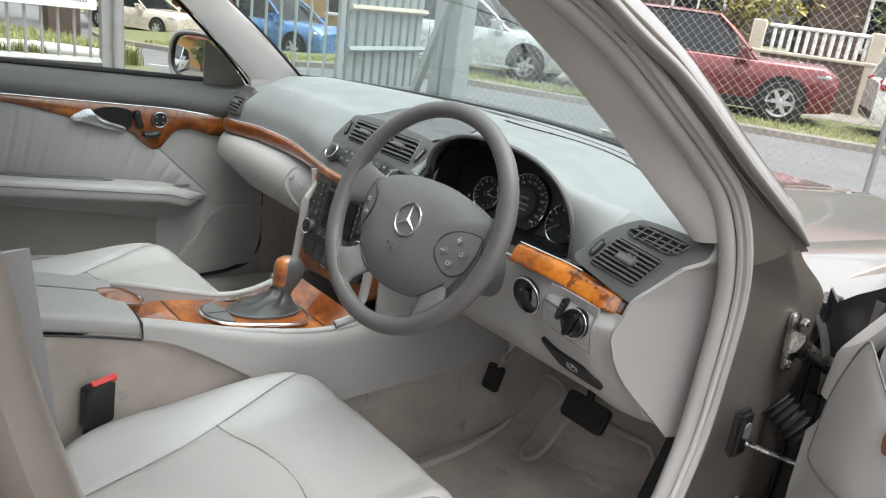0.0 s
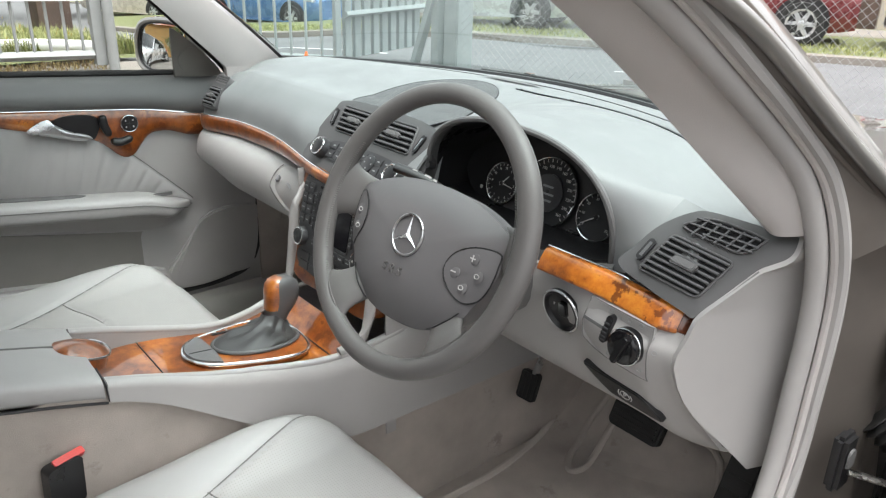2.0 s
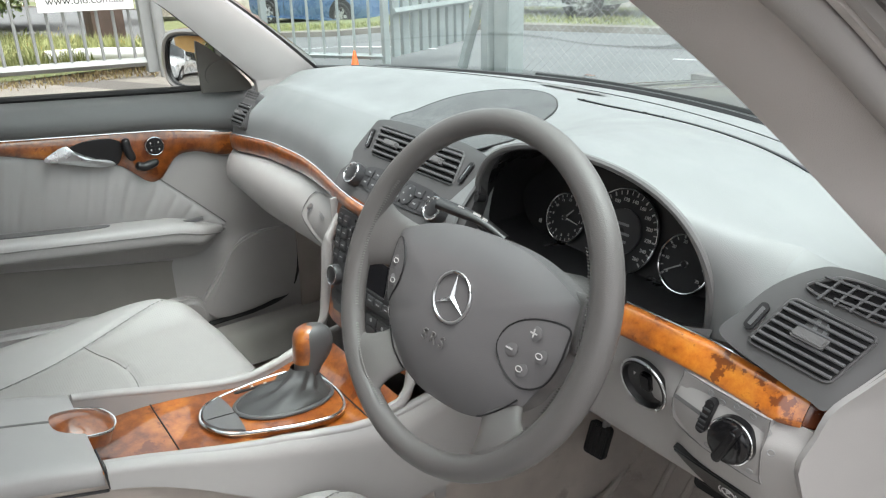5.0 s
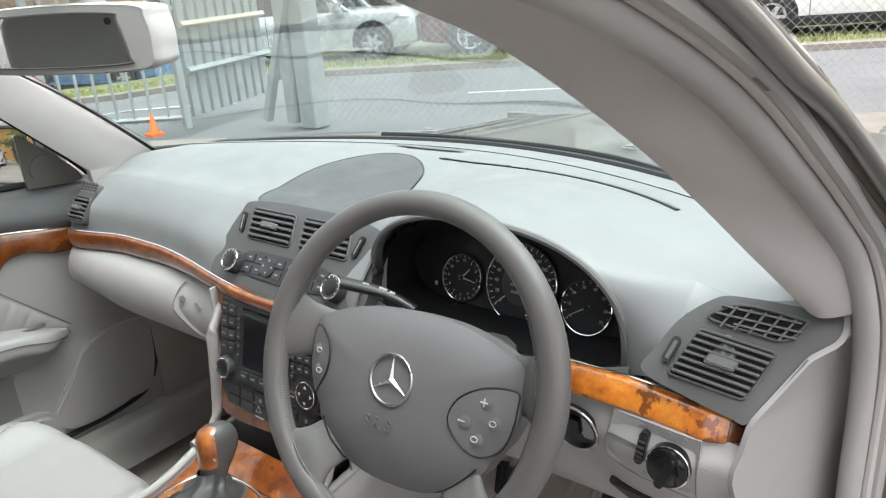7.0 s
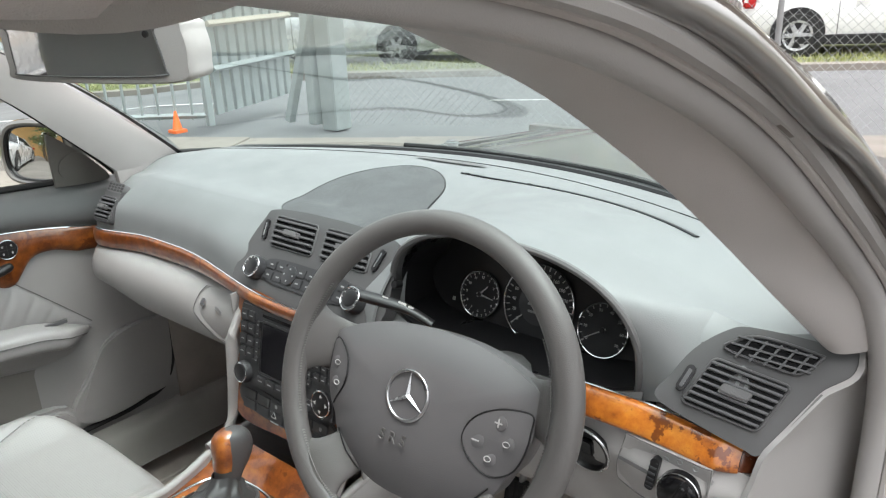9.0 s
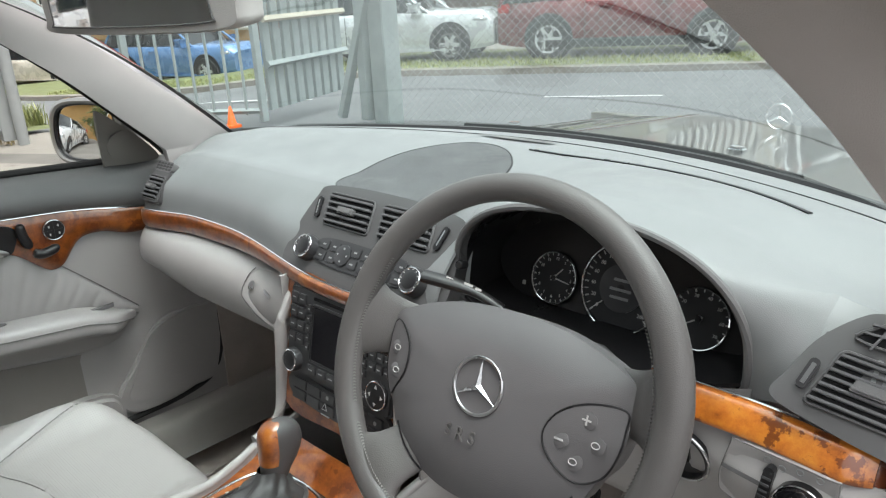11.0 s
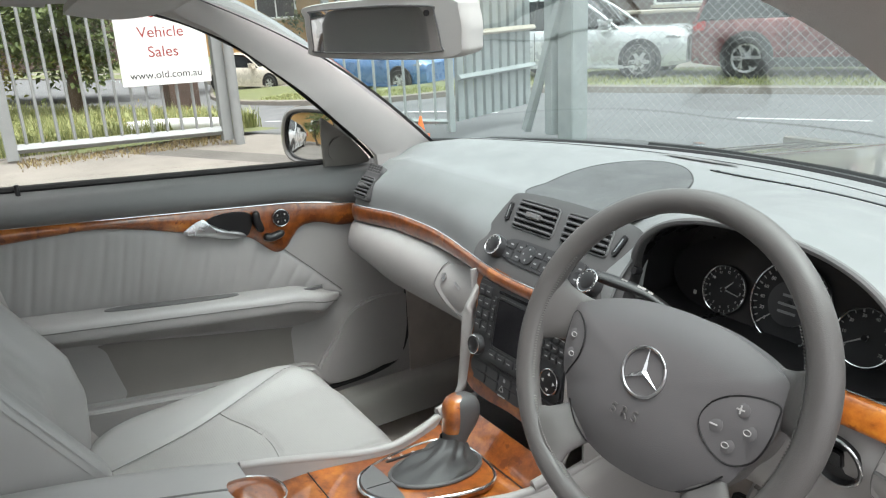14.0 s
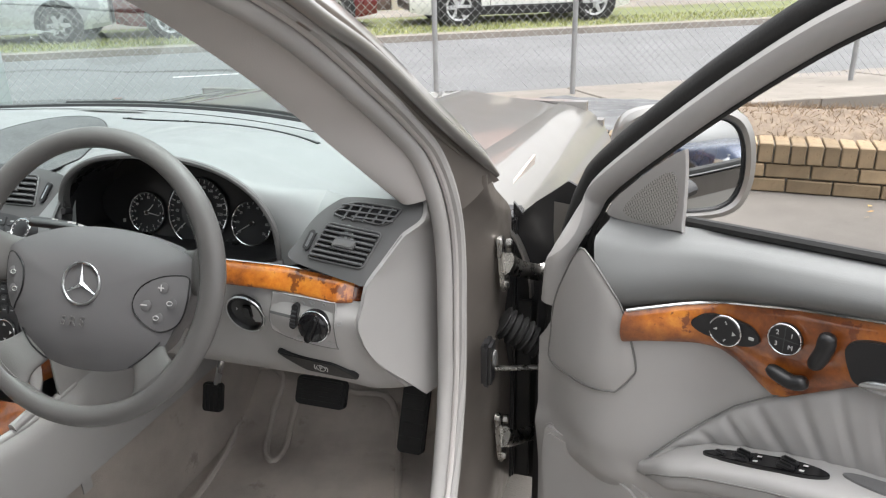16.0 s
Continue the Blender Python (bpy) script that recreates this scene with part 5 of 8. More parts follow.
part("mat_top", surf(lambda u, v: over_floor(lerp(-0.64, -0.18, u), lerp(-0.25, 0.42, v), 0.005), 0, 1, 12, 0, 1, 20, 0.004), CARPET, pm)
part("mat_edge", tube([over_floor(x, y, 0.006) for x, y in [(-0.41 + u, 0.085 + v) for u, v in rounded(0.46, 0.67, 0.05)]], 0.005, 8, True), CARPETEDGE, pm)
pedal = thing("parking_brake_pedal", "small ribbed black pedal on a bright arm", "pedal")
PD = frame_at((0.215, 0.250, 0.475), (1, 0.1, 0), (0, 0.35, 1))
part("pedal_pad", plate(rounded(0.045, 0.062, 0.008), PD, -0.008, 0.006, 0.004), RUBBER, pedal)
for i in range(4):
    part("rib", plate(rounded(0.004, 0.05, 0.001), shifted(PD, -0.015 + 0.01 * i, 0), 0.006, 0.009), RUBBER, pedal)
part("arm", tube(smoothline([(0.217, 0.262, 0.49), (0.235, 0.275, 0.56), (0.25, 0.30, 0.64), (0.25, 0.34, 0.74)], 6), 0.0075, 8), SATIN, pedal)
for nm, x, y, z, w, h in (("brake_pedal", 0.40, 0.33, 0.475, 0.115, 0.062), ("accelerator_pedal", 0.615, 0.40, 0.42, 0.06, 0.19)):
    pd = thing(nm, "ribbed black rubber foot pedal under the dash", "pedal")
    PQ = frame_at((x + 0.03 * (nm[0] == "b"), y, z), X, (0, 0.5, 1))
    part("pedal_pad", plate(rounded(w, h, 0.012), PQ, -0.012, 0.008, 0.005), RUBBER, pd)
    for i in range(5):
        part("rib", plate(rounded(w * 0.85, 0.004, 0.001), shifted(PQ, 0, h * (0.16 * i - 0.32)), 0.008, 0.011), RUBBER, pd)
    part("arm", tube(smoothline([(x + 0.03 * (nm[0] == "b"), y + 0.01, z), (x, y + 0.06, z + 0.10), (x, y + 0.10, z + 0.32)], 6), 0.010, 8), BLACK, pd)
# ---- doors ----
def door_map(side, angle):
    """Door coordinates: a behind the hinge line, o inwards, z up."""
    hx, hy = 0.85 * side, 0.30
    t = radians(angle)
    d = Vector((side * math.sin(t), -math.cos(t), 0))
    n = Vector((-side * math.cos(t), -math.sin(t), 0))
    return lambda a, o, z: Vector((hx, hy, 0)) + d * float(a) + n * float(o) + Vector((0, 0, z))


def sill_z(a):
    return 0.963 + 0.062 * a


def chrome_z(a):
    return 0.872 + 0.085 * a


def wood_low(a):
    return lerp(0.838, 0.852, bump((a - 0.30) / 0.08)) - 0.058 * math.exp(-((a - 0.475) / 0.05) ** 2) * bump((a - 0.38) / 0.08) + 0.080 * bump((a - 0.50) / 0.42)


def front_flare(a):
    """The panel swells inwards towards the dash."""
    return 0.075 * bump((0.42 - a) / 0.16) * (0.25 + 0.75 * bump((a - 0.09) / 0.17))


def panel_top(a):
    """Upper edge of the pale panel, rounded off at the hinge end."""
    k = min(1.0, max(0.0, (a - 0.10) / 0.11))
    return min(lerp(0.79, 0.952, k ** 0.6), lerp(0.952, 0.872, min(1.0, max(0.0, (a - 0.212) / 0.078)) ** 1.3))


def arm_top(a):
    return 0.652 + 0.12 * (a - 0.318) + 0.030 * bump((a - 0.30) / 0.17)


def car_door(side, angle, label, driver):
    P = door_map(side, angle)
    ff = lambda a: front_flare(a) * (1.0 if driver else 0.22)
    a_wood = 0.297 if driver else 0.245
    curve = lambda a, xs, zs: float(np.interp(a, xs, zs))
    if driver:
        line = lambda a: curve(a, (0.26, 0.305, 0.35, 0.389, 0.499, 0.603, 0.80, 1.07), (0.862, 0.880, 0.892, 0.901, 0.927, 0.945, 0.962, 0.980))
        low = lambda a: curve(a, (0.26, 0.319, 0.379, 0.410, 0.438, 0.472, 0.488, 0.500, 0.548, 0.596, 0.64, 0.80, 1.07), (0.820, 0.833, 0.837, 0.835, 0.825, 0.803, 0.795, 0.798, 0.829, 0.859, 0.879, 0.912, 0.950))
        rest = lambda a: curve(a, (0.30, 0.336, 0.371, 0.410, 0.446, 0.528, 0.608, 0.80, 1.06), (0.610, 0.629, 0.661, 0.681, 0.696, 0.723, 0.742, 0.766, 0.786))
        cut = lambda a: curve(a, (0.336, 0.378, 0.439, 0.480, 0.516, 0.60), (0.632, 0.685, 0.753, 0.786, 0.811, 0.861))
        crown = lambda a: curve(a, (0.10, 0.13, 0.152, 0.175, 0.213, 0.24, 0.262, 0.29, 0.31), (0.74, 0.78, 0.855, 0.905, 0.895, 0.868, 0.83, 0.835, 0.868))
    else:
        line = lambda a: chrome_z(a) - 0.012 * bump((0.46 - a) / 0.22)
        low = lambda a: wood_low(a) - 0.004 * bump((0.37 - a) / 0.06)
        rest = arm_top
        cut = lambda a: 0.652 + 0.98 * (a - 0.318) + 0.16 * (a - 0.318) * max(0.0, 0.47 - a)
        crown = panel_top
    da, dz_ = (0.033, 0.010) if driver else (0.0, 0.0)
    dr = thing("driver_door" if driver else "passenger_door", label, "car door", "front doors")
    fl = lambda bm: (bmesh.ops.recalc_face_normals(bm, faces=bm.faces), bm)[1]

    def sheet(f, u0, u1, nu, v0, v1, nv, th=0.0):
        bm = surf(lambda u, v: P(*f(u, v)), u0, u1, nu, v0, v1, nv)
        bm.normal_update()
        if th:
            bmesh.ops.solidify(bm, geom=bm.faces[:], thickness=th)
        return bm

    # outer skin and inner frame
    part("outer_skin", fl(sheet(lambda a, v: (a, -0.075 - 0.03 * math.sin(math.pi * min(1, v * 1.1)), lerp(0.30, sill_z(a) - 0.03, v)), 0.03, 1.10, 16, 0, 1, 12)), PAINT, dr, "champagne painted outer skin")
    part("edge_face", fl(plate([(0.05, 0.32), (0.056, 0.80), (0.075, 0.86), (0.115, 0.91), (0.13, 0.91), (0.13, 0.32)], lambda u, v, h: P(u, h, v), -0.075, -0.004, 0.004)), PAINT if not driver else BLACK, dr, "dark door edge")
    part("inner_frame", fl(sheet(lambda a, v: (a, -0.002, lerp(0.31, sill_z(a) - 0.01, v)), 0.23, 1.10, 10, 0, 1, 8, 0.004)), SHADEDPAINT, dr)
    # lower panel of pale plastic
    def panel(a, v):
        z = lerp(0.345, crown(a), v)
        o = 0.022 + ff(a) * bump((z - 0.45) / 0.2) + 0.012 * bump((0.62 - z) / 0.05) * bump((0.50 - a) / 0.1)
        o -= 0.02 * bump((0.085 - a) / 0.03)
        return a, o, z
    part("door_panel", fl(sheet(panel, 0.100 if driver else 0.130, 1.08, 60, 0, 1, 40, 0.003)), BEIGE, dr, "pale grey door panel")
    # dark soft pad under the window
    def upper(a, v):
        a = lerp(lerp(0.286, 0.205, v ** 0.8) - (0.0 if driver else 0.04), 1.08, a)
        z0 = line(a) + 0.001
        z = lerp(z0, sill_z(a), v)
        o = 0.028 + 0.022 * math.sin(math.pi * min(1, v * 1.05) ** 0.8) - 0.045 * bump((v - 0.8) / 0.2) + ff(a) * 0.75 * (1 - 0.5 * v)
        return a, o, z
    part("window_ledge", fl(sheet(upper, 0, 1, 60, 0, 1, 18, 0.003)), DOORPAD, dr, "dark grey padded window ledge")
    # wood
    def wood(a, v):
        z = lerp(low(a), line(a), v)
        return a, 0.030 + 0.010 * math.sin(math.pi * v) ** 0.6 + ff(a) * 1.02, z
    wd = part("wood_trim", fl(sheet(wood, a_wood, 1.07, 90, 0, 1, 14, 0.003)), BURLORANGE if driver else BURL, dr, "glossy burl wood door trim")
    part("chrome_line", tube([P(a, 0.034 + ff(a), line(a) + 0.001) for a in np.linspace(a_wood + 0.003, 1.07, 50)], 0.0024, 6), CHROME, dr, "thin chrome line")
    # pleated leather insert
    def insert(a, v):
        top, foot = low(a) + 0.004, rest(a) - 0.014
        z = lerp(min(foot, cut(a)), min(top, cut(a)), v)
        w = math.sin(math.pi * v) ** 0.5
        k = (a + 0.05 * (v - 0.5) + 0.006 * math.sin(31 * a)) / 0.043
        fr_ = k - math.floor(k)
        pl = -w * (0.5 + 0.5 * abs(math.sin(2.7 * math.floor(k)))) * (0.0065 * math.exp(-((fr_ - 0.5) / 0.15) ** 2) - 0.002 * math.sin(math.pi * fr_)) * (1.0 if driver else 0.75)
        return a, 0.024 + ff(a) * 0.8 + 0.013 * w + pl, z
    part("leather_insert", fl(sheet(insert, 0.338 if driver else 0.326, 1.07, 220, 0, 1, 16, 0.002)), LEATHER, dr, "pleated pale leather insert")
    part("insert_seam", tube([P(a, 0.030 + ff(a) * 0.95, cut(a) + 0.003) for a in np.linspace(0.338 if driver else 0.322, 0.512 if driver else 0.462, 20)], 0.0013, 6), SEAM, dr)
    # armrest
    def armrest(a, b):
        t = bump((a - (0.31 if driver else 0.325)) / 0.09)
        h, w = 0.008 + 0.020 * t, 0.012 + 0.056 * t
        c, s = math.cos(b), math.sin(b)
        return a, 0.032 + ff(a) * 0.6 + w * max(-0.5, math.copysign(abs(c) ** 0.35, c)), rest(a) - h + h * math.copysign(abs(s) ** 0.6, s)
    tip = 0.326 if driver else 0.336
    bm = grid([[P(*armrest(lerp(tip, 1.06, i / 50), 2 * math.pi * j / 24)) for j in range(24)] for i in range(51)], False, True, True)
    ar = part("armrest", bm, LEATHER, dr, "padded pale armrest")
    part("armrest_seam", tube([P(a, 0.0325 + ff(a) * 0.6 + 1.002 * (0.012 + 0.056 * bump((a - (0.31 if driver else 0.325)) / 0.09)), rest(a) - 0.021) for a in np.linspace(0.345, 1.04, 40)], 0.0013, 6), SEAM, ar)
    def under(a, v):
        if not driver:
            z0, z1 = rest(a) - lerp(0.026, 0.052, bump((a - 0.35) / 0.15)), curve(a, (0.336, 0.36, 0.541, 0.721, 0.907, 1.06), (0.60, 0.573, 0.607, 0.640, 0.668, 0.69))
            return a, lerp(lerp(0.030, 0.078, bump((a - 0.336) / 0.12)), 0.030, v ** 0.7), lerp(z0, z1, v)
        return a, lerp(0.074, 0.026, v) * bump((a - 0.29) / 0.1) + ff(a) * 0.6, rest(a) - lerp(0.016, 0.05, bump((a - 0.326) / 0.16)) - lerp(0.0, 0.062, v) * bump((a - 0.3) / 0.2)
    part("armrest_base", fl(sheet(under, tip, 1.06, 40, 0, 1, 8, 0.003)), BEIGE, dr, "pale armrest support")
    cup = [p[:2] for p in smoothline([(0.60, -0.016), (0.72, -0.020), (0.86, -0.018), (0.88, 0.004), (0.74, 0.010), (0.62, 0.004)], 5, True)]
    part("pull_recess", fl(plate(cup, lambda u, v, h: P(u, 0.060 + v, rest(u) + h - 0.0015), 0.0, 0.0035, 0.001)), MIDGREY, ar, "dark pull handle recess")
    if driver:
        so = [p[:2] for p in smoothline([(0.420, -0.003), (0.445, 0.010), (0.505, 0.015), (0.562, 0.012), (0.584, 0.000), (0.555, -0.013), (0.475, -0.014)], 6, True)]
        sw = part("window_switches", fl(plate(so, lambda u, v, h: P(u, 0.066 + v, rest(u) + h), -0.002, 0.0050, 0.001)), BLACKGLOSS, ar, "black window switch panel")
        for a in (0.475, 0.533):
            for o in (-0.006, 0.007):
                part("window_switch", fl(plate(rounded(0.022, 0.009, 0.0035), lambda u, v, h, a=a, o=o: P(a + u, 0.066 + o + v, rest(a) + h), 0.005, 0.012, 0.004)), BLACK, sw)
                part("switch_symbol", fl(plate(rounded(0.006, 0.004, 0.001), lambda u, v, h, a=a, o=o: P(a + 0.020 + u, 0.066 + o + v, rest(a + 0.020 + u) + 0.0052 + h), 0, 0.0006)), INK, sw)
        part("child_lock", fl(plate(rounded(0.016, 0.008, 0.003), lambda u, v, h: P(0.445 + u, 0.066 + v, rest(0.445) + h), 0.005, 0.008, 0.002)), BLACK, sw)
    else:
        part("ashtray_slot", fl(plate(rounded(0.075, 0.008, 0.003), lambda u, v, h: P(0.42 + u, 0.058 + v, rest(0.42) + h), -0.004, 0.0035)), MIDGREY, ar)
    # lower pocket: a slab whose darker colour stands for the recess's shade
    po = [p[:2] for p in smoothline([(0.350, 0.566), (0.50, 0.592), (0.67, 0.622), (0.895, 0.662), (0.897, 0.64), (0.872, 0.54), (0.862, 0.518), (0.70, 0.492), (0.50, 0.458), (0.425, 0.449), (0.385, 0.504)], 5, True)]
    pk = part("door_pocket", fl(plate(po, lambda u, v, h: P(u, 0.022 + h, v), -0.03, 0.006, 0.0)), SHADEDTRIM, dr, "door pocket with its shade in the grey colour")
    lip = [p[:2] for p in smoothline([(0.42, 0.475), (0.62, 0.492), (0.90, 0.525), (1.02, 0.53), (1.04, 0.42), (0.70, 0.375), (0.44, 0.37)], 5, True)]
    part("pocket_lip", fl(plate(lip, lambda u, v, h: P(u, 0.028 + h, v), -0.002, 0.034, 0.012, 3)), BEIGE, dr, "pale pocket lip")
    dz = -0.03 if driver else 0.0
    ko = [(p[0], p[1] + dz) for p in smoothline([(0.125, 0.60), (0.17, 0.626), (0.24, 0.630), (0.315, 0.610), (0.355, 0.567), (0.40, 0.49), (0.42, 0.42), (0.25, 0.40), (0.14, 0.42)] if driver else [(0.145, 0.600), (0.172, 0.612), (0.229, 0.618), (0.270, 0.614), (0.311, 0.592), (0.338, 0.556), (0.368, 0.516), (0.412, 0.456), (0.385, 0.408), (0.300, 0.404), (0.205, 0.422), (0.172, 0.459), (0.149, 0.510)], 5, True)]
    sp_ = part("door_speaker", fl(plate(ko, lambda u, v, h: P(u, 0.036 + h + ff(u) * 0.4, v), -0.004, 0.012, 0.005, 3)), BEIGE, dr, "pale rounded speaker panel")
    gr = [(p[0], p[1] + dz) for p in smoothline([(0.135, 0.59), (0.175, 0.612), (0.235, 0.615), (0.302, 0.596), (0.335, 0.56), (0.37, 0.49), (0.38, 0.44), (0.25, 0.42), (0.15, 0.44)], 5, True)]
    part("speaker_grille", fl(plate(gr, lambda u, v, h: P(u, 0.0485 + h + ff(u) * 0.4, v), -0.004, 0.0015)), BEIGE, sp_)
    # opener, controls
    ho = [(p[0] + da, p[1] + dz_) for p in smoothline([(0.660, 0.893), (0.635, 0.908), (0.60, 0.914), (0.555, 0.910), (0.534, 0.895), (0.540, 0.868), (0.556, 0.850), (0.60, 0.860)], 5, True)]
    hc = part("handle_recess", fl(plate(ho, lambda u, v, h: P(u, 0.0425 + h, v), -0.02, 0.002, 0.001)), BLACK, dr, "dark handle recess")
    hp = [(p[0] + da, p[1] + dz_) for p in smoothline([(0.698, 0.886), (0.678, 0.903), (0.650, 0.911), (0.634, 0.896), (0.60, 0.876), (0.566, 0.864), (0.558, 0.852), (0.60, 0.855), (0.65, 0.871)], 5, True)]
    part("door_handle", fl(dome(hp, lambda u, v, h: P(u, 0.049 + 0.05 * max(0, u - da - 0.56) + h, v), 0.006, 3, 0.006, 5)), SATIN, dr, "satin chrome door handle")
    ctl = lambda a, z: (lambda u, v, h=0.0: P(a + u, 0.041 + h + ff(a + u) * 1.0, z + v))
    mk = ctl(0.497, 0.889) if driver else ctl(0.465, 0.880)
    mem = part("memory_switch", fl(lathe(mk, [(0.021, 0), (0.021, 0.005), (0.019, 0.007)], 30)), BLACK, dr, "round black switch with chrome rim")
    part("switch_ring", tube([mk(0.0205 * math.cos(t), 0.0205 * math.sin(t), 0.006) for t in np.linspace(0, 2 * math.pi, 32)[:-1]], 0.0012, 6, True), CHROME, mem)
    for c, u, v in (("2", -0.009, 0.008), ("1", 0.009, 0.008), ("3", -0.009, -0.008), ("M", 0.009, -0.008)):
        if driver:
            lettering("switch_mark", c, shifted(mk, u, v, 0.0078), 0.0085, INK, mem)
        else:
            part("switch_mark", fl(plate(rounded(0.003, 0.0045, 0.001), shifted(mk, u, v), 0.007, 0.0076)), INK, mem)
    for w_ in (0, 1):
        part("switch_gap", fl(plate(rounded(*((0.036, 0.001) if w_ else (0.001, 0.036)), 0.0003), mk, 0.007, 0.0074)), BUTTON, mem)
    ss = part("seat_switch", tube([P(a, 0.052, z) for a, z in [(q[0] + 0.6 * da, q[1] + dz_) for q in smoothline([(0.528, 0.908, 0), (0.527, 0.885, 0), (0.517, 0.857, 0)], 8)]], lambda t: 0.011 * max(0.25, 1 - abs(2 * t - 1) ** 5) ** 0.5, 12, False, 0.9), BLACK, dr, "seat-shaped adjusting switch")
    part("cushion_key", tube([P(a, 0.052, z) for a, z in [(q[0] + 0.6 * da, q[1]) for q in smoothline([(0.514, 0.845, 0), (0.495, 0.838, 0), (0.464, 0.846, 0)], 8)]], lambda t: 0.011 * max(0.25, 1 - abs(2 * t - 1) ** 5) ** 0.5, 12, False, 0.9), BLACK, ss)
    if driver:
        mm = ctl(0.421, 0.873)
        pl_ = part("mirror_switch", fl(plate([p[:2] for p in smoothline([(-0.045, 0), (-0.03, 0.016), (0, 0.018), (0.03, 0.016), (0.045, 0), (0.03, -0.014), (0, -0.018), (-0.03, -0.014)], 5, True)], mm, 0, 0.004, 0.001)), BLACK, dr, "black mirror adjuster")
        part("adjuster_knob", fl(lathe(mm, [(0.021, 0.003), (0.021, 0.007), (0.019, 0.009)], 30)), BLACK, pl_)
        part("adjuster_ring", tube([mm(0.0212 * math.cos(t), 0.0212 * math.sin(t), 0.007) for t in np.linspace(0, 2 * math.pi, 32)[:-1]], 0.0013, 6, True), CHROME, pl_)
        for k in range(4):
            part("arrow", fl(plate([(0.003, 0), (-0.002, 0.003), (-0.002, -0.003)], shifted(mm, 0.0125 * math.cos(k * math.pi / 2), 0.0125 * math.sin(k * math.pi / 2), 0.009, 90 * k), 0, 0.0006)), INK, pl_)
        for u in (-0.034, 0.034):
            part("fold_symbol", fl(plate(rounded(0.007, 0.004, 0.001), shifted(mm, u, 0), 0.004, 0.0046)), INK, pl_)
        cd = [p[:2] for p in smoothline([(0.134, 0.712), (0.132, 0.76), (0.137, 0.812), (0.150, 0.85), (0.169, 0.885), (0.190, 0.920), (0.212, 0.945), (0.232, 0.94), (0.255, 0.923), (0.275, 0.900), (0.290, 0.875), (0.303, 0.83), (0.312, 0.785), (0.307, 0.768), (0.290, 0.742), (0.278, 0.738), (0.21, 0.725)], 4, True)]
        part("hinge_cover", fl(dome(cd, lambda u, v, h: P(u, 0.024 + ff(u) * bump((v - 0.45) / 0.2) + h, v), 0.004, 10, 0.004, 8)), BEIGE, dr, "pale rounded cover panel")
        part("cover_joint", tube([P(u, 0.0245 + ff(u) * bump((v - 0.45) / 0.2), v) for u, v in cd], 0.0016, 6, True), SEAM, dr)
        part("edge_seal", tube([P(a, o, z) for a, o, z in smoothline([(0.128, -0.03, 0.955), (0.108, -0.015, 0.90), (0.096, -0.004, 0.83), (0.090, 0.0, 0.74), (0.088, 0.002, 0.60), (0.090, 0.004, 0.36)], 6)], 0.010, 10), RUBBER, dr, "black rubber door edge seal")
        part("edge_shell", tube([P(0.074, -0.030, z) for z in (0.40, 0.55, 0.70, 0.84)], lambda t: 0.013 + 0.004 * math.sin(math.pi * t), 10), PAINT, dr, "painted door shell edge")
    else:
        part("edge_seal", tube([P(a, o, z) for a, o, z in smoothline([(0.132, 0.046, 0.72), (0.138, 0.048, 0.586), (0.145, 0.048, 0.492), (0.180, 0.046, 0.424), (0.265, 0.042, 0.399), (0.381, 0.040, 0.394), (0.70, 0.036, 0.385)], 6)], 0.007, 8), RUBBER, dr, "black rubber door edge seal")
    # sail panel, window frame, glass, mirror
    tri = [p[:2] for p in smoothline([(0.205, 0.985), (0.225, 0.974), (0.318, 0.980), (0.328, 0.990), (0.338, 1.09), (0.326, 1.098), (0.25, 1.035)], 4, True)]
    # passenger's panel: the same trim, its shade put into the colour
    sl = part("sail_panel", fl(plate(tri, lambda u, v, h: P(u, 0.010 + h + 0.25 * max(0, v - 0.98), v), -0.001, 0.008, 0.006, 3)), BEIGE if driver else SHADEDTRIM, dr, "triangular mirror cover panel")
    gg = [(0.285 + 0.035 * math.cos(t), 1.022 + 0.032 * math.sin(t)) for t in np.linspace(0, 2 * math.pi, 24)[:-1]] if not driver else [p[:2] for p in smoothline([(0.235, 0.992), (0.312, 0.990), (0.318, 1.07)], 6, True)]
    part("tweeter_grille", fl(plate(gg, lambda u, v, h: P(u, 0.0195 + h + 0.25 * max(0, v - 0.98), v), -0.004, 0.0018)), GRILLEPALE if driver else SHADEDTRIM, sl)
    tum = lambda z: -0.020 + 0.30 * max(0, z - 0.98)
    lift = 0.0 if driver else 0.022
    fr = smoothline([(0.107, 0.80), (0.113, 0.86), (0.125, 0.91), (0.143, 0.96), (0.175, 1.010), (0.29, 1.110 + 0.4 * lift), (0.42, 1.212 + 0.8 * lift), (0.53, 1.285 + lift), (0.66, 1.345 + lift), (0.84, 1.385 + lift), (1.05, 1.385 + lift), (1.14, 1.34 + lift)], 6)
    fk = part("window_frame", tube([P(p[0], tum(p[1]) - 0.01 + 0.045 * bump((0.985 - p[1]) / 0.12) * driver, p[1]) for p in fr], 0.022 if driver else 0.016, 10, False, 0.8), BEIGE if driver else PAINT, dr, "pale window frame")
    part("frame_seal", tube([P(p[0] - 0.022, tum(p[1]) - 0.020, p[1] + 0.022) for p in fr], 0.016, 10), RUBBER, dr, "black rubber frame seal")
    part("window_seal", tube([P(p[0] + 0.013, tum(p[1]) - 0.012, p[1] - 0.014) for p in fr[10:]], 0.0045, 8), RUBBER, dr)
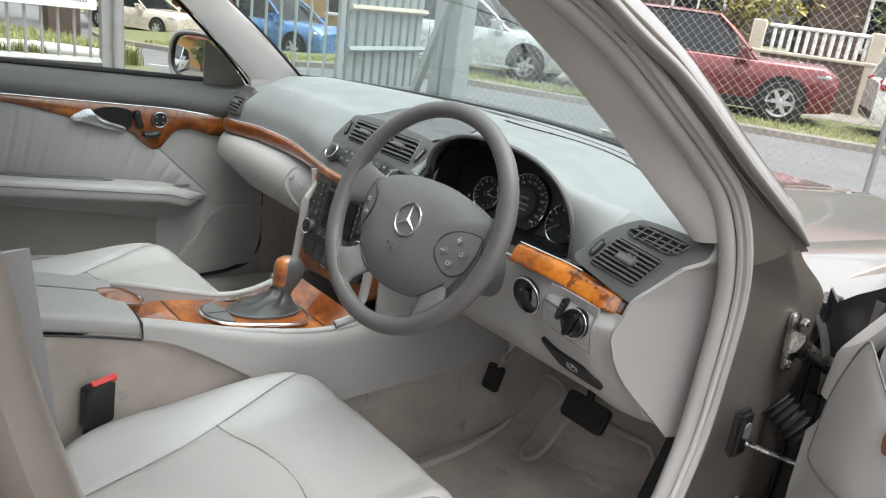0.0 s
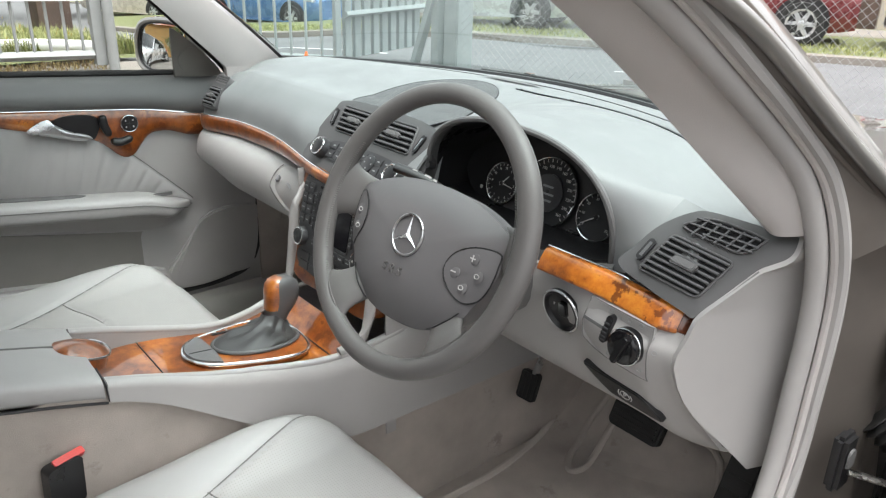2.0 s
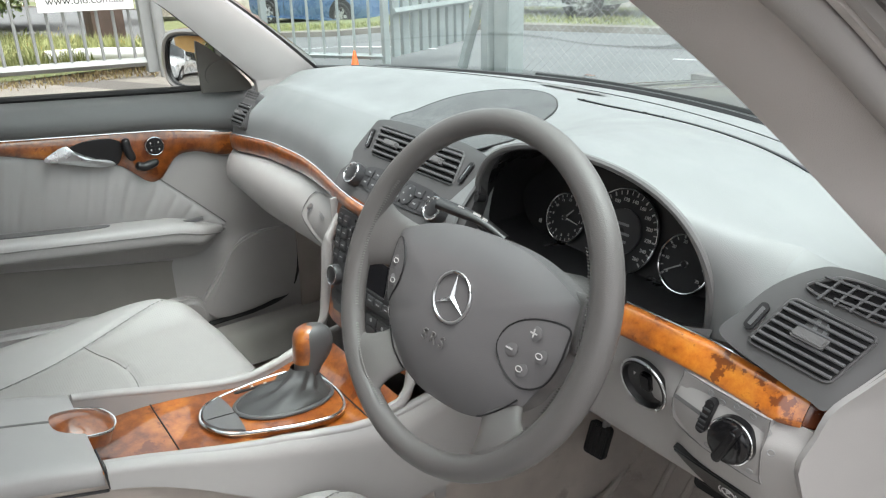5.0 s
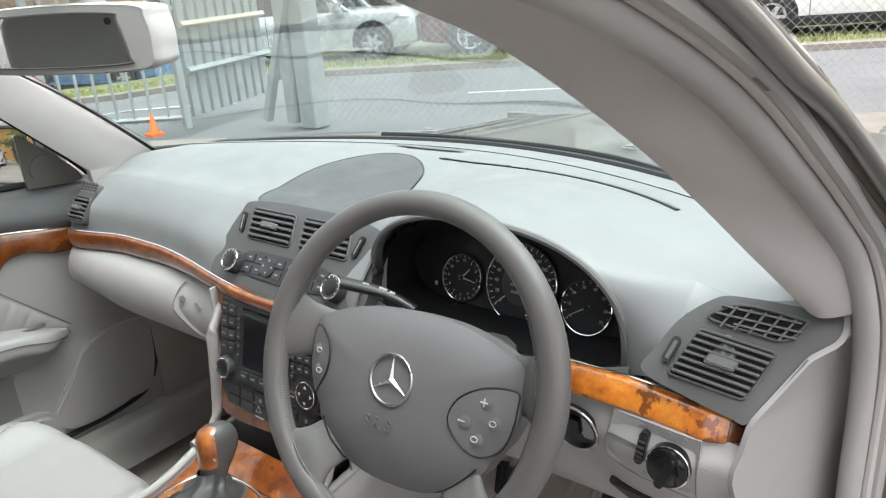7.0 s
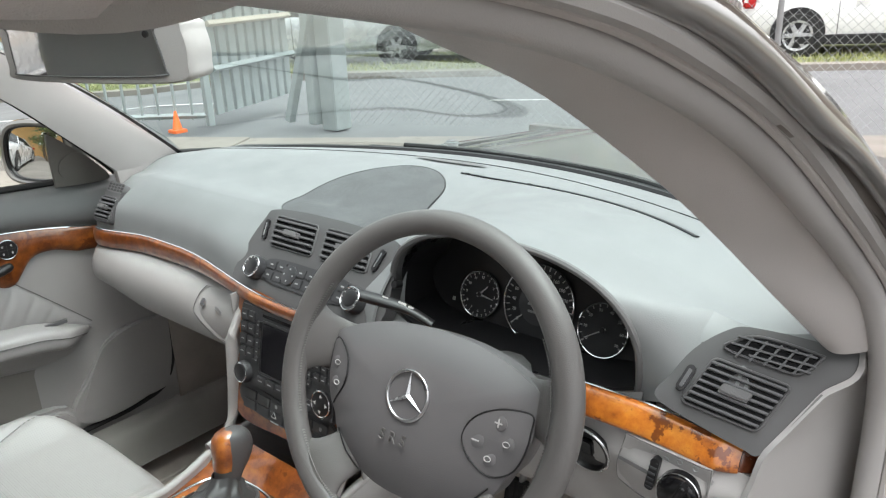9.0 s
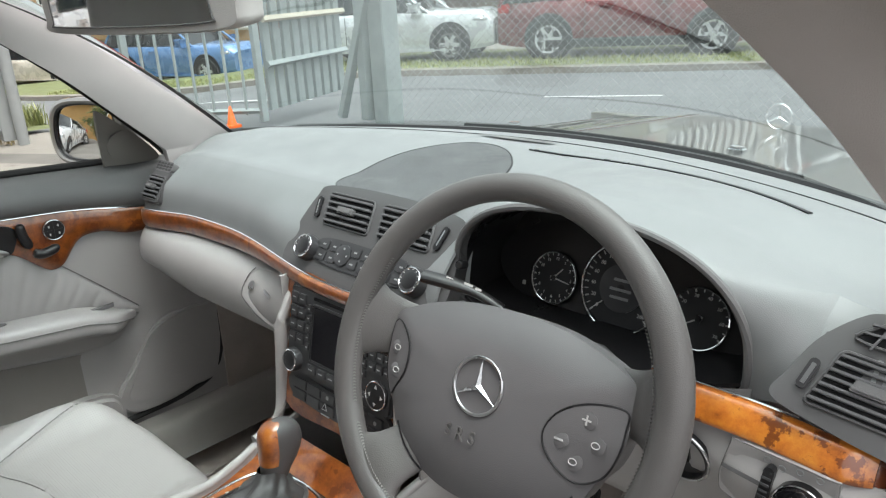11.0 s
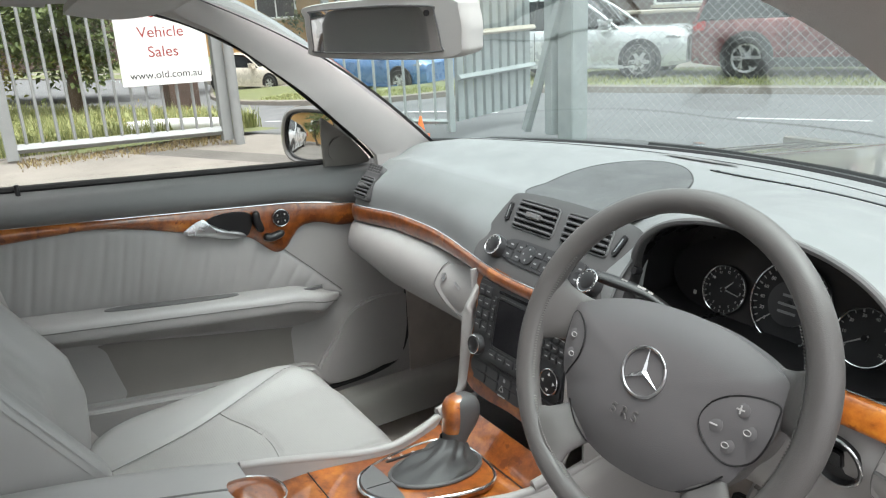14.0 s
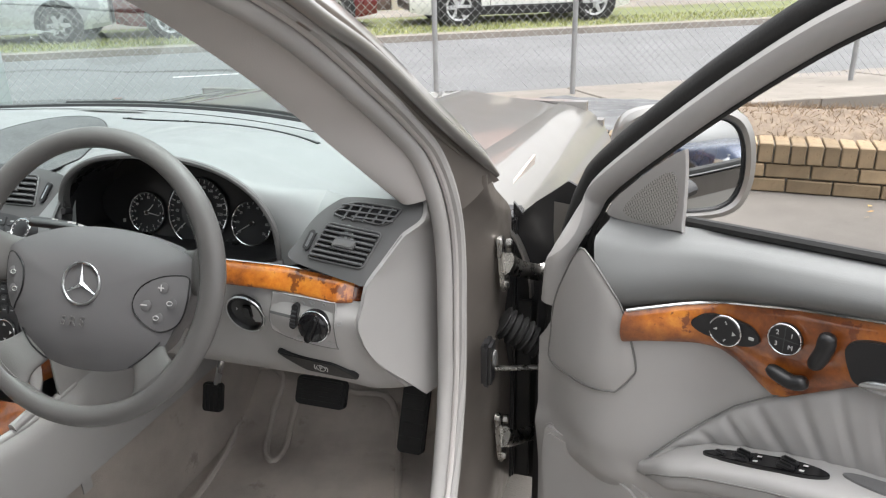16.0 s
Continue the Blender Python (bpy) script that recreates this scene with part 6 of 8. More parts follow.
    part("ledge_seal", tube([P(a, -0.010, sill_z(a) + 0.004) for a in np.linspace(0.32, 1.08, 30)], 0.008, 8), RUBBER, dr, "black window ledge seal")
    if not driver:
        gl = part("window_glass", fl(sheet(lambda a, v: (a, tum(lerp(sill_z(a), min(1.385, 1.035 + 0.80 * (a - 0.19)), v)) - 0.015, lerp(sill_z(a), min(1.385, 1.035 + 0.80 * (a - 0.19)), v)), 0.2, 1.1, 30, 0, 1, 10)), SIDEGLASS, dr, "clear side window")
        gl.visible_shadow = False
    part("lock_pin", fl(lathe(lambda u, v, h: P(1.00 + u, 0.012 + v, sill_z(1.0) + h), [(0.005, -0.01), (0.005, 0.016), (0.004, 0.018)], 12)), BLACK, dr)
    part("rear_frame", tube([P(1.085 + 0.16 * (z - 1.0), tum(z) - 0.01, z) for z in np.linspace(0.985, 1.36, 8)], 0.008, 8), BLACK, dr)
    return dr, P


door_left, PL = car_door(-1, 0, "closed passenger door, pale leather with burl wood trim", False)
door_right, PR = car_door(1, 61, "open driver door, pale leather with burl wood trim", True)


def door_mirror(P, label, yaw, near, up_, tall, lean, bulge):
    """Exterior mirror: painted shell with a glass facing back."""
    m = thing("door_mirror", label, "mirror", "door mirrors")
    sy, cy = math.sin(radians(yaw)), math.cos(radians(yaw))
    c = lambda u, v, h: P(near + sy * u + cy * (h - lean * v), -0.140 - cy * u + sy * (h - lean * v), up_ + v + lean * h)
    out = [p[:2] for p in smoothline([(-0.115, -0.045), (-0.118, 0.03), (-0.095, 0.070), (-0.02, 0.080), (0.075, 0.072), (0.108, 0.035), (0.108, -0.03), (0.07, -0.065), (-0.04, -0.068)], 5, True)]
    out = [(p[0] * 0.88, p[1] * tall) for p in out]
    rows = [[c(p[0] * k, p[1] * k, h) for p in out] for k, h in ((0.3, -0.105), (0.68, -0.097), (0.95, -0.072), (1.09, -0.034), (1.12, -0.010), (1.09, 0.003), (1.0, 0.007), (0.92, 0.004))]
    bm = grid(rows, False, True)
    bmesh.ops.recalc_face_normals(bm, faces=bm.faces)
    part("shell", bm, PAINT, m, "champagne painted shell")
    bm = dome([(p[0] * 0.9, p[1] * 0.9) for p in out], c, bulge, 2, 0.01, 14, -0.001)
    part("mirror_glass", bm, MIRROR, m, "reflecting glass")
    part("bezel", grid([[c(p[0] * k, p[1] * k, h) for p in out] for k, h in ((0.925, 0.0062), (0.915, 0.0066), (0.905, 0.002))], False, True), BLACK, m, "black bezel")
    part("glass_edge", tube([c(p[0] * 0.9, p[1] * 0.905, 0.001) for p in out], 0.0026, 6, True), BLACK, m)
    part("mount", tube([P(0.235, -0.02, 0.990), P(0.245, -0.07, 0.992), P(0.255, -0.12, 0.998)], 0.020, 10, False, 0.7), BLACK, m)
    return m


door_mirror(PL, "champagne exterior mirror on the passenger door", 22, 0.295, 1.030, 0.95, 0.09, 0.0036)
door_mirror(PR, "champagne exterior mirror on the open driver door", 46, 0.236, 1.022, 1.10, 0.11, 0.0004)

# ---- body shell ----
body = thing("car_body", "champagne metallic sedan body round the cabin", "car", "", "structure")
RIDGE = smoothline([(0.735, 0.070, 1.010), (0.706, -0.03, 1.098), (0.680, -0.12, 1.178), (0.664, -0.20, 1.239), (0.634, -0.30, 1.311), (0.612, -0.37, 1.347), (0.585, -0.46, 1.384), (0.555, -0.65, 1.410)], 6)
SCREEN_EDGE = smoothline([(0.738, 0.235, 1.020), (0.715, 0.10, 1.120), (0.685, -0.04, 1.225), (0.640, -0.20, 1.335), (0.590, -0.33, 1.390), (0.56, -0.50, 1.41)], 8)
SEAL = smoothline([(0.700, -0.65, 1.405), (0.710, -0.45, 1.372), (0.718, -0.33, 1.335), (0.729, -0.205, 1.278), (0.745, -0.087, 1.20), (0.757, 0.007, 1.133), (0.770, 0.060, 1.080), (0.782, 0.092, 1.008), (0.785, 0.113, 0.92), (0.785, 0.113, 0.80), (0.786, 0.098, 0.67), (0.787, 0.045, 0.52), (0.788, -0.03, 0.43), (0.79, -0.16, 0.385), (0.79, -0.6, 0.375), (0.79, -0.85, 0.40)], 8)
OUTER = smoothline([(0.713, -0.60, 1.415), (0.745, -0.36, 1.368), (0.767, -0.19, 1.287), (0.779, -0.09, 1.235), (0.805, 0.045, 1.138), (0.836, 0.155, 1.055), (0.850, 0.205, 1.012)], 8)


def along(line, t):
    """The point a share t along a line."""
    k = t * (len(line) - 1)
    i = min(len(line) - 2, int(k))
    return lerp(line[i], line[i + 1], k - i)


def mirrored(bm, s):
    if s < 0:
        for v in bm.verts:
            v.co.x = -v.co.x
        bmesh.ops.reverse_faces(bm, faces=bm.faces)
    return bm


def pillar_cover(t, q):
    """Inner pillar trim: rounded band from the screen edge over the ridge to the door seal."""
    a, b = along(SCREEN_EDGE, t), along(RIDGE, t)
    if q < 0.65:
        k = q / 0.65
        return lerp(a, b, k) + Vector((-0.004, -0.003, -0.004)) * math.sin(math.pi * k)
    k = (q - 0.65) / 0.35
    return lerp(b, along(SEAL, 0.46 - 0.44 * t), k) + Vector((-0.006, -0.010, -0.004)) * math.sin(math.pi * k)


for s in (-1, 1):
    part("pillar_cover", mirrored(surf(pillar_cover, 0, 1, 40, 0, 1, 20), s), PILLAR, body, "pale windscreen pillar cover")
    if s < 0:
        part("pillar_foot", mirrored(surf(lambda q, v: Vector(pillar_cover(0, q)) + Vector((0.006, 0.008, -0.055)) * v, 0, 1, 20, 0, 1, 4), s), PILLAR, body)
    part("outer_pillar", mirrored(surf(lambda t, q: lerp(along(SCREEN_EDGE, t), along(OUTER[::-1], 0.10 + 0.88 * t), q) + Vector((0.02, 0.02, 0.03)) * math.sin(math.pi * q), 0, 1, 30, 0, 1, 6), s), PAINT, body, "champagne outer pillar")
part("door_seal", tube(SEAL, 0.0125, 12), BEIGE, body, "pale grey ribbed door seal")
part("seal_groove", tube([p + Vector((0.016, 0.010, 0.004)) for p in SEAL], 0.006, 8), PILLAR, body)
part("seal_lip", tube([p + Vector((0.024, 0.014, 0.006)) for p in SEAL], 0.0075, 8), BEIGE, body)


def jamb_band(u, v):
    """The painted door frame between the seal and the outer edge of the pillar, in two steps."""
    b = along(SEAL[4:60], u) + Vector((0.026, 0.016, 0.006))
    a = along(OUTER, 0.08 + 0.92 * u)
    p = lerp(b, a, v)
    step = 0.012 * bump((v - 0.35) / 0.10) - 0.010 * bump((v - 0.70) / 0.08)
    return p + Vector((0.30, 0.70, 0.55)) * (0.012 * math.sin(math.pi * v) + step * math.sin(math.pi * v))


part("pillar_frame", surf(jamb_band, 0, 1, 56, 0, 1, 30), SHADEDPAINT, body, "champagne painted door frame")
part("pillar_edge", tube([p + Vector((0.002, 0.004, 0.0)) for p in OUTER[:-3]], lambda t: 0.009 - 0.005 * bump((t - 0.85) / 0.15), 10), PAINT, body, "bright outer pillar edge")
part("gutter_line", tube([p + Vector((-0.014, -0.006, -0.004)) for p in OUTER[:-6]], 0.004, 8), SHADEDPAINT, body)


# hinge pillar below the screen
def jamb(u, v):
    z = lerp(1.03, 0.33, u)
    y0 = 0.135 - 0.12 * bump((0.52 - z) / 0.16)
    y1 = 0.345 - 0.15 * bump((z - 0.90) / 0.13)
    return lerp(0.800, 0.838, bump(v * 1.6)) - 0.012 * bump((v - 0.55) / 0.2) * (1 - bump(abs(z - 0.69) / 0.13)), lerp(y0, y1, v), z


part("hinge_pillar", surf(jamb, 0, 1, 60, 0, 1, 30), SHADEDPAINT, body, "champagne painted hinge pillar")
# two solid black blocks stand in for the shade inside the door gap
part("dark_gap", block((0.80, 0.345, 0.33), (0.846, 0.42, 0.90), 0.004), BLACK, body, "black filler for the dark door gap")
part("gap_foam", block((0.843, 0.350, 0.33), (0.886, 0.43, 0.745), 0.01), RUBBER, body)
part("gap_boot", plate([(0.838, 0.33), (0.838, 0.925), (0.854, 0.905), (0.880, 0.929), (0.905, 0.947), (0.935, 0.970), (0.955, 0.960), (0.955, 0.33)], lambda u, v, h: (u, 0.364 + h, v), -0.004, 0.004), BLACK, body, "black rubber boot in the door gap")
part("sill", tube(smoothline([(0.80, 0.20, 0.345), (0.805, -0.1, 0.335), (0.805, -0.9, 0.34), (0.805, -1.6, 0.34)], 6), 0.05, 12, False, 0.8), SHADEDPAINT, body, "painted door sill")
for z, hy in ((0.852, 0.250), (0.510, 0.236)):
    hg = part("hinge", plate([p[:2] for p in smoothline([(-0.016, -0.045), (0.010, -0.040), (0.018, 0.0), (0.012, 0.042), (-0.012, 0.046), (-0.018, 0.0)], 5, True)], frame_at((0.842, hy, z), (0, 1, 0), (-0.1, 0.25, 1)), 0, 0.008, 0.002), STEEL, body, "bolted steel door hinge")
    for dz in (-0.034, 0.034):
        part("bolt", lathe(frame_at((0.850, hy + 0.25 * dz, z + dz), (0, 1, 0), (0, 0.25, 1)), [(0.0085, 0), (0.0085, 0.006), (0.006, 0.009)], 6), STEEL, hg, "", 20)
    part("hinge_arm", tube(smoothline([(0.852, hy, z), (0.868, hy + 0.03, z - 0.02), (0.890, 0.318, z - 0.040), (0.925, 0.332, z - 0.040)], 6), lambda t: 0.014 - 0.004 * math.sin(math.pi * t), 10, False, 1.5), STEEL, hg)
ck = part("door_check", block((0.832, 0.147, 0.665), (0.850, 0.187, 0.748), 0.006), BLACK, body, "black door check block")
part("check_notch", plate(rounded(0.02, 0.028, 0.008), frame_at((0.851, 0.167, 0.715), (0, 1, 0), (0, 0, 1)), 0, 0.003, 0.001), MIDGREY, ck)
part("check_strap", tube([(0.848, 0.175, 0.690), (0.89, 0.215, 0.675), (0.945, 0.262, 0.660)], 0.008, 8, False, 0.5), STEEL, ck)
part("cable_bellows", tube(smoothline([(0.842, 0.262, 0.735), (0.872, 0.268, 0.715), (0.905, 0.275, 0.695), (0.935, 0.280, 0.690)], 20), lambda t: 0.026 + 0.005 * math.sin(60 * t), 14), RUBBER, body, "ribbed black cable bellows")


# windscreen, roof and cowl
def screen_pt(u, v):
    x = lerp(-1, 1, u)
    b = Vector((0.738 * x, 0.56 - 0.325 * abs(x) ** 2.2, 1.018))
    t = Vector((0.575 * x, -0.37 - 0.05 * abs(x) ** 2, 1.425 - 0.012 * x * x))
    p = lerp(b, t, v)
    return p + Vector((0, 0.02, 0.035)) * math.sin(math.pi * v)


ws = part("windscreen", surf(screen_pt, 0, 1, 40, 0, 1, 20), WINDSCREEN, body, "clear tinted windscreen")
ws.visible_shadow = False
part("screen_seal", tube([Vector(screen_pt(u, 0.0)) + Vector((0, -0.006, 0.002)) for u in np.linspace(0, 1, 50)], 0.009, 8), RUBBER, body, "black windscreen seal")
for s in (0.0, 1.0):
    part("screen_band", surf(lambda v, k, s=s: Vector(screen_pt(lerp(s, 0.5, 0.012 * k), v)) + Vector((0, -0.004, -0.003)), 0.0, 1, 24, 0, 1, 2), BLACK, body)
part("headlining", surf(lambda u, v: (lerp(-0.60, 0.60, u), lerp(-0.40, -2.0, v), 1.410 + 0.015 * math.sin(math.pi * u) + 0.02 * math.sin(math.pi * v) - 0.035 * (2 * u - 1) ** 2), 0, 1, 20, 0, 1, 20, 0.012), HEADLINER, body, "pale fabric headlining")
part("roof_panel", surf(lambda u, v: (lerp(-0.66, 0.66, u), lerp(-0.38, -2.1, v), 1.465 - 0.05 * (2 * u - 1) ** 4 + 0.01 * math.sin(math.pi * v)), 0, 1, 20, 0, 1, 20), PAINT, body, "champagne roof")
for s in (-1, 1):
    part("roof_rail", tube(smoothline([(s * 0.655, -0.60, 1.405), (s * 0.66, -0.9, 1.420), (s * 0.65, -1.5, 1.41), (s * 0.62, -2.0, 1.36)], 6), 0.045, 12, False, 0.6), PILLAR, body, "pale roof rail")
    part("kick_panel", surf(lambda u, v, s=s: (s * (0.795 - 0.02 * math.sin(math.pi * v)), lerp(0.15, 0.78, u), lerp(0.25, 0.90, v)), 0, 1, 10, 0, 1, 8, 0.006), CARPET, body, "carpeted footwell side")
    # low sill: pale trim with its shade put into the colour
    part("sill_trim", surf(lambda u, v, s=s: (s * lerp(0.70, 0.80, v), lerp(0.35, -1.4, u), 0.30 + 0.075 * bump(v * 2.2)), 0, 1, 20, 0, 1, 8, 0.006), SHADEDTRIM, body, "grey beige sill trim")
    vis = part("sun_visor", surf(lambda u, v, s=s: (s * lerp(0.07, 0.50, u), lerp(-0.42, -0.59, v), 1.402 - 0.012 * math.sin(math.pi * v) - 0.03 * (lerp(0.07, 0.50, u) / 0.55) ** 2), 0, 1, 16, 0, 1, 8, 0.014), HEADLINER, body, "folded pale sun visor")
    # centre pillars, rear quarters
    bp = smoothline([(0.80, -0.72, 0.35), (0.795, -0.745, 0.80), (0.785, -0.785, 1.0), (0.74, -0.825, 1.2), (0.62, -0.93, 1.40)], 6)
    part("centre_pillar", tube([(s * p[0], p[1] - (0.062 if s > 0 else 0.070), p[2]) for p in bp], lambda t, s=s: (0.062 if s > 0 else 0.096) - 0.015 * t, 14, False, 0.55, (0, 1, 0)), SHADEDPAINT if s > 0 else PILLAR, body, "centre pillar")
    part("rear_door", surf(lambda u, v, s=s: (s * (0.80 + 0.03 * math.sin(math.pi * v)), lerp(-0.90, -1.75, u), lerp(0.33, 1.03, v)), 0, 1, 10, 0, 1, 10, 0.05), BEIGE, body, "rear door")
    part("rear_quarter", surf(lambda u, v, s=s: (s * lerp(0.80, 0.60, v), lerp(-1.72, -2.3 + 0.3 * v, u), lerp(0.95, 1.42, v)), 0, 1, 6, 0, 1, 6, 0.04), PILLAR, body)
belt = thing("seat_belt", "grey seat belt on the centre pillar with yellow tag", "seat belt")
part("strap", tube([(0.745, -0.835, 1.10), (0.752, -0.815, 0.85), (0.75, -0.80, 0.55)], 0.022, 8, False, 0.12, (1, 0, 0)), MIDGREY, belt, "woven grey strap")
part("tag", plate(rounded(0.012, 0.045, 0.003), frame_at((0.80, -0.815, 0.965), (0.3, -1, 0), (0, 0, 1)), 0.03, 0.034), YELLOW, belt, "yellow tag")
belt2 = thing("seat_belt", "grey seat belt beside the passenger seat", "seat belt")
part("strap", tube(smoothline([(-0.735, -0.83, 1.12), (-0.748, -0.80, 0.90), (-0.745, -0.74, 0.62), (-0.722, -0.66, 0.46)], 6), 0.022, 8, False, 0.12, (1, 0, 0)), PILLAR, belt2, "woven grey strap")
part("rear_shelf", block((-0.66, -2.4, 0.98), (0.66, -2.05, 1.02), 0.01), PILLAR, body)
part("rear_window", surf(lambda u, v: (lerp(-0.58, 0.58, u), lerp(-2.52, -2.05, v), lerp(1.0, 1.41, v)), 0, 1, 6, 0, 1, 6), SIDEGLASS, body)
part("bulkhead", block((-0.72, 0.74, 0.25), (0.72, 0.78, 0.90), 0.005), BLACK, body)
part("tail", block((-0.80, -3.4, 0.35), (0.80, -2.4, 0.98), 0.08, 3), PAINT, body)


# bonnet and wings
def bonnet(u, v):
    x, y = lerp(-0.70, 0.70, u), lerp(0.635 - 0.26 * (2 * u - 1) ** 2, 1.75, v)
    return x, y, 0.965 - 0.115 * v ** 0.85 - 0.035 * (2 * u - 1) ** 4 - 0.012 * (1 - bump(v * 8)) + 0.012 * math.exp(-((abs(x) - 0.35) / 0.08) ** 2)


part("bonnet", surf(bonnet, 0, 1, 40, 0, 1, 30, 0.004), PAINT, body, "champagne metallic bonnet")
part("cowl", surf(lambda u, v: (lerp(-0.68, 0.68, u), lerp(0.545 - 0.40 * abs(2 * u - 1) ** 2.2, 0.70 - 0.22 * (2 * u - 1) ** 2, v), lerp(1.008, 0.972, v)), 0, 1, 30, 0, 1, 8, 0.004), RUBBER, body, "black scuttle panel")


def wing(u, v):
    y = lerp(0.335, 1.80, u)
    a = lerp(0, math.pi / 2, v)
    return 0.68 + 0.195 * math.sin(a) ** 0.9, y, 0.950 - 0.135 * max(0, (y - 0.36) / 1.44) ** 0.9 - 0.20 * (1 - math.cos(a))


for s in (1, -1):
    part("wing", surf(lambda u, v, s=s: (s * wing(u, v)[0], *wing(u, v)[1:]), 0, 1, 30, 0, 1, 14, 0.004 * s), PAINT, body, "champagne metallic front wing")
    gap = []
    for y in np.linspace(0.42, 1.70, 30):
        x = 0.715 + 0.11 * max(0.0, y - 0.55) ** 1.1
        sa = min(1.0, ((x - 0.68) / 0.195) ** (1 / 0.9))
        gap.append((s * x, y, wing((y - 0.335) / 1.465, 0)[2] - 0.20 * (1 - math.sqrt(1 - sa * sa)) + 0.001))
    part("bonnet_gap", tube(gap, 0.0028, 6), BLACK, body, "dark joint between bonnet and wing")
    part("wing_side", surf(lambda u, v, s=s: (s * (0.875 + 0.005 * v), lerp(0.37, 1.80, u), lerp(0.750 - 0.135 * u ** 0.9, 0.32, v)), 0, 1, 12, 0, 1, 6), PAINT, body)
for x in (-0.36, 0.20):
    nz = part("washer_nozzle", block((x - 0.018, 0.775, 0.972), (x + 0.018, 0.80, 0.988), 0.005), CHROME, body, "small chrome washer nozzle")
wip = thing("windscreen_wiper", "black wiper arm resting on the scuttle", "wiper")
part("arm", tube(smoothline([(0.50, 0.50, 0.992), (0.25, 0.60, 1.008), (-0.1, 0.63, 1.012), (-0.35, 0.60, 1.010)], 6), 0.007, 8), RUBBER, wip)
part("blade", tube(smoothline([(0.40, 0.57, 0.998), (0.0, 0.64, 1.006), (-0.45, 0.58, 1.0)], 6), 0.006, 8), BLACK, wip)
orn = part("bonnet_emblem", tube([(0.035 * math.cos(t), 1.52, 0.915 + 0.035 * math.sin(t)) for t in np.linspace(0, 2 * math.pi, 32)[:-1]], 0.003, 6, True), CHROME, body, "upright chrome ring on the bonnet")
for k in range(3):
    a = radians(90 + 120 * k)
    part("emblem_arm", tube([(0, 1.52, 0.915), (0.034 * math.cos(a), 1.52, 0.915 + 0.034 * math.sin(a))], lambda t: 0.004 * (1 - 0.8 * t), 5), CHROME, orn)

part("emblem_stem", tube([(0, 1.52, 0.840), (0, 1.52, 0.882)], 0.006, 8), CHROME, orn)
# outer body ends and wheels
part("front_bumper", block((-0.86, 1.72, 0.24), (0.86, 1.98, 0.70), 0.10, 3), PAINT, body, "champagne front bumper")
part("nose_panel", block((-0.84, 1.70, 0.60), (0.84, 1.86, 0.83), 0.06, 3), PAINT, body)
part("radiator_grille", block((-0.30, 1.84, 0.60), (0.30, 1.90, 0.80), 0.03, 3), CHROME, body, "chrome radiator grille")
for s in (-1, 1):
    for x in (0.46, 0.66):
        part("headlamp", lathe(frame_at((s * x, 1.86, 0.70), (s, 0, 0) if s < 0 else (-1, 0, 0), (0, 0, 1)), [(0.085, -0.05), (0.085, 0.01), (0.06, 0.03), (0.01, 0.035)], 24), CHROME, body, "round headlamp")
    part("rear_side", block((s * 0.80 - 0.05, -3.38, 0.32), (s * 0.80 + 0.05, -1.74, 0.97), 0.04, 2), PAINT, body, "champagne rear quarter panel")
    part("tail_lamp", block((s * 0.70 - 0.12, -3.42, 0.66), (s * 0.70 + 0.12, -3.36, 0.86), 0.02, 2), RED, body, "red tail lamp")
    for y in (1.12, -1.95):
        to = frame_at((s * 0.70, y, 0.315), (0, s, 0), (0, 0, 1))
        wl = part("wheel", lathe(to, [(0.20, 0.0), (0.31, 0.0), (0.316, 0.03), (0.316, 0.16), (0.30, 0.185), (0.22, 0.19), (0.21, 0.16)], 40), RUBBER, body, "road wheel with black tyre")
        part("rim", lathe(to, [(0.215, 0.14), (0.215, 0.188), (0.19, 0.18), (0.17, 0.15), (0.03, 0.165)], 32), SATIN, wl, "silver alloy rim")
part("rear_bumper", block((-0.86, -3.50, 0.26), (0.86, -3.30, 0.62), 0.08, 3), PAINT, body, "champagne rear bumper")

# inside mirror
mir = thing("rear_view_mirror", "pale grey rear view mirror on the windscreen", "mirror")
MV = frame_at((-0.022, -0.268, 1.320), (0.952, 0.306, 0), (0, -0.03, 1))
mo_ = [p[:2] for p in smoothline([(-0.135, 0.036), (0, 0.041), (0.120, 0.036), (0.136, 0.022), (0.138, -0.012), (0.122, -0.034), (0, -0.038), (-0.130, -0.034), (-0.140, -0.018), (-0.141, 0.018)], 5, True)]
mo_ = [(p[0] * 1.06, p[1]) for p in mo_]
gl_ = [p[:2] for p in smoothline([(-0.130, 0.022), (-0.124, 0.0285), (0, 0.031), (0.092, 0.028), (0.100, 0.020), (0.108, -0.018), (0.102, -0.0265), (0, -0.029), (-0.122, -0.027), (-0.130, -0.020)], 5, True)]
bm = grid([[MV(p[0] * k + 0.006 * (h < -0.01), p[1] * k, h) for p in mo_] for k, h in ((0.45, -0.050), (0.80, -0.044), (0.955, -0.028), (1.0, -0.006), (0.992, 0.004), (0.965, 0.0085))], False, True)
bmesh.ops.recalc_face_normals(bm, faces=bm.faces)
part("housing", bm, HEADLINER, mir, "pale mirror housing")
part("bezel", plate([(p[0] * 0.968, p[1] * 0.968) for p in mo_], MV, 0.0, 0.0085, 0.001), HEADLINER, mir, "pale bezel round the glass")
part("mirror_glass", plate(gl_, MV, 0.0080, 0.0095), MIRROR, mir, "reflecting glass")
part("glass_edge", tube([MV(p[0], p[1], 0.0092) for p in gl_], 0.0012, 6, True), MIDGREY, mir)
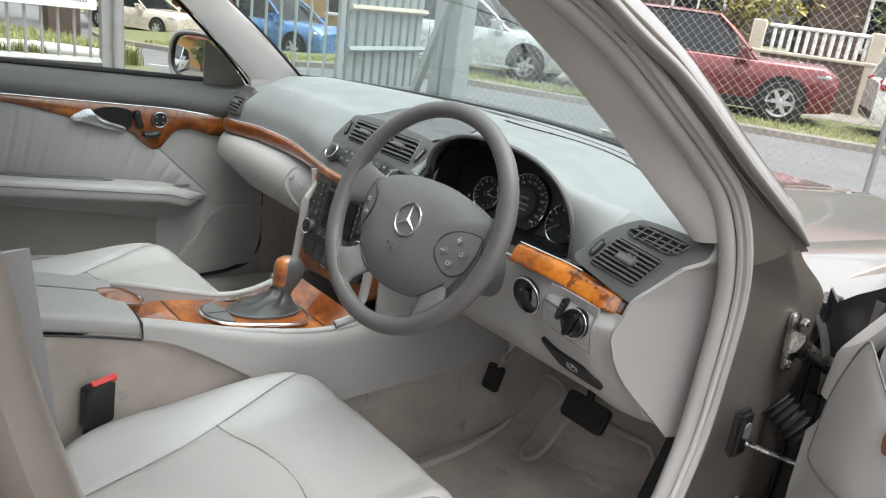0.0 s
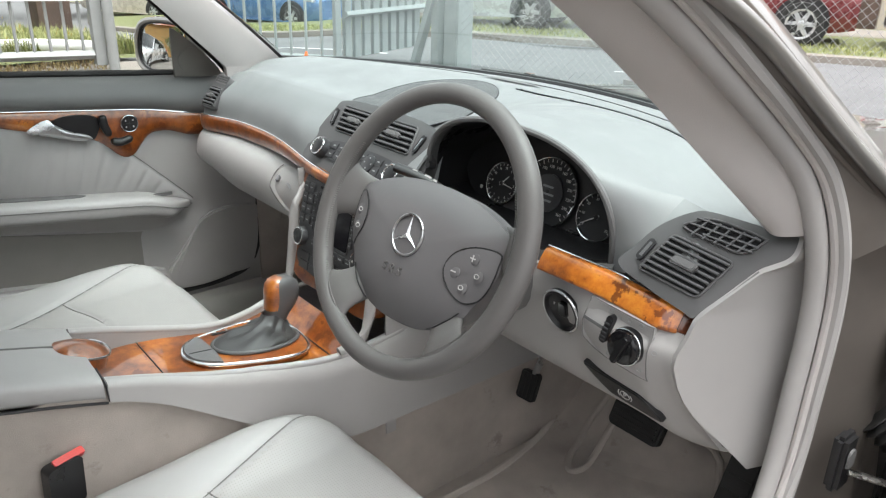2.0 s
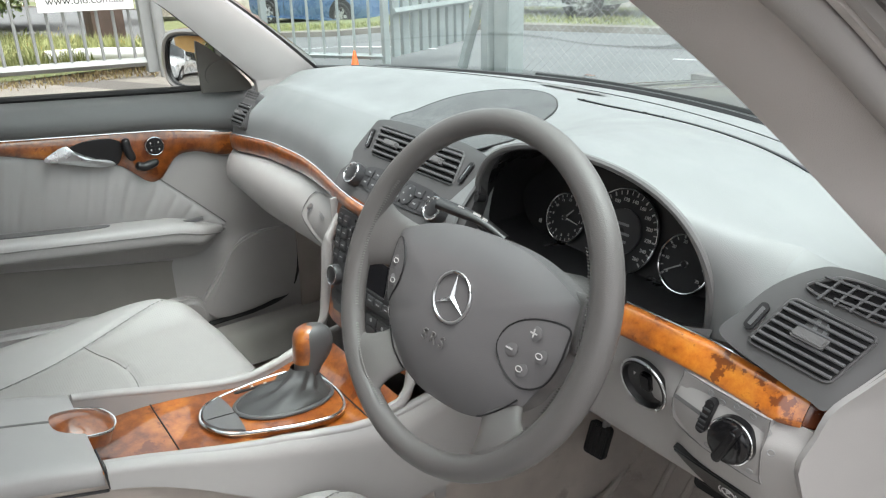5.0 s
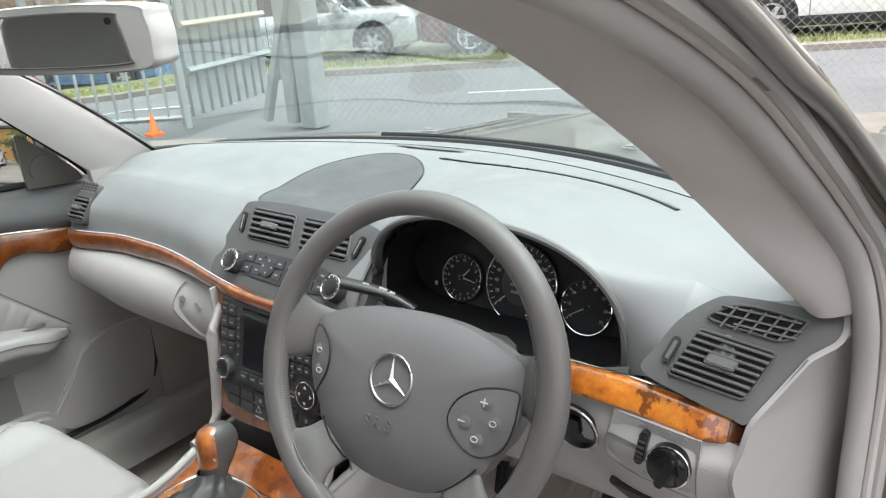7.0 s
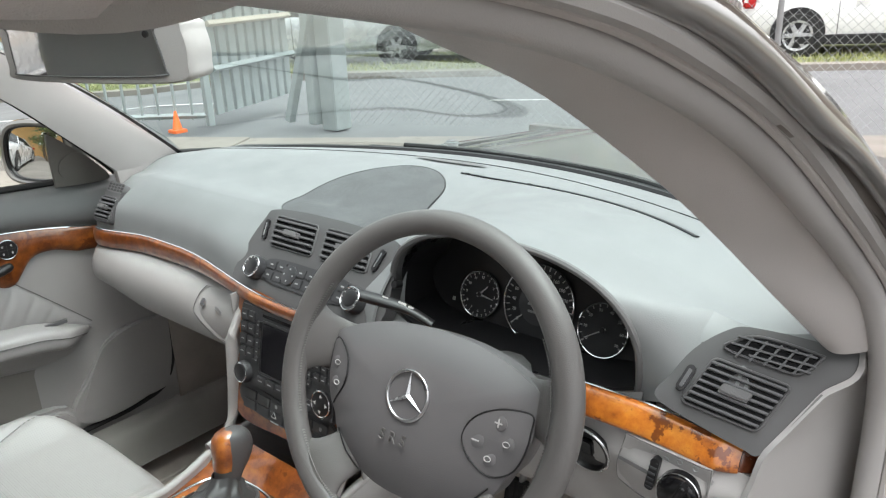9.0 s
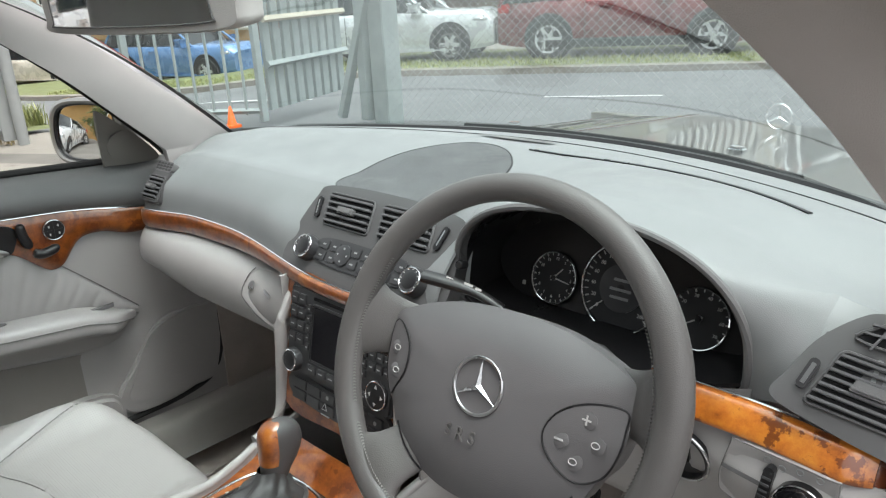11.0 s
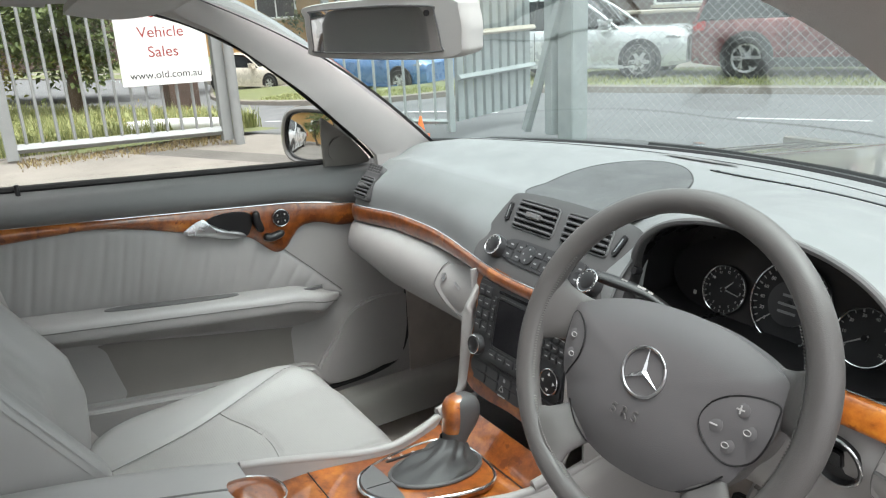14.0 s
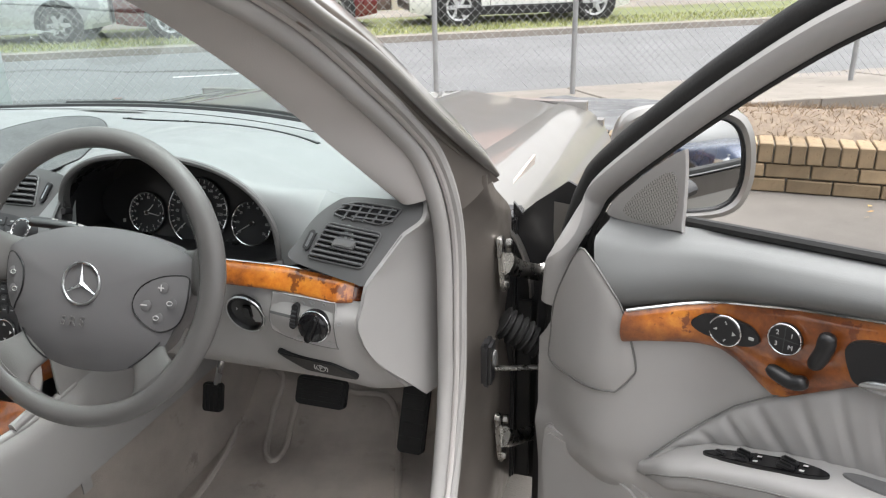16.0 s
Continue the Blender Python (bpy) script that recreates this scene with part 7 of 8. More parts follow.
part("sensor", lathe(shifted(MV, 0.088, 0.020, 0.0097), [(0.004, 0), (0.004, 0.001)], 12), BLACK, mir)
part("mirror_arm", tube(smoothline([(-0.005, -0.235, 1.332), (0.0, -0.235, 1.37), (0.0, -0.27, 1.42)], 6), lambda t: 0.014 + 0.012 * t, 10), HEADLINER, mir, "pale mirror arm")
# ---- outside: ground, road, verge ----
ASPHALT = mat("worn_asphalt", (0.125, 0.127, 0.13), 0.9, vary=0.12, patch=0.7, grain=0.8, gscale=120, spots=(2.2, (0.095, 0.096, 0.10), 0.62))
YARD = mat("dark_yard_asphalt", (0.11, 0.10, 0.09), 0.92, vary=0.2, patch=1.3, grain=0.8, gscale=140, spots=(3.5, (0.20, 0.15, 0.09), 0.70))
CONCRETE = mat("weathered_concrete", (0.20, 0.180, 0.158), 0.9, vary=0.14, patch=1.6, grain=0.5, gscale=160, spots=(5, (0.14, 0.122, 0.105), 0.60))
VERGE = mat("short_grass", (0.13, 0.145, 0.06), 0.95, vary=0.3, patch=5, grain=1.0, gscale=200, spots=(8, (0.20, 0.18, 0.08), 0.66))
WEEDSHEET = mat("dark_ribbed_plastic", (0.085, 0.088, 0.092), 0.55, vary=0.25, patch=9, grain=0.4, gscale=300, spots=(12, (0.14, 0.13, 0.115), 0.62))
SOIL = mat("dry_mulch", (0.17, 0.132, 0.098), 0.95, vary=0.3, patch=14, grain=1.0, gscale=90, spots=(30, (0.10, 0.065, 0.04), 0.6))
MARKING = mat("road_paint", (0.62, 0.62, 0.60), 0.8, vary=0.12, patch=9, spots=(22, (0.3, 0.3, 0.3), 0.66))
GALV = mat("galvanised_steel", (0.30, 0.305, 0.31), 0.5, 0.35, vary=0.12, patch=8, grain=0.2, gscale=100)
GATEGREY = mat("grey_green_gate_paint", (0.30, 0.33, 0.33), 0.55, 0.1, vary=0.10, patch=5, spots=(14, (0.22, 0.22, 0.20), 0.68))
BRICKY = mat("tan_brick", (0.235, 0.172, 0.105), 0.9, vary=0.22, patch=11, grain=0.8, gscale=170, spots=(26, (0.17, 0.12, 0.075), 0.60))
oi_ = BRICKY.node_tree.nodes.new("ShaderNodeObjectInfo")
hs_ = BRICKY.node_tree.nodes.new("ShaderNodeHueSaturation")
bb_ = BRICKY.node_tree.nodes["Principled BSDF"]
BRICKY.node_tree.links.new(bb_.inputs["Base Color"].links[0].from_socket, hs_.inputs["Color"])
BRICKY.node_tree.links.new(ramp(BRICKY.node_tree, oi_.outputs["Random"], [(0.0, (0.65, 0.65, 0.65)), (1.0, (1.25, 1.25, 1.25))]), hs_.inputs["Value"])
BRICKY.node_tree.links.new(hs_.outputs[0], bb_.inputs["Base Color"])
MORTAR = mat("grey_mortar", (0.23, 0.21, 0.18), 0.95, vary=0.15, patch=12, grain=0.6, gscale=200)
DARKBRICK = mat("dark_brown_brick", (0.105, 0.072, 0.058), 0.9, vary=0.35, patch=3.0, grain=0.8, gscale=60, spots=(9, (0.19, 0.15, 0.13), 0.60))
RENDERED = mat("cream_render", (0.50, 0.45, 0.37), 0.9, vary=0.1, patch=1.5, grain=0.4, gscale=90)
ORANGEWALL = mat("ochre_render", (0.42, 0.25, 0.10), 0.9, vary=0.12, patch=1.2, grain=0.4, gscale=90)
TERRACOTTA = mat("terracotta_tiles", (0.25, 0.10, 0.06), 0.85, vary=0.25, patch=4, grain=0.6, gscale=40)
SIGNWHITE = mat("white_sign", (0.80, 0.80, 0.79), 0.45, vary=0.02)
SIGNRED = mat("dark_red_letters", (0.32, 0.05, 0.045), 0.5, vary=0.05)
SIGNBLUE = mat("blue_letters", (0.02, 0.04, 0.25), 0.5, vary=0.05)
SIGNBLACK = mat("black_letters", (0.02, 0.02, 0.022), 0.5, vary=0.05)
ORANGE = mat("orange_plastic", (0.85, 0.14, 0.015), 0.5, vary=0.08)
BARK = mat("rough_bark", (0.11, 0.08, 0.055), 0.95, vary=0.3, patch=9, grain=1.0, gscale=60)
DARKGLASS = mat("dark_car_glass", (0.015, 0.018, 0.02), 0.08, vary=0.1)
TYRE = mat("tyre_rubber", (0.02, 0.02, 0.02), 0.8, vary=0.2)
ALLOY = mat("silver_alloy", (0.55, 0.56, 0.57), 0.3, 0.7, vary=0.05)
HEADLAMP = mat("clear_headlamp", (0.6, 0.62, 0.64), 0.1, 0.5, vary=0.05)
TAILLAMP = mat("red_tail_lamp", (0.45, 0.02, 0.02), 0.15, vary=0.05)
UV_U, UV_V = Vector((0.872, 0.489, 0)), Vector((-0.489, 0.872, 0))


def leafy(name, c0, c1):
    m = mat(name, c0, 0.6, vary=0.25, patch=3)
    nt = m.node_tree
    b = nt.nodes["Principled BSDF"]
    ge = nt.nodes.new("ShaderNodeNewGeometry")
    nt.links.new(ramp(nt, ge.outputs["Random Per Island"], [(0.0, c0), (1.0, c1)]), b.inputs["Base Color"])
    return m


LEAF = leafy("green_leaves", (0.045, 0.072, 0.020), (0.15, 0.19, 0.055))
LEAFYELLOW = leafy("yellow_green_leaves", (0.12, 0.13, 0.02), (0.34, 0.30, 0.06))
BLOSSOM = leafy("cream_blossom", (0.35, 0.30, 0.12), (0.62, 0.55, 0.30))
BLADE = leafy("tall_grass", (0.13, 0.16, 0.045), (0.42, 0.42, 0.18))


def st(u, v, z=0.0):
    """Street coordinates: u along the road, v across it; past the driveway the street bends away and falls."""
    k = max(0.0, -4.5 - u) * bump((v - 5.0) / 4.0)
    k = min(k, 40.0)
    return UV_U * float(u) + UV_V * float(v + 0.030 * min(k, 17) ** 2 + 1.0 * max(0.0, k - 17)) + Vector((0, 0, float(z) - 0.078 * k * bump(k / 3.0)))


def road_z(v):
    return -0.06 - 0.14 * bump((v - 5.5) / 6.5)


def flat(name, u0, u1, v0, v1, zf, material, label, nu=1, nv=8, category="ground", kind="structure"):
    bm = surf(lambda u, v: st(u, v, zf(v)), u0, u1, nu, v0, v1, nv)
    return alone(name, bm, material, label, category, "", kind)


ground = alone("ground", surf(lambda x, y: (x, y, -4.2), -400, 400, 8, -400, 400, 8), SOIL, "bare earth reaching to the horizon", "ground", "", "structure")
flat("yard", -60, 60, -60, 4.75, lambda v: 0.0, YARD, "dark asphalt yard scattered with leaves", 1, 2)
flat("road", -120, 120, 5.9, 11.8, road_z, ASPHALT, "grey asphalt street with worn surface", 120, 12, "road")
flat("verge", -120, 120, 11.95, 15.2, lambda v: -0.09, VERGE, "short grass verge beside the street", 120, 3, "grass")
flat("far_footpath", -120, 120, 15.2, 17.0, lambda v: -0.08, CONCRETE, "pale concrete footpath", 120, 2, "footpath")
flat("far_ground", -150, 150, 17.0, 120, lambda v: -0.10, VERGE, "grass and gardens behind the houses", 120, 8)
kerb = alone("kerb", surf(lambda u, k: st(u, *[(11.78, -0.22), (11.80, -0.10), (11.84, -0.085), (11.96, -0.085), (11.98, -0.2)][int(round(k))]), -120, 120, 120, 0, 4, 4), CONCRETE, "concrete kerb along the street", "kerb", "", "structure")
apron = thing("pavement", "pale weathered concrete slabs of the driveway crossing", "pavement", "", "structure")
for i in range(7):
    for j in range(3):
        u0, v0 = -12.2 + 1.55 * i, 1.25 + 1.55 * j
        part("slab", plate([(u0, v0), (u0 + 1.535, v0), (u0 + 1.535, v0 + 1.535), (u0, v0 + 1.535)], lambda a, b, h: st(a, b, h), -0.05, 0.006 + 0.004 * ((i * 7 + j * 3) % 3) - 0.03 * (j == 2), 0.006, 1), CONCRETE, apron)
for i in range(16):
    u0 = -1.4 + 1.55 * i
    part("slab", plate([(u0, 4.15), (u0 + 1.535, 4.15), (u0 + 1.535, 5.93), (u0, 5.93)], lambda a, b, h: st(a, b, h + 0.10 - 0.07 * (b - 4.15)), -0.4, 0.006 * (i % 2), 0.008, 1), CONCRETE, apron)
for k, (u0, u1) in enumerate(((-16, -9.5), (-8.9, -4.1), (-0.9, 0.55))):
    alone("lane_marking", surf(lambda u, v: st(u, v, road_z(v) + 0.006), u0, u1, 6, 8.70, 8.80, 1), MARKING, "worn white line painted on the asphalt", "road marking", "lane markings", "structure")

# ---- brick retaining wall and bed ----
WA, WB = Vector((0.25, 3.62, 0)), Vector((4.6, 3.50, 0))
wd_ = (WB - WA).normalized()
wn_ = Vector((wd_.y, -wd_.x, 0))
wall = part("retaining_wall", block((0, 0.012, 0.0), ((WB - WA).length, 0.20, 0.26)), MORTAR, None)
wall.matrix_world = Matrix(((wd_.x, -wn_.x, 0, WA.x), (wd_.y, -wn_.y, 0, WA.y), (0, 0, 1, 0), (0, 0, 0, 1)))
tagged(wall, "low tan brick retaining wall with header course on top", "brick wall", "", "structure")
bed = surf(lambda u, v: (lerp(0.2, 6.5, u), 3.70 + v * (0.75 + 0.35 * u), 0.255 + 0.10 * math.sin(math.pi * v) + 0.03 * noise.noise((u * 30, v * 9, 2))), 0, 1, 70, 0, 1, 20)
alone("garden_bed", bed, SOIL, "dry brown mulch bed behind the brick wall", "garden bed", "", "stuff")
def sheet_at(u, v):
    """A ridged sheet draped over the bed, ragged at its edges."""
    x, y = lerp(0.16, 1.02 + 0.03 * math.sin(9 * v), u), lerp(3.70, 4.52, v) + 0.10 * u * v + 0.012 * math.sin(14 * u)
    w = bump(min(u, 1 - u) / 0.08) * bump(min(v, 1 - v) / 0.08)
    rib = 0.006 * math.sin(2 * math.pi * (11 * v + 0.5 * noise.noise((u * 3, v * 2, 5))))
    return x, y, 0.275 + 0.10 * math.sin(math.pi * min(1, max(0, (y - 3.70) / 0.76))) + rib + 0.014 * noise.noise((u * 7, v * 5, 3)) + 0.010 * w


alone("ribbed_sheet", surf(sheet_at, 0, 1, 40, 0, 1, 110, 0.003), WEEDSHEET, "dark grey ribbed plastic sheet on the mulch bed", "plastic sheet")
bm = bmesh.new()
for i in range(5200):
    u, v = random.random(), random.random()
    p = Vector((lerp(1.03, 5.5, u), 3.72 + v * (0.75 + 0.3 * u), 0.265 + 0.10 * math.sin(math.pi * v)))
    d = Vector((random.uniform(-1, 1), random.uniform(-1, 1), random.uniform(0.2, 1.3))).normalized() * random.uniform(0.02, 0.07)
    s_ = d.cross(Vector((random.random(), random.random(), 0.1))).normalized() * 0.0025
    bm.faces.new([bm.verts.new(q) for q in (p - s_, p + s_, p + d)])
alone("dry_straw", bm, leafy("dry_straw", (0.14, 0.09, 0.055), (0.34, 0.25, 0.16)), "dry straw and dead stalks on the bed", "dry grass", "", "stuff", 0)
alone("weed_sheet", surf(lambda u, v: (lerp(-0.8, 1.35, u), 3.66 + 0.35 * v + 0.05 * math.sin(9 * u), 0.262 + 0.03 * math.sin(math.pi * v) + 0.012 * noise.noise((u * 12, v * 5, 1)) + 0.1 * (v < 0.05) * -2), 0, 1, 40, 0, 1, 10), RUBBER, "black crumpled weed sheet on the bed edge", "ground sheet", "", "stuff")
bm = bmesh.new()
for i in range(260):
    p = Vector((random.uniform(0.2, 5.5), random.uniform(0.9, 3.45), 0.004 + random.random() * 0.004))
    a = random.random() * 6.28
    s_ = random.uniform(0.008, 0.02)
    q = [p + Vector((s_ * math.cos(a + k) * w, s_ * math.sin(a + k) * w, random.uniform(0, 0.008))) for k, w in ((0, 1), (1.57, 0.5), (3.14, 1), (4.71, 0.5))]
    bm.faces.new([bm.verts.new(c) for c in q])
alone("fallen_leaves", bm, leafy("fallen_leaves", (0.22, 0.11, 0.04), (0.42, 0.28, 0.08)), "yellow and brown leaves fallen on the asphalt", "leaves", "", "stuff", 0)

# ---- chain-link fence ----
FA, FB = Vector((-4.72, 4.28, 0.0)), Vector((9.5, 10.2, 0.0))
fd = (FB - FA).normalized()
flen = (FB - FA).length
fence = thing("chain_link_fence", "galvanised chain-link fence along the footpath", "fence")


def on_fence(d, z):
    return FA + fd * float(d) + Vector((0, 0, z))


for d in (3.90, 5.18, 7.9, 10.6, 13.3):
    part("post", tube([on_fence(d, -0.1), on_fence(d, 2.25)], 0.024, 10), GALV, fence, "galvanised fence post")
part("top_rail", tube([on_fence(0, 2.2), on_fence(flen, 2.2)], 0.018, 8), GALV, fence)
bm = bmesh.new()
pitch = 0.078
for sgn in (-1, 1):
    for i in range(int((flen + 2.2) / pitch)):
        d0 = i * pitch - (2.15 if sgn > 0 else 0)
        z0, z1 = 0.08, 2.18
        a, b = (d0, d0 + 2.1) if sgn > 0 else (d0, d0 - 2.1)
        pts = []
        for d, z in ((a, z0), (b, z1)):
            pts.append([d, z])
        # clip to the fence's length
        if max(pts[0][0], pts[1][0]) < 0 or min(pts[0][0], pts[1][0]) > flen:
            continue
        for p in pts:
            q = pts[1] if p is pts[0] else pts[0]
            for lim in (0.0, flen):
                if (p[0] < 0 and lim == 0) or (p[0] > flen and lim == flen):
                    t = (lim - p[0]) / (q[0] - p[0])
                    p[1] += (q[1] - p[1]) * t
                    p[0] = lim
        A, B = on_fence(*pts[0]), on_fence(*pts[1])
        n_ = Vector((-fd.y, fd.x, 0)) * 0.0022
        w_ = Vector((0, 0, 0.0022))
        vs = [bm.verts.new(c) for c in (A + n_, A + w_, A - n_, A - w_, B + n_, B + w_, B - n_, B - w_)]
        for k in range(4):
            bm.faces.new((vs[k], vs[(k + 1) % 4], vs[4 + (k + 1) % 4], vs[4 + k]))
wire = part("wire_mesh", bm, GALV, fence, "woven wire mesh", 0)
board = thing("sign_board", "blank white board in a grey frame above the fence", "sign board")
BD = frame_at(on_fence(6.6, 1.75), fd, (0, 0, 1))
part("panel", plate(rounded(2.6, 0.95, 0.02), shifted(BD, 0, 0, 0.05), 0, 0.02), SIGNWHITE, board)
part("frame", tube([shifted(BD, 0, 0, 0.06)(u, v) for u, v in rounded(2.62, 0.97, 0.02)], 0.02, 6, True), GALV, board)

# ---- gates ----
PALES = mat("pale_gate_paint", (0.27, 0.275, 0.275), 0.55, 0.1, vary=0.10, patch=5, spots=(14, (0.30, 0.28, 0.25), 0.68))


def gate_leaf(a, b, label, step, paint, h=2.15, pw=0.014, stout=0.035):
    a, b = Vector(a), Vector(b)
    d = (b - a).normalized()
    L = (b - a).length
    g = thing("metal_gate", label, "gate", "yard gates")
    for k in (0.0, L):
        part("gate_post", block((-stout, -stout, 0.03), (stout, stout, h), 0.004), paint, g).matrix_local = Matrix.Translation(a + d * k)
    for z in (0.14, h - 0.1):
        part("rail", tube([a + d * 0 + Vector((0, 0, z)), a + d * L + Vector((0, 0, z))], 0.86 * stout, 4), paint, g, "", 20)
    n = int(L / step)
    for i in range(1, n):
        p = a + d * (L * i / n)
        part("paling", tube([p + Vector((0, 0, 0.10)), p + Vector((0, 0, h + 0.05))], pw, 6), paint, g)
    return g, a, d, L


ga, ga_a, ga_d, ga_L = gate_leaf((-8.12, -0.42, 0), (-7.63, 1.70, 0), "pale grey steel gate with upright palings and a sign", 0.150, PALES, 2.15, 0.017, 0.058)
bm = bmesh.new()
for sgn in (-1, 1):
    for i in range(-30, 52):
        for k in range(24):
            z0 = 0.12 + k * 0.085
            d0 = i * 0.085 + sgn * k * 0.085
            if -2.6 < d0 < 2.1 and -2.6 < d0 + sgn * 0.085 < 2.1:
                p, q = (ga_a + ga_d * dd_ + Vector((-0.09, 0.02, zz)) for dd_, zz in ((d0, z0), (d0 + sgn * 0.085, z0 + 0.085)))
                w_ = Vector((0, 0.0022, 0.0022 * sgn))
                bm.faces.new([bm.verts.new(c) for c in (p - w_, p + w_, q + w_, q - w_)])
part("wire_mesh", bm, GALV, ga, "woven wire mesh behind the palings", 0)
part("mesh_post", tube([ga_a - ga_d * 0.62 + Vector((-0.07, 0, -0.05)), ga_a - ga_d * 0.62 + Vector((-0.07, 0, 2.3))], 0.032, 10), PALES, ga, "round fence post")
gpost = part("gate_stop", tube([(-7.52, 1.80, -0.05), (-7.52, 1.80, 2.3)], 0.055, 12), PALES, None)
tagged(gpost, "round pale grey gate post beside the driveway", "post")
sign = thing("dealer_sign", "white dealer sign with dark red and black lettering", "sign")
SG = frame_at(ga_a + ga_d * 1.62 + Vector((0.06, 0.0, 1.18)), ga_d, (0, 0, 1))
part("panel", plate(rounded(0.90, 0.98, 0.01), SG, 0, 0.012, 0.002), SIGNWHITE, sign, "white panel")
for k, word in enumerate(("Prestige", "Vehicle", "Sales")):
    lettering("lettering", word, shifted(SG, 0.0, 0.25 - 0.20 * k, 0.0135), 0.158, SIGNRED, sign)
lettering("lettering", "www.old.com.au", shifted(SG, 0.0, -0.385, 0.0135), 0.108, SIGNBLACK, sign)
part("blue_bar", plate(rounded(0.86, 0.10, 0.01), shifted(SG, 0, 0.415, 0.012), 0, 0.002), SIGNBLUE, sign, "blue header bar")
gb, _, _, _ = gate_leaf((-6.10, 3.72, 0), (-7.25, 2.86, 0), "grey steel gate with upright palings", 0.17, GATEGREY, 2.3, 0.018)
gp = thing("board_gate", "grey green gate of upright steel boards", "gate")
a_, b_ = Vector((-6.12, 3.80, 0)), Vector((-6.75, 5.35, 0))
dd = (b_ - a_).normalized()
nn = Vector((dd.y, -dd.x, 0))
for i in range(9):
    p = a_ + dd * (0.09 + 0.185 * i)
    part("board", plate(rounded(0.125, 2.25, 0.006), frame_at(p + Vector((0, 0, 1.25)), dd, (0, 0, 1)), -0.02, 0.02, 0.004), GATEGREY, gp)
for z in (0.6, 1.05, 2.1):
    part("rail", tube([a_ + nn * 0.05 + Vector((0, 0, z)), b_ + nn * 0.05 + Vector((0, 0, z))], 0.035, 4), RENDERED if z == 1.05 else GATEGREY, gp, "", 20)
mp = thing("gate_pillar", "broad grey green steel gate pillar with a slanted brace", "gate pillar")
part("pillar", block((-5.19, 4.45, -0.05), (-4.97, 4.67, 2.6), 0.01), GATEGREY, mp)
part("pillar_fin", block((-5.34, 4.40, 0.0), (-5.22, 4.52, 2.6), 0.008), GATEGREY, mp)
part("brace", tube([(-5.06, 4.44, 1.50), (-5.60, 4.36, 0.02)], 0.055, 4), GATEGREY, mp, "slanted steel brace", 20)
cone = thing("traffic_cone", "small orange plastic traffic cone beside the gate", "traffic cone")
CN = frame_at((-6.25, 3.42, 0.02), X, Y)
part("cone_body", lathe(CN, [(0.055, 0), (0.05, 0.010), (0.013, 0.195), (0.008, 0.20)], 20), ORANGE, cone)
part("cone_base", plate(rounded(0.15, 0.15, 0.02), CN, -0.02, 0.01, 0.005), ORANGE, cone)


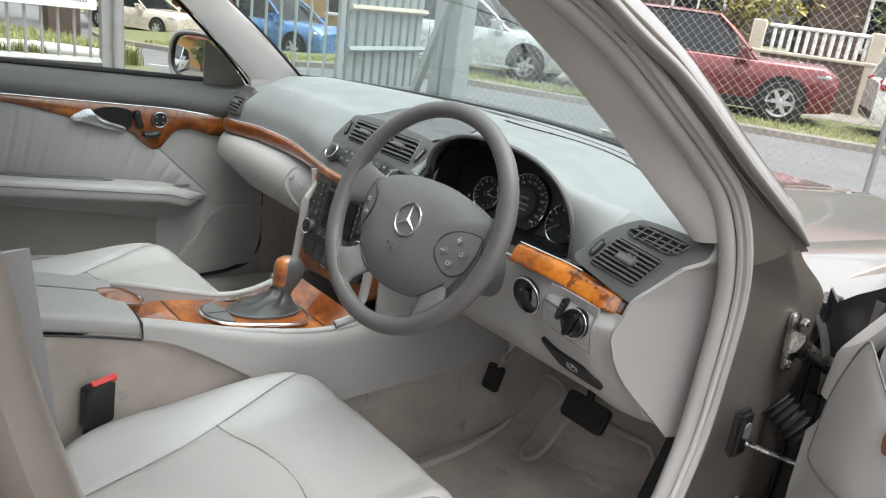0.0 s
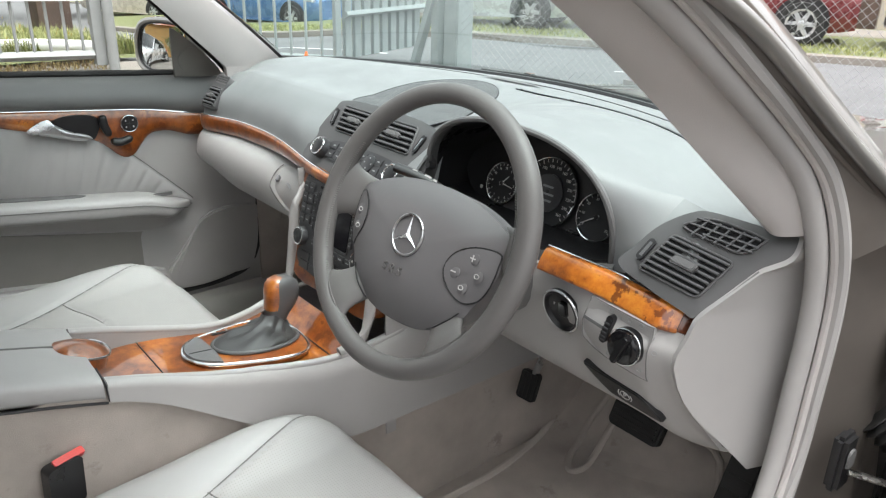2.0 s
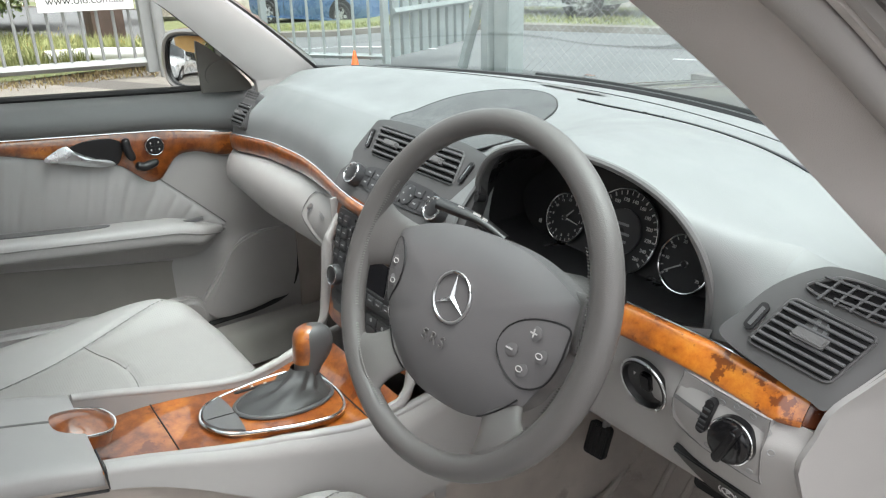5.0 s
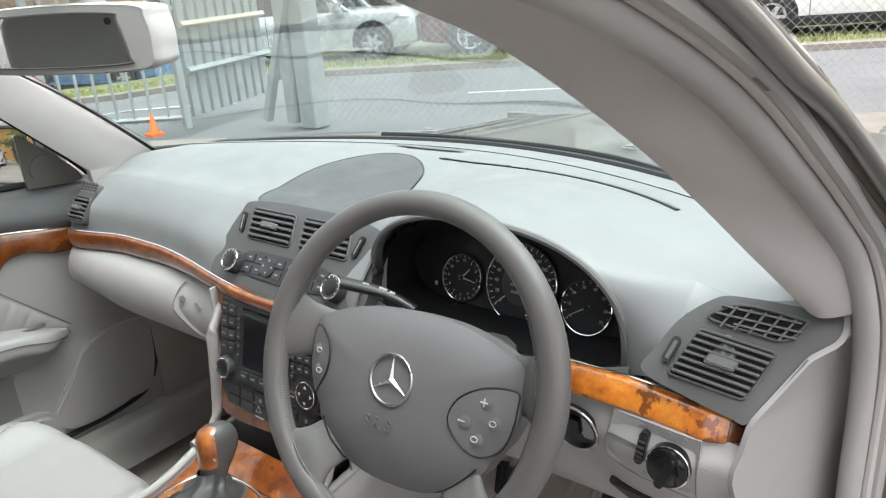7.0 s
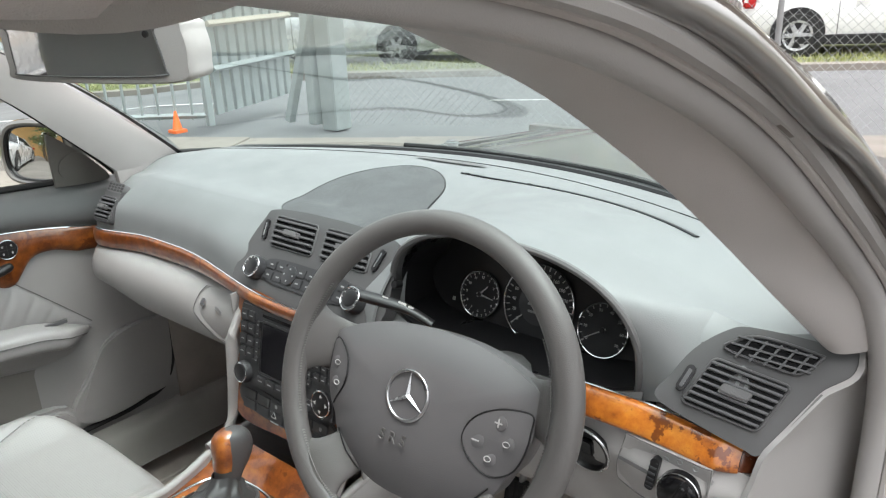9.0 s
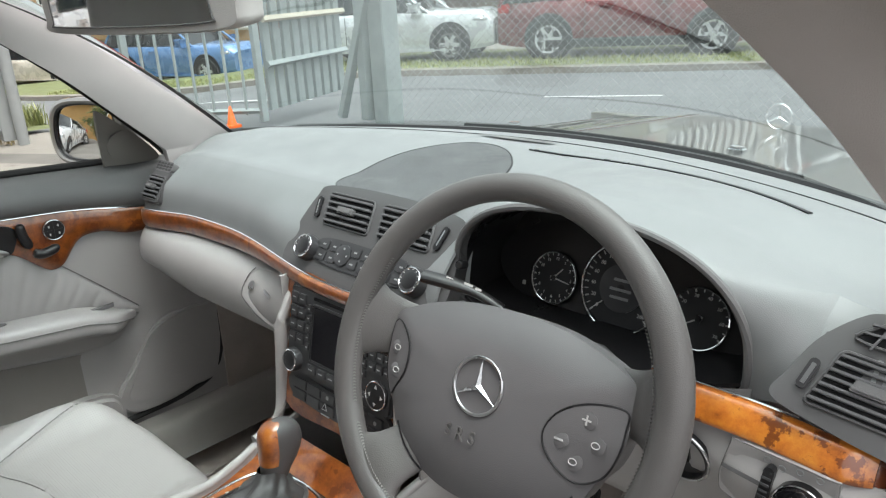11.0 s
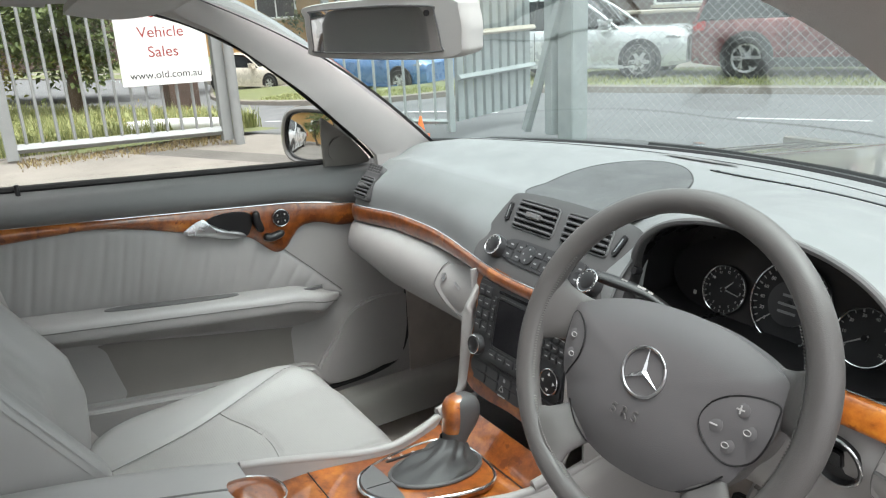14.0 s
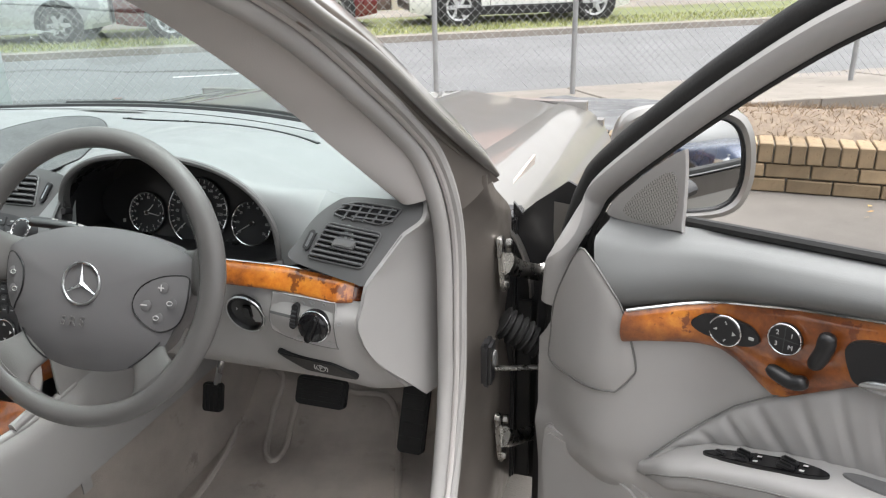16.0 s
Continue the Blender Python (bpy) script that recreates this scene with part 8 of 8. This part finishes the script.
# ---- parked cars ----
def vehicle(label, at, heading, paint, L=4.3, Wd=1.76, H=1.48, belt=0.92, hood=0.90, kind="hatch", clad=False, group="parked cars"):
    car = thing("parked_car", label, "car", group)
    car.matrix_basis = Matrix.Translation(at) @ Matrix.Rotation(radians(heading), 4, "Z")
    ax = 0.64 if kind != "suv" else 0.70
    wb = 0.61 * L
    rr = 0.315 if kind != "suv" else 0.355

    def top(s):
        t = belt - (belt - hood) * bump((s - 0.60) / 0.14) - 0.16 * bump((s - 0.93) / 0.07) ** 2 - 0.10 * bump((0.04 - s) / 0.04)
        return t

    def sect(s):
        w = Wd / 2 * (1 - 0.16 * abs(2 * s - 1) ** 5)
        T = top(s)
        z0 = 0.20 + 0.08 * abs(2 * s - 1) ** 6
        x = (s - 0.5) * L
        half = [(w * 0.94, z0), (w, z0 + 0.12), (w * 1.01, lerp(z0, T, 0.6)), (w * 0.985, T - 0.06), (w * 0.93, T - 0.01), (w * 0.5, T + 0.02), (0, T + 0.03)]
        return [Vector((x, a, b)) for a, b in half] + [Vector((x, -a, b)) for a, b in half[-2::-1]]
    part("body", grid([sect(i / 36) for i in range(37)], False, False, True), paint, car, "painted body", 50)
    s0, s1, s2, s3 = {"hatch": (0.02, 0.10, 0.52, 0.72), "suv": (0.01, 0.07, 0.52, 0.70), "sedan": (0.10, 0.24, 0.50, 0.70)}[kind]

    def roof(s):
        return lerp(top(s) - 0.02, H, (bump((s - s0) / (s1 - s0)) if s < s1 else bump((s3 - s) / (s3 - s2)) if s > s2 else 1.0)) - 0.04 * ((s - 0.34) / 0.4) ** 2
    gh = []
    for i in range(25):
        s = lerp(s0, s3, i / 24)
        R, T = roof(s), top(s) - 0.03
        k = max(0.0, (R - T) / (H - T))
        wb_, wr = Wd / 2 * 0.92, Wd / 2 * lerp(0.90, 0.72, k)
        x = (s - 0.5) * L
        half = [(wb_, T), (lerp(wb_, wr, 0.5), lerp(T, R, 0.55)), (wr, R - 0.05 * k), (wr * 0.75, R - 0.005 * k), (0, R + 0.01)]
        gh.append([Vector((x, a, b)) for a, b in half] + [Vector((x, -a, b)) for a, b in half[-2::-1]])
    part("glasshouse", grid(gh), DARKGLASS, car, "dark window glass", 50)
    caps = []
    for i in range(13):
        s = lerp(s1 - 0.01, s2 + 0.02, i / 12)
        wr = Wd / 2 * 0.735
        x = (s - 0.5) * L
        caps.append([Vector((x, wr * c, roof(s) + 0.018 - 0.05 * abs(c) ** 6)) for c in (-1.02, -0.8, -0.4, 0, 0.4, 0.8, 1.02)])
    part("roof", grid(caps), paint, car, "painted roof")
    for sd in (-1, 1):
        for sa, sb in ((s0, s1), (0.33, 0.345), (s3, s2 + 0.01)):
            part("pillar", tube([((sa - 0.5) * L, sd * Wd / 2 * 0.925, top(sa) - 0.02), (lerp(sa, sb, 0.6) * L - 0.5 * L, sd * Wd / 2 * 0.83, lerp(top(sa), roof(sb), 0.62)), ((sb - 0.5) * L, sd * Wd / 2 * 0.74, roof(sb) - 0.02)], 0.03 if sa != 0.33 else 0.022, 8), paint if sa != 0.33 else BLACK, car)
        part("door_line", tube([((0.345 - 0.5) * L, sd * (Wd / 2 * 1.008), z) for z in (0.32, 0.6, belt - 0.05)], 0.006, 5), BLACK, car)
        part("window_line", tube([((s - 0.5) * L, sd * (Wd / 2 * 0.935), top(s) - 0.005) for s in np.linspace(s0 + 0.03, s3, 12)], 0.012, 6), BLACK, car)
        part("wing_mirror", block(((s3 - 0.57) * L, sd * Wd / 2 * 1.0 - 0.09 * (sd < 0) * 0 - 0.02, belt + 0.0), ((s3 - 0.53) * L, sd * (Wd / 2 + 0.16), belt + 0.13), 0.03), paint, car)
        part("door_grip", block(((0.40 - 0.5) * L, sd * Wd / 2 * 1.0 - 0.01, belt - 0.16), ((0.45 - 0.5) * L, sd * Wd / 2 * 1.0 + 0.03 * sd + 0.01, belt - 0.12), 0.008), paint, car)
        part("headlamp", block(((0.935 - 0.5) * L - 0.12, sd * Wd / 2 * 0.78 - 0.14, hood - 0.23), (0.475 * L, sd * Wd / 2 * 0.78 + 0.14, hood - 0.09), 0.05, 3), HEADLAMP, car, "clear headlamp")
        part("tail_lamp", block((-0.497 * L, sd * Wd / 2 * 0.80 - 0.12, belt - 0.20), (-0.45 * L, sd * Wd / 2 * 0.80 + 0.12, belt - 0.02), 0.03, 3), TAILLAMP, car, "red tail lamp")
        part("side_sill", block((-0.31 * L, sd * Wd / 2 - 0.05, 0.20), (0.31 * L, sd * Wd / 2 + 0.012, 0.36 if clad else 0.26), 0.02), BLACK if clad else paint, car)
        for k in (-0.5, 0.5):
            x = k * wb + 0.01 * L
            to = frame_at((x, sd * (Wd / 2 - 0.10), rr), (sd * -1, 0, 0), (0, 0, 1))
            part("wheel_arch", lathe(shifted(to, 0, 0.02, 0), [(rr + 0.075, 0.08), (rr + 0.075, 0.112), (rr - 0.02, 0.112)], 30), BLACK, car, "dark wheel arch")
            wh = part("wheel", lathe(to, [(rr * 0.66, 0.02), (rr * 0.98, 0.0), (rr, 0.03), (rr, 0.11), (rr * 0.94, 0.135), (rr * 0.70, 0.140), (rr * 0.66, 0.11)], 36), TYRE, car, "wheel with black tyre")
            part("rim", lathe(to, [(rr * 0.68, 0.09), (rr * 0.68, 0.142), (rr * 0.60, 0.135), (rr * 0.57, 0.09), (rr * 0.1, 0.085)], 30), ALLOY if kind == "suv" else MIDGREY, wh)
            for j in range(6):
                part("spoke", plate([(0.04, -0.045), (rr * 0.63, -0.028), (rr * 0.63, 0.028), (0.04, 0.045)], shifted(to, 0, 0, 0.10, 60 * j), 0, 0.034, 0.006), ALLOY, wh)
            part("hub_cap", lathe(shifted(to, 0, 0, 0.10), [(0.065, 0), (0.065, 0.036), (0.04, 0.042)], 16), ALLOY, wh)
    part("grille", block((0.468 * L, -0.42, hood - 0.34), (0.492 * L, 0.42, hood - 0.20), 0.02), BLACK, car)
    part("lower_grille", block((0.470 * L, -0.55, 0.28), (0.494 * L, 0.55, 0.42), 0.03), BLACK, car)
    part("number_plate", block((0.488 * L, -0.18, 0.46), (0.499 * L, 0.18, 0.57), 0.006), YELLOW, car, "blank number plate")
    part("number_plate", block((-0.499 * L, -0.18, 0.60), (-0.488 * L, 0.18, 0.71), 0.006), YELLOW, car, "blank number plate")
    part("rear_bumper", block((-0.503 * L, -Wd / 2 * 0.84, 0.26), (-0.44 * L, Wd / 2 * 0.84, 0.50), 0.06, 3), BLACK if clad else paint, car)
    return car


def car_paint(name, c, metal=0.2):
    return mat(name, c, 0.28, metal, vary=0.04, patch=2, coat=0.7)


RH = math.degrees(math.atan2(UV_U.y, UV_U.x))
vehicle("silver hatchback parked on the verge", st(-4.55, 13.85, -0.10), RH, car_paint("silver_paint", (0.60, 0.62, 0.63), 0.3))
vehicle("maroon sport utility parked on the verge", st(-0.05, 13.95, -0.10), RH, car_paint("maroon_paint", (0.16, 0.028, 0.03), 0.3), 4.55, 1.86, 1.70, 1.02, 1.02, "suv", True)
vehicle("white sport utility parked on the verge", st(4.95, 13.75, -0.10), RH, car_paint("white_paint", (0.80, 0.80, 0.79), 0.0), 4.3, 1.86, 1.70, 1.00, 1.02, "suv", True)
vehicle("bright blue hatchback parked across the street", (-17.6, 9.0, -0.74), RH - 9, car_paint("blue_paint", (0.09, 0.20, 0.40), 0.2), 4.1, 1.75, 1.45)
vehicle("beige sedan parked across the street", (-29.0, 9.4, -1.45), RH - 4, car_paint("beige_paint", (0.60, 0.55, 0.48), 0.1), 4.7, 1.78, 1.42, 0.92, 0.90, "sedan")
vehicle("dark blue car parked behind in the yard", (5.2, -6.3, 0), 96, car_paint("navy_paint", (0.03, 0.045, 0.09), 0.3), 4.6, 1.8, 1.45, 0.92, 0.9, "sedan")
vehicle("silver car parked behind in the yard", (-5.75, -7.2, 0), 80, car_paint("grey_paint", (0.50, 0.51, 0.52), 0.3), 4.5, 1.8, 1.45, 0.92, 0.9, "sedan")
vehicle("dark four wheel drive parked beyond the grass", (-21.5, -2.6, -0.05), 29, car_paint("black_paint", (0.03, 0.032, 0.035), 0.2), 4.6, 1.85, 1.80, 1.05, 1.05, "suv")
vehicle("white car parked beyond the grass", (-27.0, -4.4, -0.05), 29, car_paint("white_car_paint", (0.75, 0.75, 0.74), 0.0), 4.4, 1.78, 1.45)


# ---- trees and grass ----
def foliage(centre, size, n, leaf, rnd, gap=0.25):
    """Many small bent leaves in clumps, with gaps and an uneven outline."""
    bm = bmesh.new()
    clumps = []
    while len(clumps) < max(8, n // 90):
        d = Vector((rnd.uniform(-1, 1), rnd.uniform(-1, 1), rnd.uniform(-1, 1)))
        if 0.25 < d.length < 1:
            clumps.append((Vector((d.x * size[0], d.y * size[1], d.z * size[2])) * rnd.uniform(0.75, 1.08), rnd.uniform(0.16, 0.34)))
    for i in range(n):
        c, r = rnd.choice(clumps)
        d = Vector((rnd.gauss(0, 1), rnd.gauss(0, 1), rnd.gauss(0, 0.8))) * r * min(size) * 0.62
        p = centre + c + d
        l = leaf * rnd.uniform(0.6, 1.3)
        a = Vector((rnd.uniform(-1, 1), rnd.uniform(-1, 1), rnd.uniform(-0.9, 0.5))).normalized() * l
        b = a.cross(Vector((rnd.uniform(-1, 1), rnd.uniform(-1, 1), 1))).normalized() * l * 0.28
        m_ = p + a * 0.5 + Vector((0, 0, 0.12 * l))
        v = [bm.verts.new(q) for q in (p, m_ + b, p + a, m_ - b)]
        bm.faces.new((v[0], v[1], v[2]))
        bm.faces.new((v[0], v[2], v[3]))
    return bm


def tree(name, label, at, h, spread, n, leaf, mate, seed, cat="tree"):
    rnd = random.Random(seed)
    t = thing(name, label, cat)
    at = Vector(at)
    part("trunk", tube(smoothline([at, at + Vector((0.05, 0.04, h * 0.25)), at + Vector((-0.04, 0.08, h * 0.5)), at + Vector((0.02, 0, h * 0.75))], 5), lambda k: 0.04 * h * (1 - 0.75 * k), 10), BARK, t, "rough bark trunk")
    for i in range(7):
        a = i * 2.4 + rnd.random()
        z = h * rnd.uniform(0.28, 0.6)
        part("limb", tube(smoothline([at + Vector((0, 0, z)), at + Vector((math.cos(a) * spread * 0.4, math.sin(a) * spread * 0.4, z + h * 0.12)), at + Vector((math.cos(a) * spread * 0.8, math.sin(a) * spread * 0.8, z + h * 0.22))], 4), lambda k: 0.014 * h * (1 - 0.8 * k), 6), BARK, t)
    part("crown", foliage(at + Vector((0, 0, h * 0.62)), (spread, spread, h * 0.42), n, leaf, rnd), mate, t, "loose leafy crown", 0)
    return t


tree("garden_tree", "dense green shrub tree behind the steel gate", (-10.75, 0.55, -0.05), 2.7, 0.85, 6500, 0.10, LEAF, 3)
tree("garden_tree", "green shrub with yellow leaves behind the gate", (-11.6, -0.4, -0.05), 2.3, 0.8, 3200, 0.09, LEAFYELLOW, 5)
tree("flowering_shrub", "cream flowering shrub beyond the grass", (-16.6, -1.1, 0), 2.9, 1.2, 4200, 0.13, BLOSSOM, 8)
tree("garden_tree", "green tree beyond the grass lot", (-24, 0.2, 0), 5.5, 2.2, 3600, 0.28, LEAF, 11)
tree("garden_tree", "green street garden tree by the brick house", st(4.4, 18.6, -0.1), 3.6, 1.3, 2600, 0.16, LEAF, 14)
tree("garden_tree", "yellow green garden tree before the house", st(0.2, 18.9, -0.1), 4.6, 1.5, 2600, 0.17, LEAFYELLOW, 15)
tree("conifer", "rounded green conifer in the yard corner", (-5.0, -10.2, 0), 3.2, 0.95, 3400, 0.12, LEAF, 17)
tree("garden_tree", "green tree along the far footpath", st(-20, 19.5, -0.1), 6.5, 2.6, 3600, 0.25, LEAF, 19)
tree("garden_tree", "green tree along the far footpath", st(11, 19.0, -0.1), 5.5, 2.2, 3000, 0.22, LEAF, 23)


def grass_patch(name, label, spots, n, h, seed, mate, lean=0.75):
    """Bent tapering blades."""
    rnd = random.Random(seed)
    bm = bmesh.new()
    for i in range(n):
        p = spots(rnd)
        a = rnd.uniform(0, 6.283)
        k = rnd.uniform(0.05, lean)
        hh = h * rnd.uniform(0.35, 1.25)
        out = Vector((math.cos(a), math.sin(a), 0)) * k * hh
        s_ = Vector((-math.sin(a), math.cos(a), 0)) * rnd.uniform(0.003, 0.008)
        m_ = p + out * 0.35 + Vector((0, 0, hh * 0.62))
        t_ = p + out + Vector((0, 0, hh * (1.0 - 0.35 * k)))
        v = [bm.verts.new(q) for q in (p - s_, p + s_, m_ + s_ * 0.8, m_ - s_ * 0.8, t_)]
        bm.faces.new((v[0], v[1], v[2], v[3]))
        bm.faces.new((v[3], v[2], v[4]))
    return alone(name, bm, mate, label, "grass", "", "stuff", 0)


def lot_end(x):
    """Where the grass lot meets the street."""
    return (6.3 + 0.489 * x) / 0.872


alone("grass_lot", surf(lambda u, v: (lerp(-30, -8.35 + 0.25 * v, u), lerp(-16, lot_end(lerp(-30, -8.35, u)), v), 0.01 + 0.05 * noise.noise((u * 12, v * 8, 3))), 0, 1, 50, 0, 1, 40), VERGE, "rough grass lot behind the gate", "grass", "", "stuff")
def lot_spot(r):
    x = -8.45 - abs(r.gauss(0, 2.4))
    return Vector((x, lot_end(x) - 0.1 - abs(r.gauss(0, 2.4)), 0.0))


grass_patch("tall_grass", "tall uneven green grass with yellow flowers", lot_spot, 42000, 0.27, 31, BLADE)
grass_patch("gate_weeds", "dry weeds along the foot of the gate", lambda r: Vector((-8.05 + 0.23 * r.uniform(0, 2.1) + r.gauss(0, 0.09) - 0.05, r.uniform(-0.4, 1.75), 0.0)), 1500, 0.045, 33, leafy("dry_weeds", (0.16, 0.10, 0.05), (0.30, 0.24, 0.10)))
grass_patch("verge_grass", "short grass on the verge", lambda r: st(r.uniform(-14, 12), r.uniform(12.0, 13.3), -0.09), 12000, 0.08, 35, BLADE)
bm = bmesh.new()
rnd_ = random.Random(41)
for i in range(320):
    p = lot_spot(rnd_) + Vector((0, 0, rnd_.uniform(0.12, 0.32)))
    s_ = rnd_.uniform(0.012, 0.024)
    bm.faces.new([bm.verts.new(p + Vector((s_ * math.cos(k), 0.3 * s_ * math.sin(k), s_ * math.sin(k)))) for k in (0, 1.26, 2.5, 3.8, 5.0)])
alone("lot_flowers", bm, YELLOW, "small yellow flowers in the grass", "flowers", "", "stuff", 0)
alone("fallen_log", tube(smoothline([(-8.75, 0.85, 0.13), (-8.55, 1.3, 0.15), (-8.25, 1.85, 0.14)], 5), lambda t: 0.09 - 0.02 * t, 10), SIGNWHITE, "pale log lying in the grass behind the gate", "log")


# ---- houses ----
def house(label, at, heading, w, d, h, wallm, roofm, windows, porch=False):
    ho = thing("house", label, "house", "houses along the street")
    ho.matrix_basis = Matrix.Translation(at) @ Matrix.Rotation(radians(heading), 4, "Z")
    part("wall", block((-w / 2, 0, -0.2), (w / 2, d, h), 0.02, 1), wallm, ho, "house wall")
    r = [[Vector((-w / 2 - 0.4, y, z)), Vector((w / 2 + 0.4, y, z))] for y, z in ((-0.5, h - 0.05), (d / 2, h + 1.9), (d + 0.5, h - 0.05))]
    bm = grid(r)
    bmesh.ops.solidify(bm, geom=bm.faces[:], thickness=0.12)
    part("roof", bm, roofm, ho, "tiled roof")
    for x, z, ww, wh_ in windows:
        wi = part("window", block((x - ww / 2, -0.03, z - wh_ / 2), (x + ww / 2, 0.05, z + wh_ / 2), 0.01, 1), DARKGLASS, ho, "dark window")
        part("window_frame", tube([(x + a, -0.04, z + b) for a, b in rounded(ww, wh_, 0.02)], 0.05, 4, True), SIGNWHITE, wi, "", 20)
        part("mullion", block((x - 0.03, -0.06, z - wh_ / 2), (x + 0.03, -0.02, z + wh_ / 2)), SIGNWHITE, wi)
        part("window_sill", block((x - ww / 2 - 0.1, -0.14, z - wh_ / 2 - 0.1), (x + ww / 2 + 0.1, 0.02, z - wh_ / 2 - 0.02), 0.01, 1), RENDERED, wi)
    return ho


house("dark brick house with white windows behind the parked cars", st(-4.5, 22.0, -0.1), RH, 11, 8, 4.2, DARKBRICK, TERRACOTTA, ((-3.4, 1.9, 1.6, 1.4), (0.2, 1.9, 1.6, 1.4), (3.6, 1.9, 1.4, 1.4)))
house("dark brick house with a cream porch", st(7.5, 22.0, -0.1), RH, 11, 8, 4.2, DARKBRICK, TERRACOTTA, ((-3.2, 2.0, 1.8, 1.3), (2.8, 2.0, 1.8, 1.3)))
house("cream rendered house across the street", st(19, 22.0, -0.1), RH, 10, 8, 4.0, RENDERED, TERRACOTTA, ((-2.5, 1.8, 1.6, 1.3), (2.5, 1.8, 1.6, 1.3)))
house("orange brick house across the street", st(-17.5, 21.5, -0.1), RH, 11, 8, 4.0, ORANGEWALL, TERRACOTTA, ((-3, 1.8, 1.6, 1.3), (3, 1.8, 1.6, 1.3)))
house("red brick house beyond the grass lot", (-31, -2, 0), 82, 14, 8, 4.4, DARKBRICK, TERRACOTTA, ((-4, 1.9, 1.6, 1.4), (0, 1.9, 1.6, 1.4), (4, 1.9, 1.6, 1.4)))
house("orange brick house beyond the grass lot", (-30, 14, 0), 70, 12, 8, 4.4, ORANGEWALL, TERRACOTTA, ((-3, 1.9, 1.6, 1.4), (3, 1.9, 1.6, 1.4)))
house("ochre yard building behind the car", (-3.0, -13.5, 0), 180, 14, 6, 3.6, ORANGEWALL, TERRACOTTA, ((-3, 1.9, 1.6, 1.4), (3, 1.9, 1.6, 1.4)))
bp_ = thing("brick_pillar", "dark brown brick pillar beyond the grass lot", "brick pillar")
part("shaft", block((-10.25, 1.62, -0.1), (-9.80, 2.02, 1.55), 0.01, 1), DARKBRICK, bp_)
part("cap", block((-10.29, 1.58, 1.55), (-9.76, 2.06, 1.62), 0.015, 1), RENDERED, bp_, "cream coping")
fw = thing("front_wall", "low dark brick front wall with cream balusters", "garden wall")
fw.matrix_basis = Matrix.Translation(st(-0.5, 17.4, -0.1)) @ Matrix.Rotation(radians(RH), 4, "Z")
part("wall", block((-9, 0, -0.1), (6.4, 0.28, 1.05), 0.02, 1), DARKBRICK, fw, "dark brick wall")
part("coping", block((-9.05, -0.05, 1.05), (6.45, 0.33, 1.13), 0.02, 1), RENDERED, fw, "cream coping")
for i in range(12):
    part("baluster", block((1.6 + 0.17 * i, 0.08, 1.13), (1.68 + 0.17 * i, 0.20, 1.62), 0.02, 1), SIGNWHITE, fw)
part("handrail", block((1.5, 0.04, 1.62), (3.65, 0.24, 1.70), 0.02, 1), SIGNWHITE, fw)
for x in (1.3, 3.7):
    part("pier", block((x - 0.15, -0.02, -0.1), (x + 0.15, 0.30, 1.75), 0.03, 1), RENDERED, fw, "cream pier")
for x in (6.7,):
    part("gate_pier", block((x - 0.28, -0.10, -0.1), (x + 0.28, 0.42, 2.4), 0.03, 1), RENDERED, fw, "fluted cream pier")
    for k in range(4):
        part("flute", tube([(x - 0.18 + 0.12 * k, -0.11, 0.3), (x - 0.18 + 0.12 * k, -0.11, 2.2)], 0.03, 8), RENDERED, fw)
    part("pier_foot", block((x - 0.36, -0.2, -0.1), (x + 0.36, 0.5, 0.25), 0.03, 1), RENDERED, fw)
rp_ = thing("refuse_sign", "red and grey sign on the gate", "sign")
part("panel", plate(rounded(0.55, 0.40, 0.02), frame_at((-6.62, 3.32, 1.62), (0.78, 0.62, 0), (0, 0, 1)), 0.04, 0.055), RED, rp_)

# ---- bricks of the retaining wall, last ----
me_s = bpy.data.meshes.new("brick_long")
bm = block((-0.114, -0.02, -0.037), (0.114, 0.09, 0.037), 0.005, 1)
bm.to_mesh(me_s)
bm.free()
me_h = bpy.data.meshes.new("brick_head")
bm = block((-0.037, -0.025, -0.055), (0.037, 0.22, 0.055), 0.005, 1)
bm.to_mesh(me_h)
bm.free()
for m_ in (me_s, me_h):
    m_.materials.append(BRICKY)
rb = random.Random(5)
L_ = (WB - WA).length
for c in range(2):
    n = int(L_ / 0.238)
    for i in range(n):
        x = (i + 0.5 + 0.5 * (c % 2)) * 0.238
        if x < L_ - 0.1:
            o = new("brick", me_s)
            o.parent = wall
            o.location = (x, rb.uniform(-0.003, 0.003), 0.042 + 0.084 * c)
            o.rotation_euler = (0, rb.uniform(-0.01, 0.01), rb.uniform(-0.01, 0.01))
for i in range(int(L_ / 0.084)):
    o = new("brick", me_h)
    o.parent = wall
    o.location = ((i + 0.5) * 0.084, rb.uniform(-0.004, 0.004), 0.225 + rb.uniform(-0.002, 0.002))
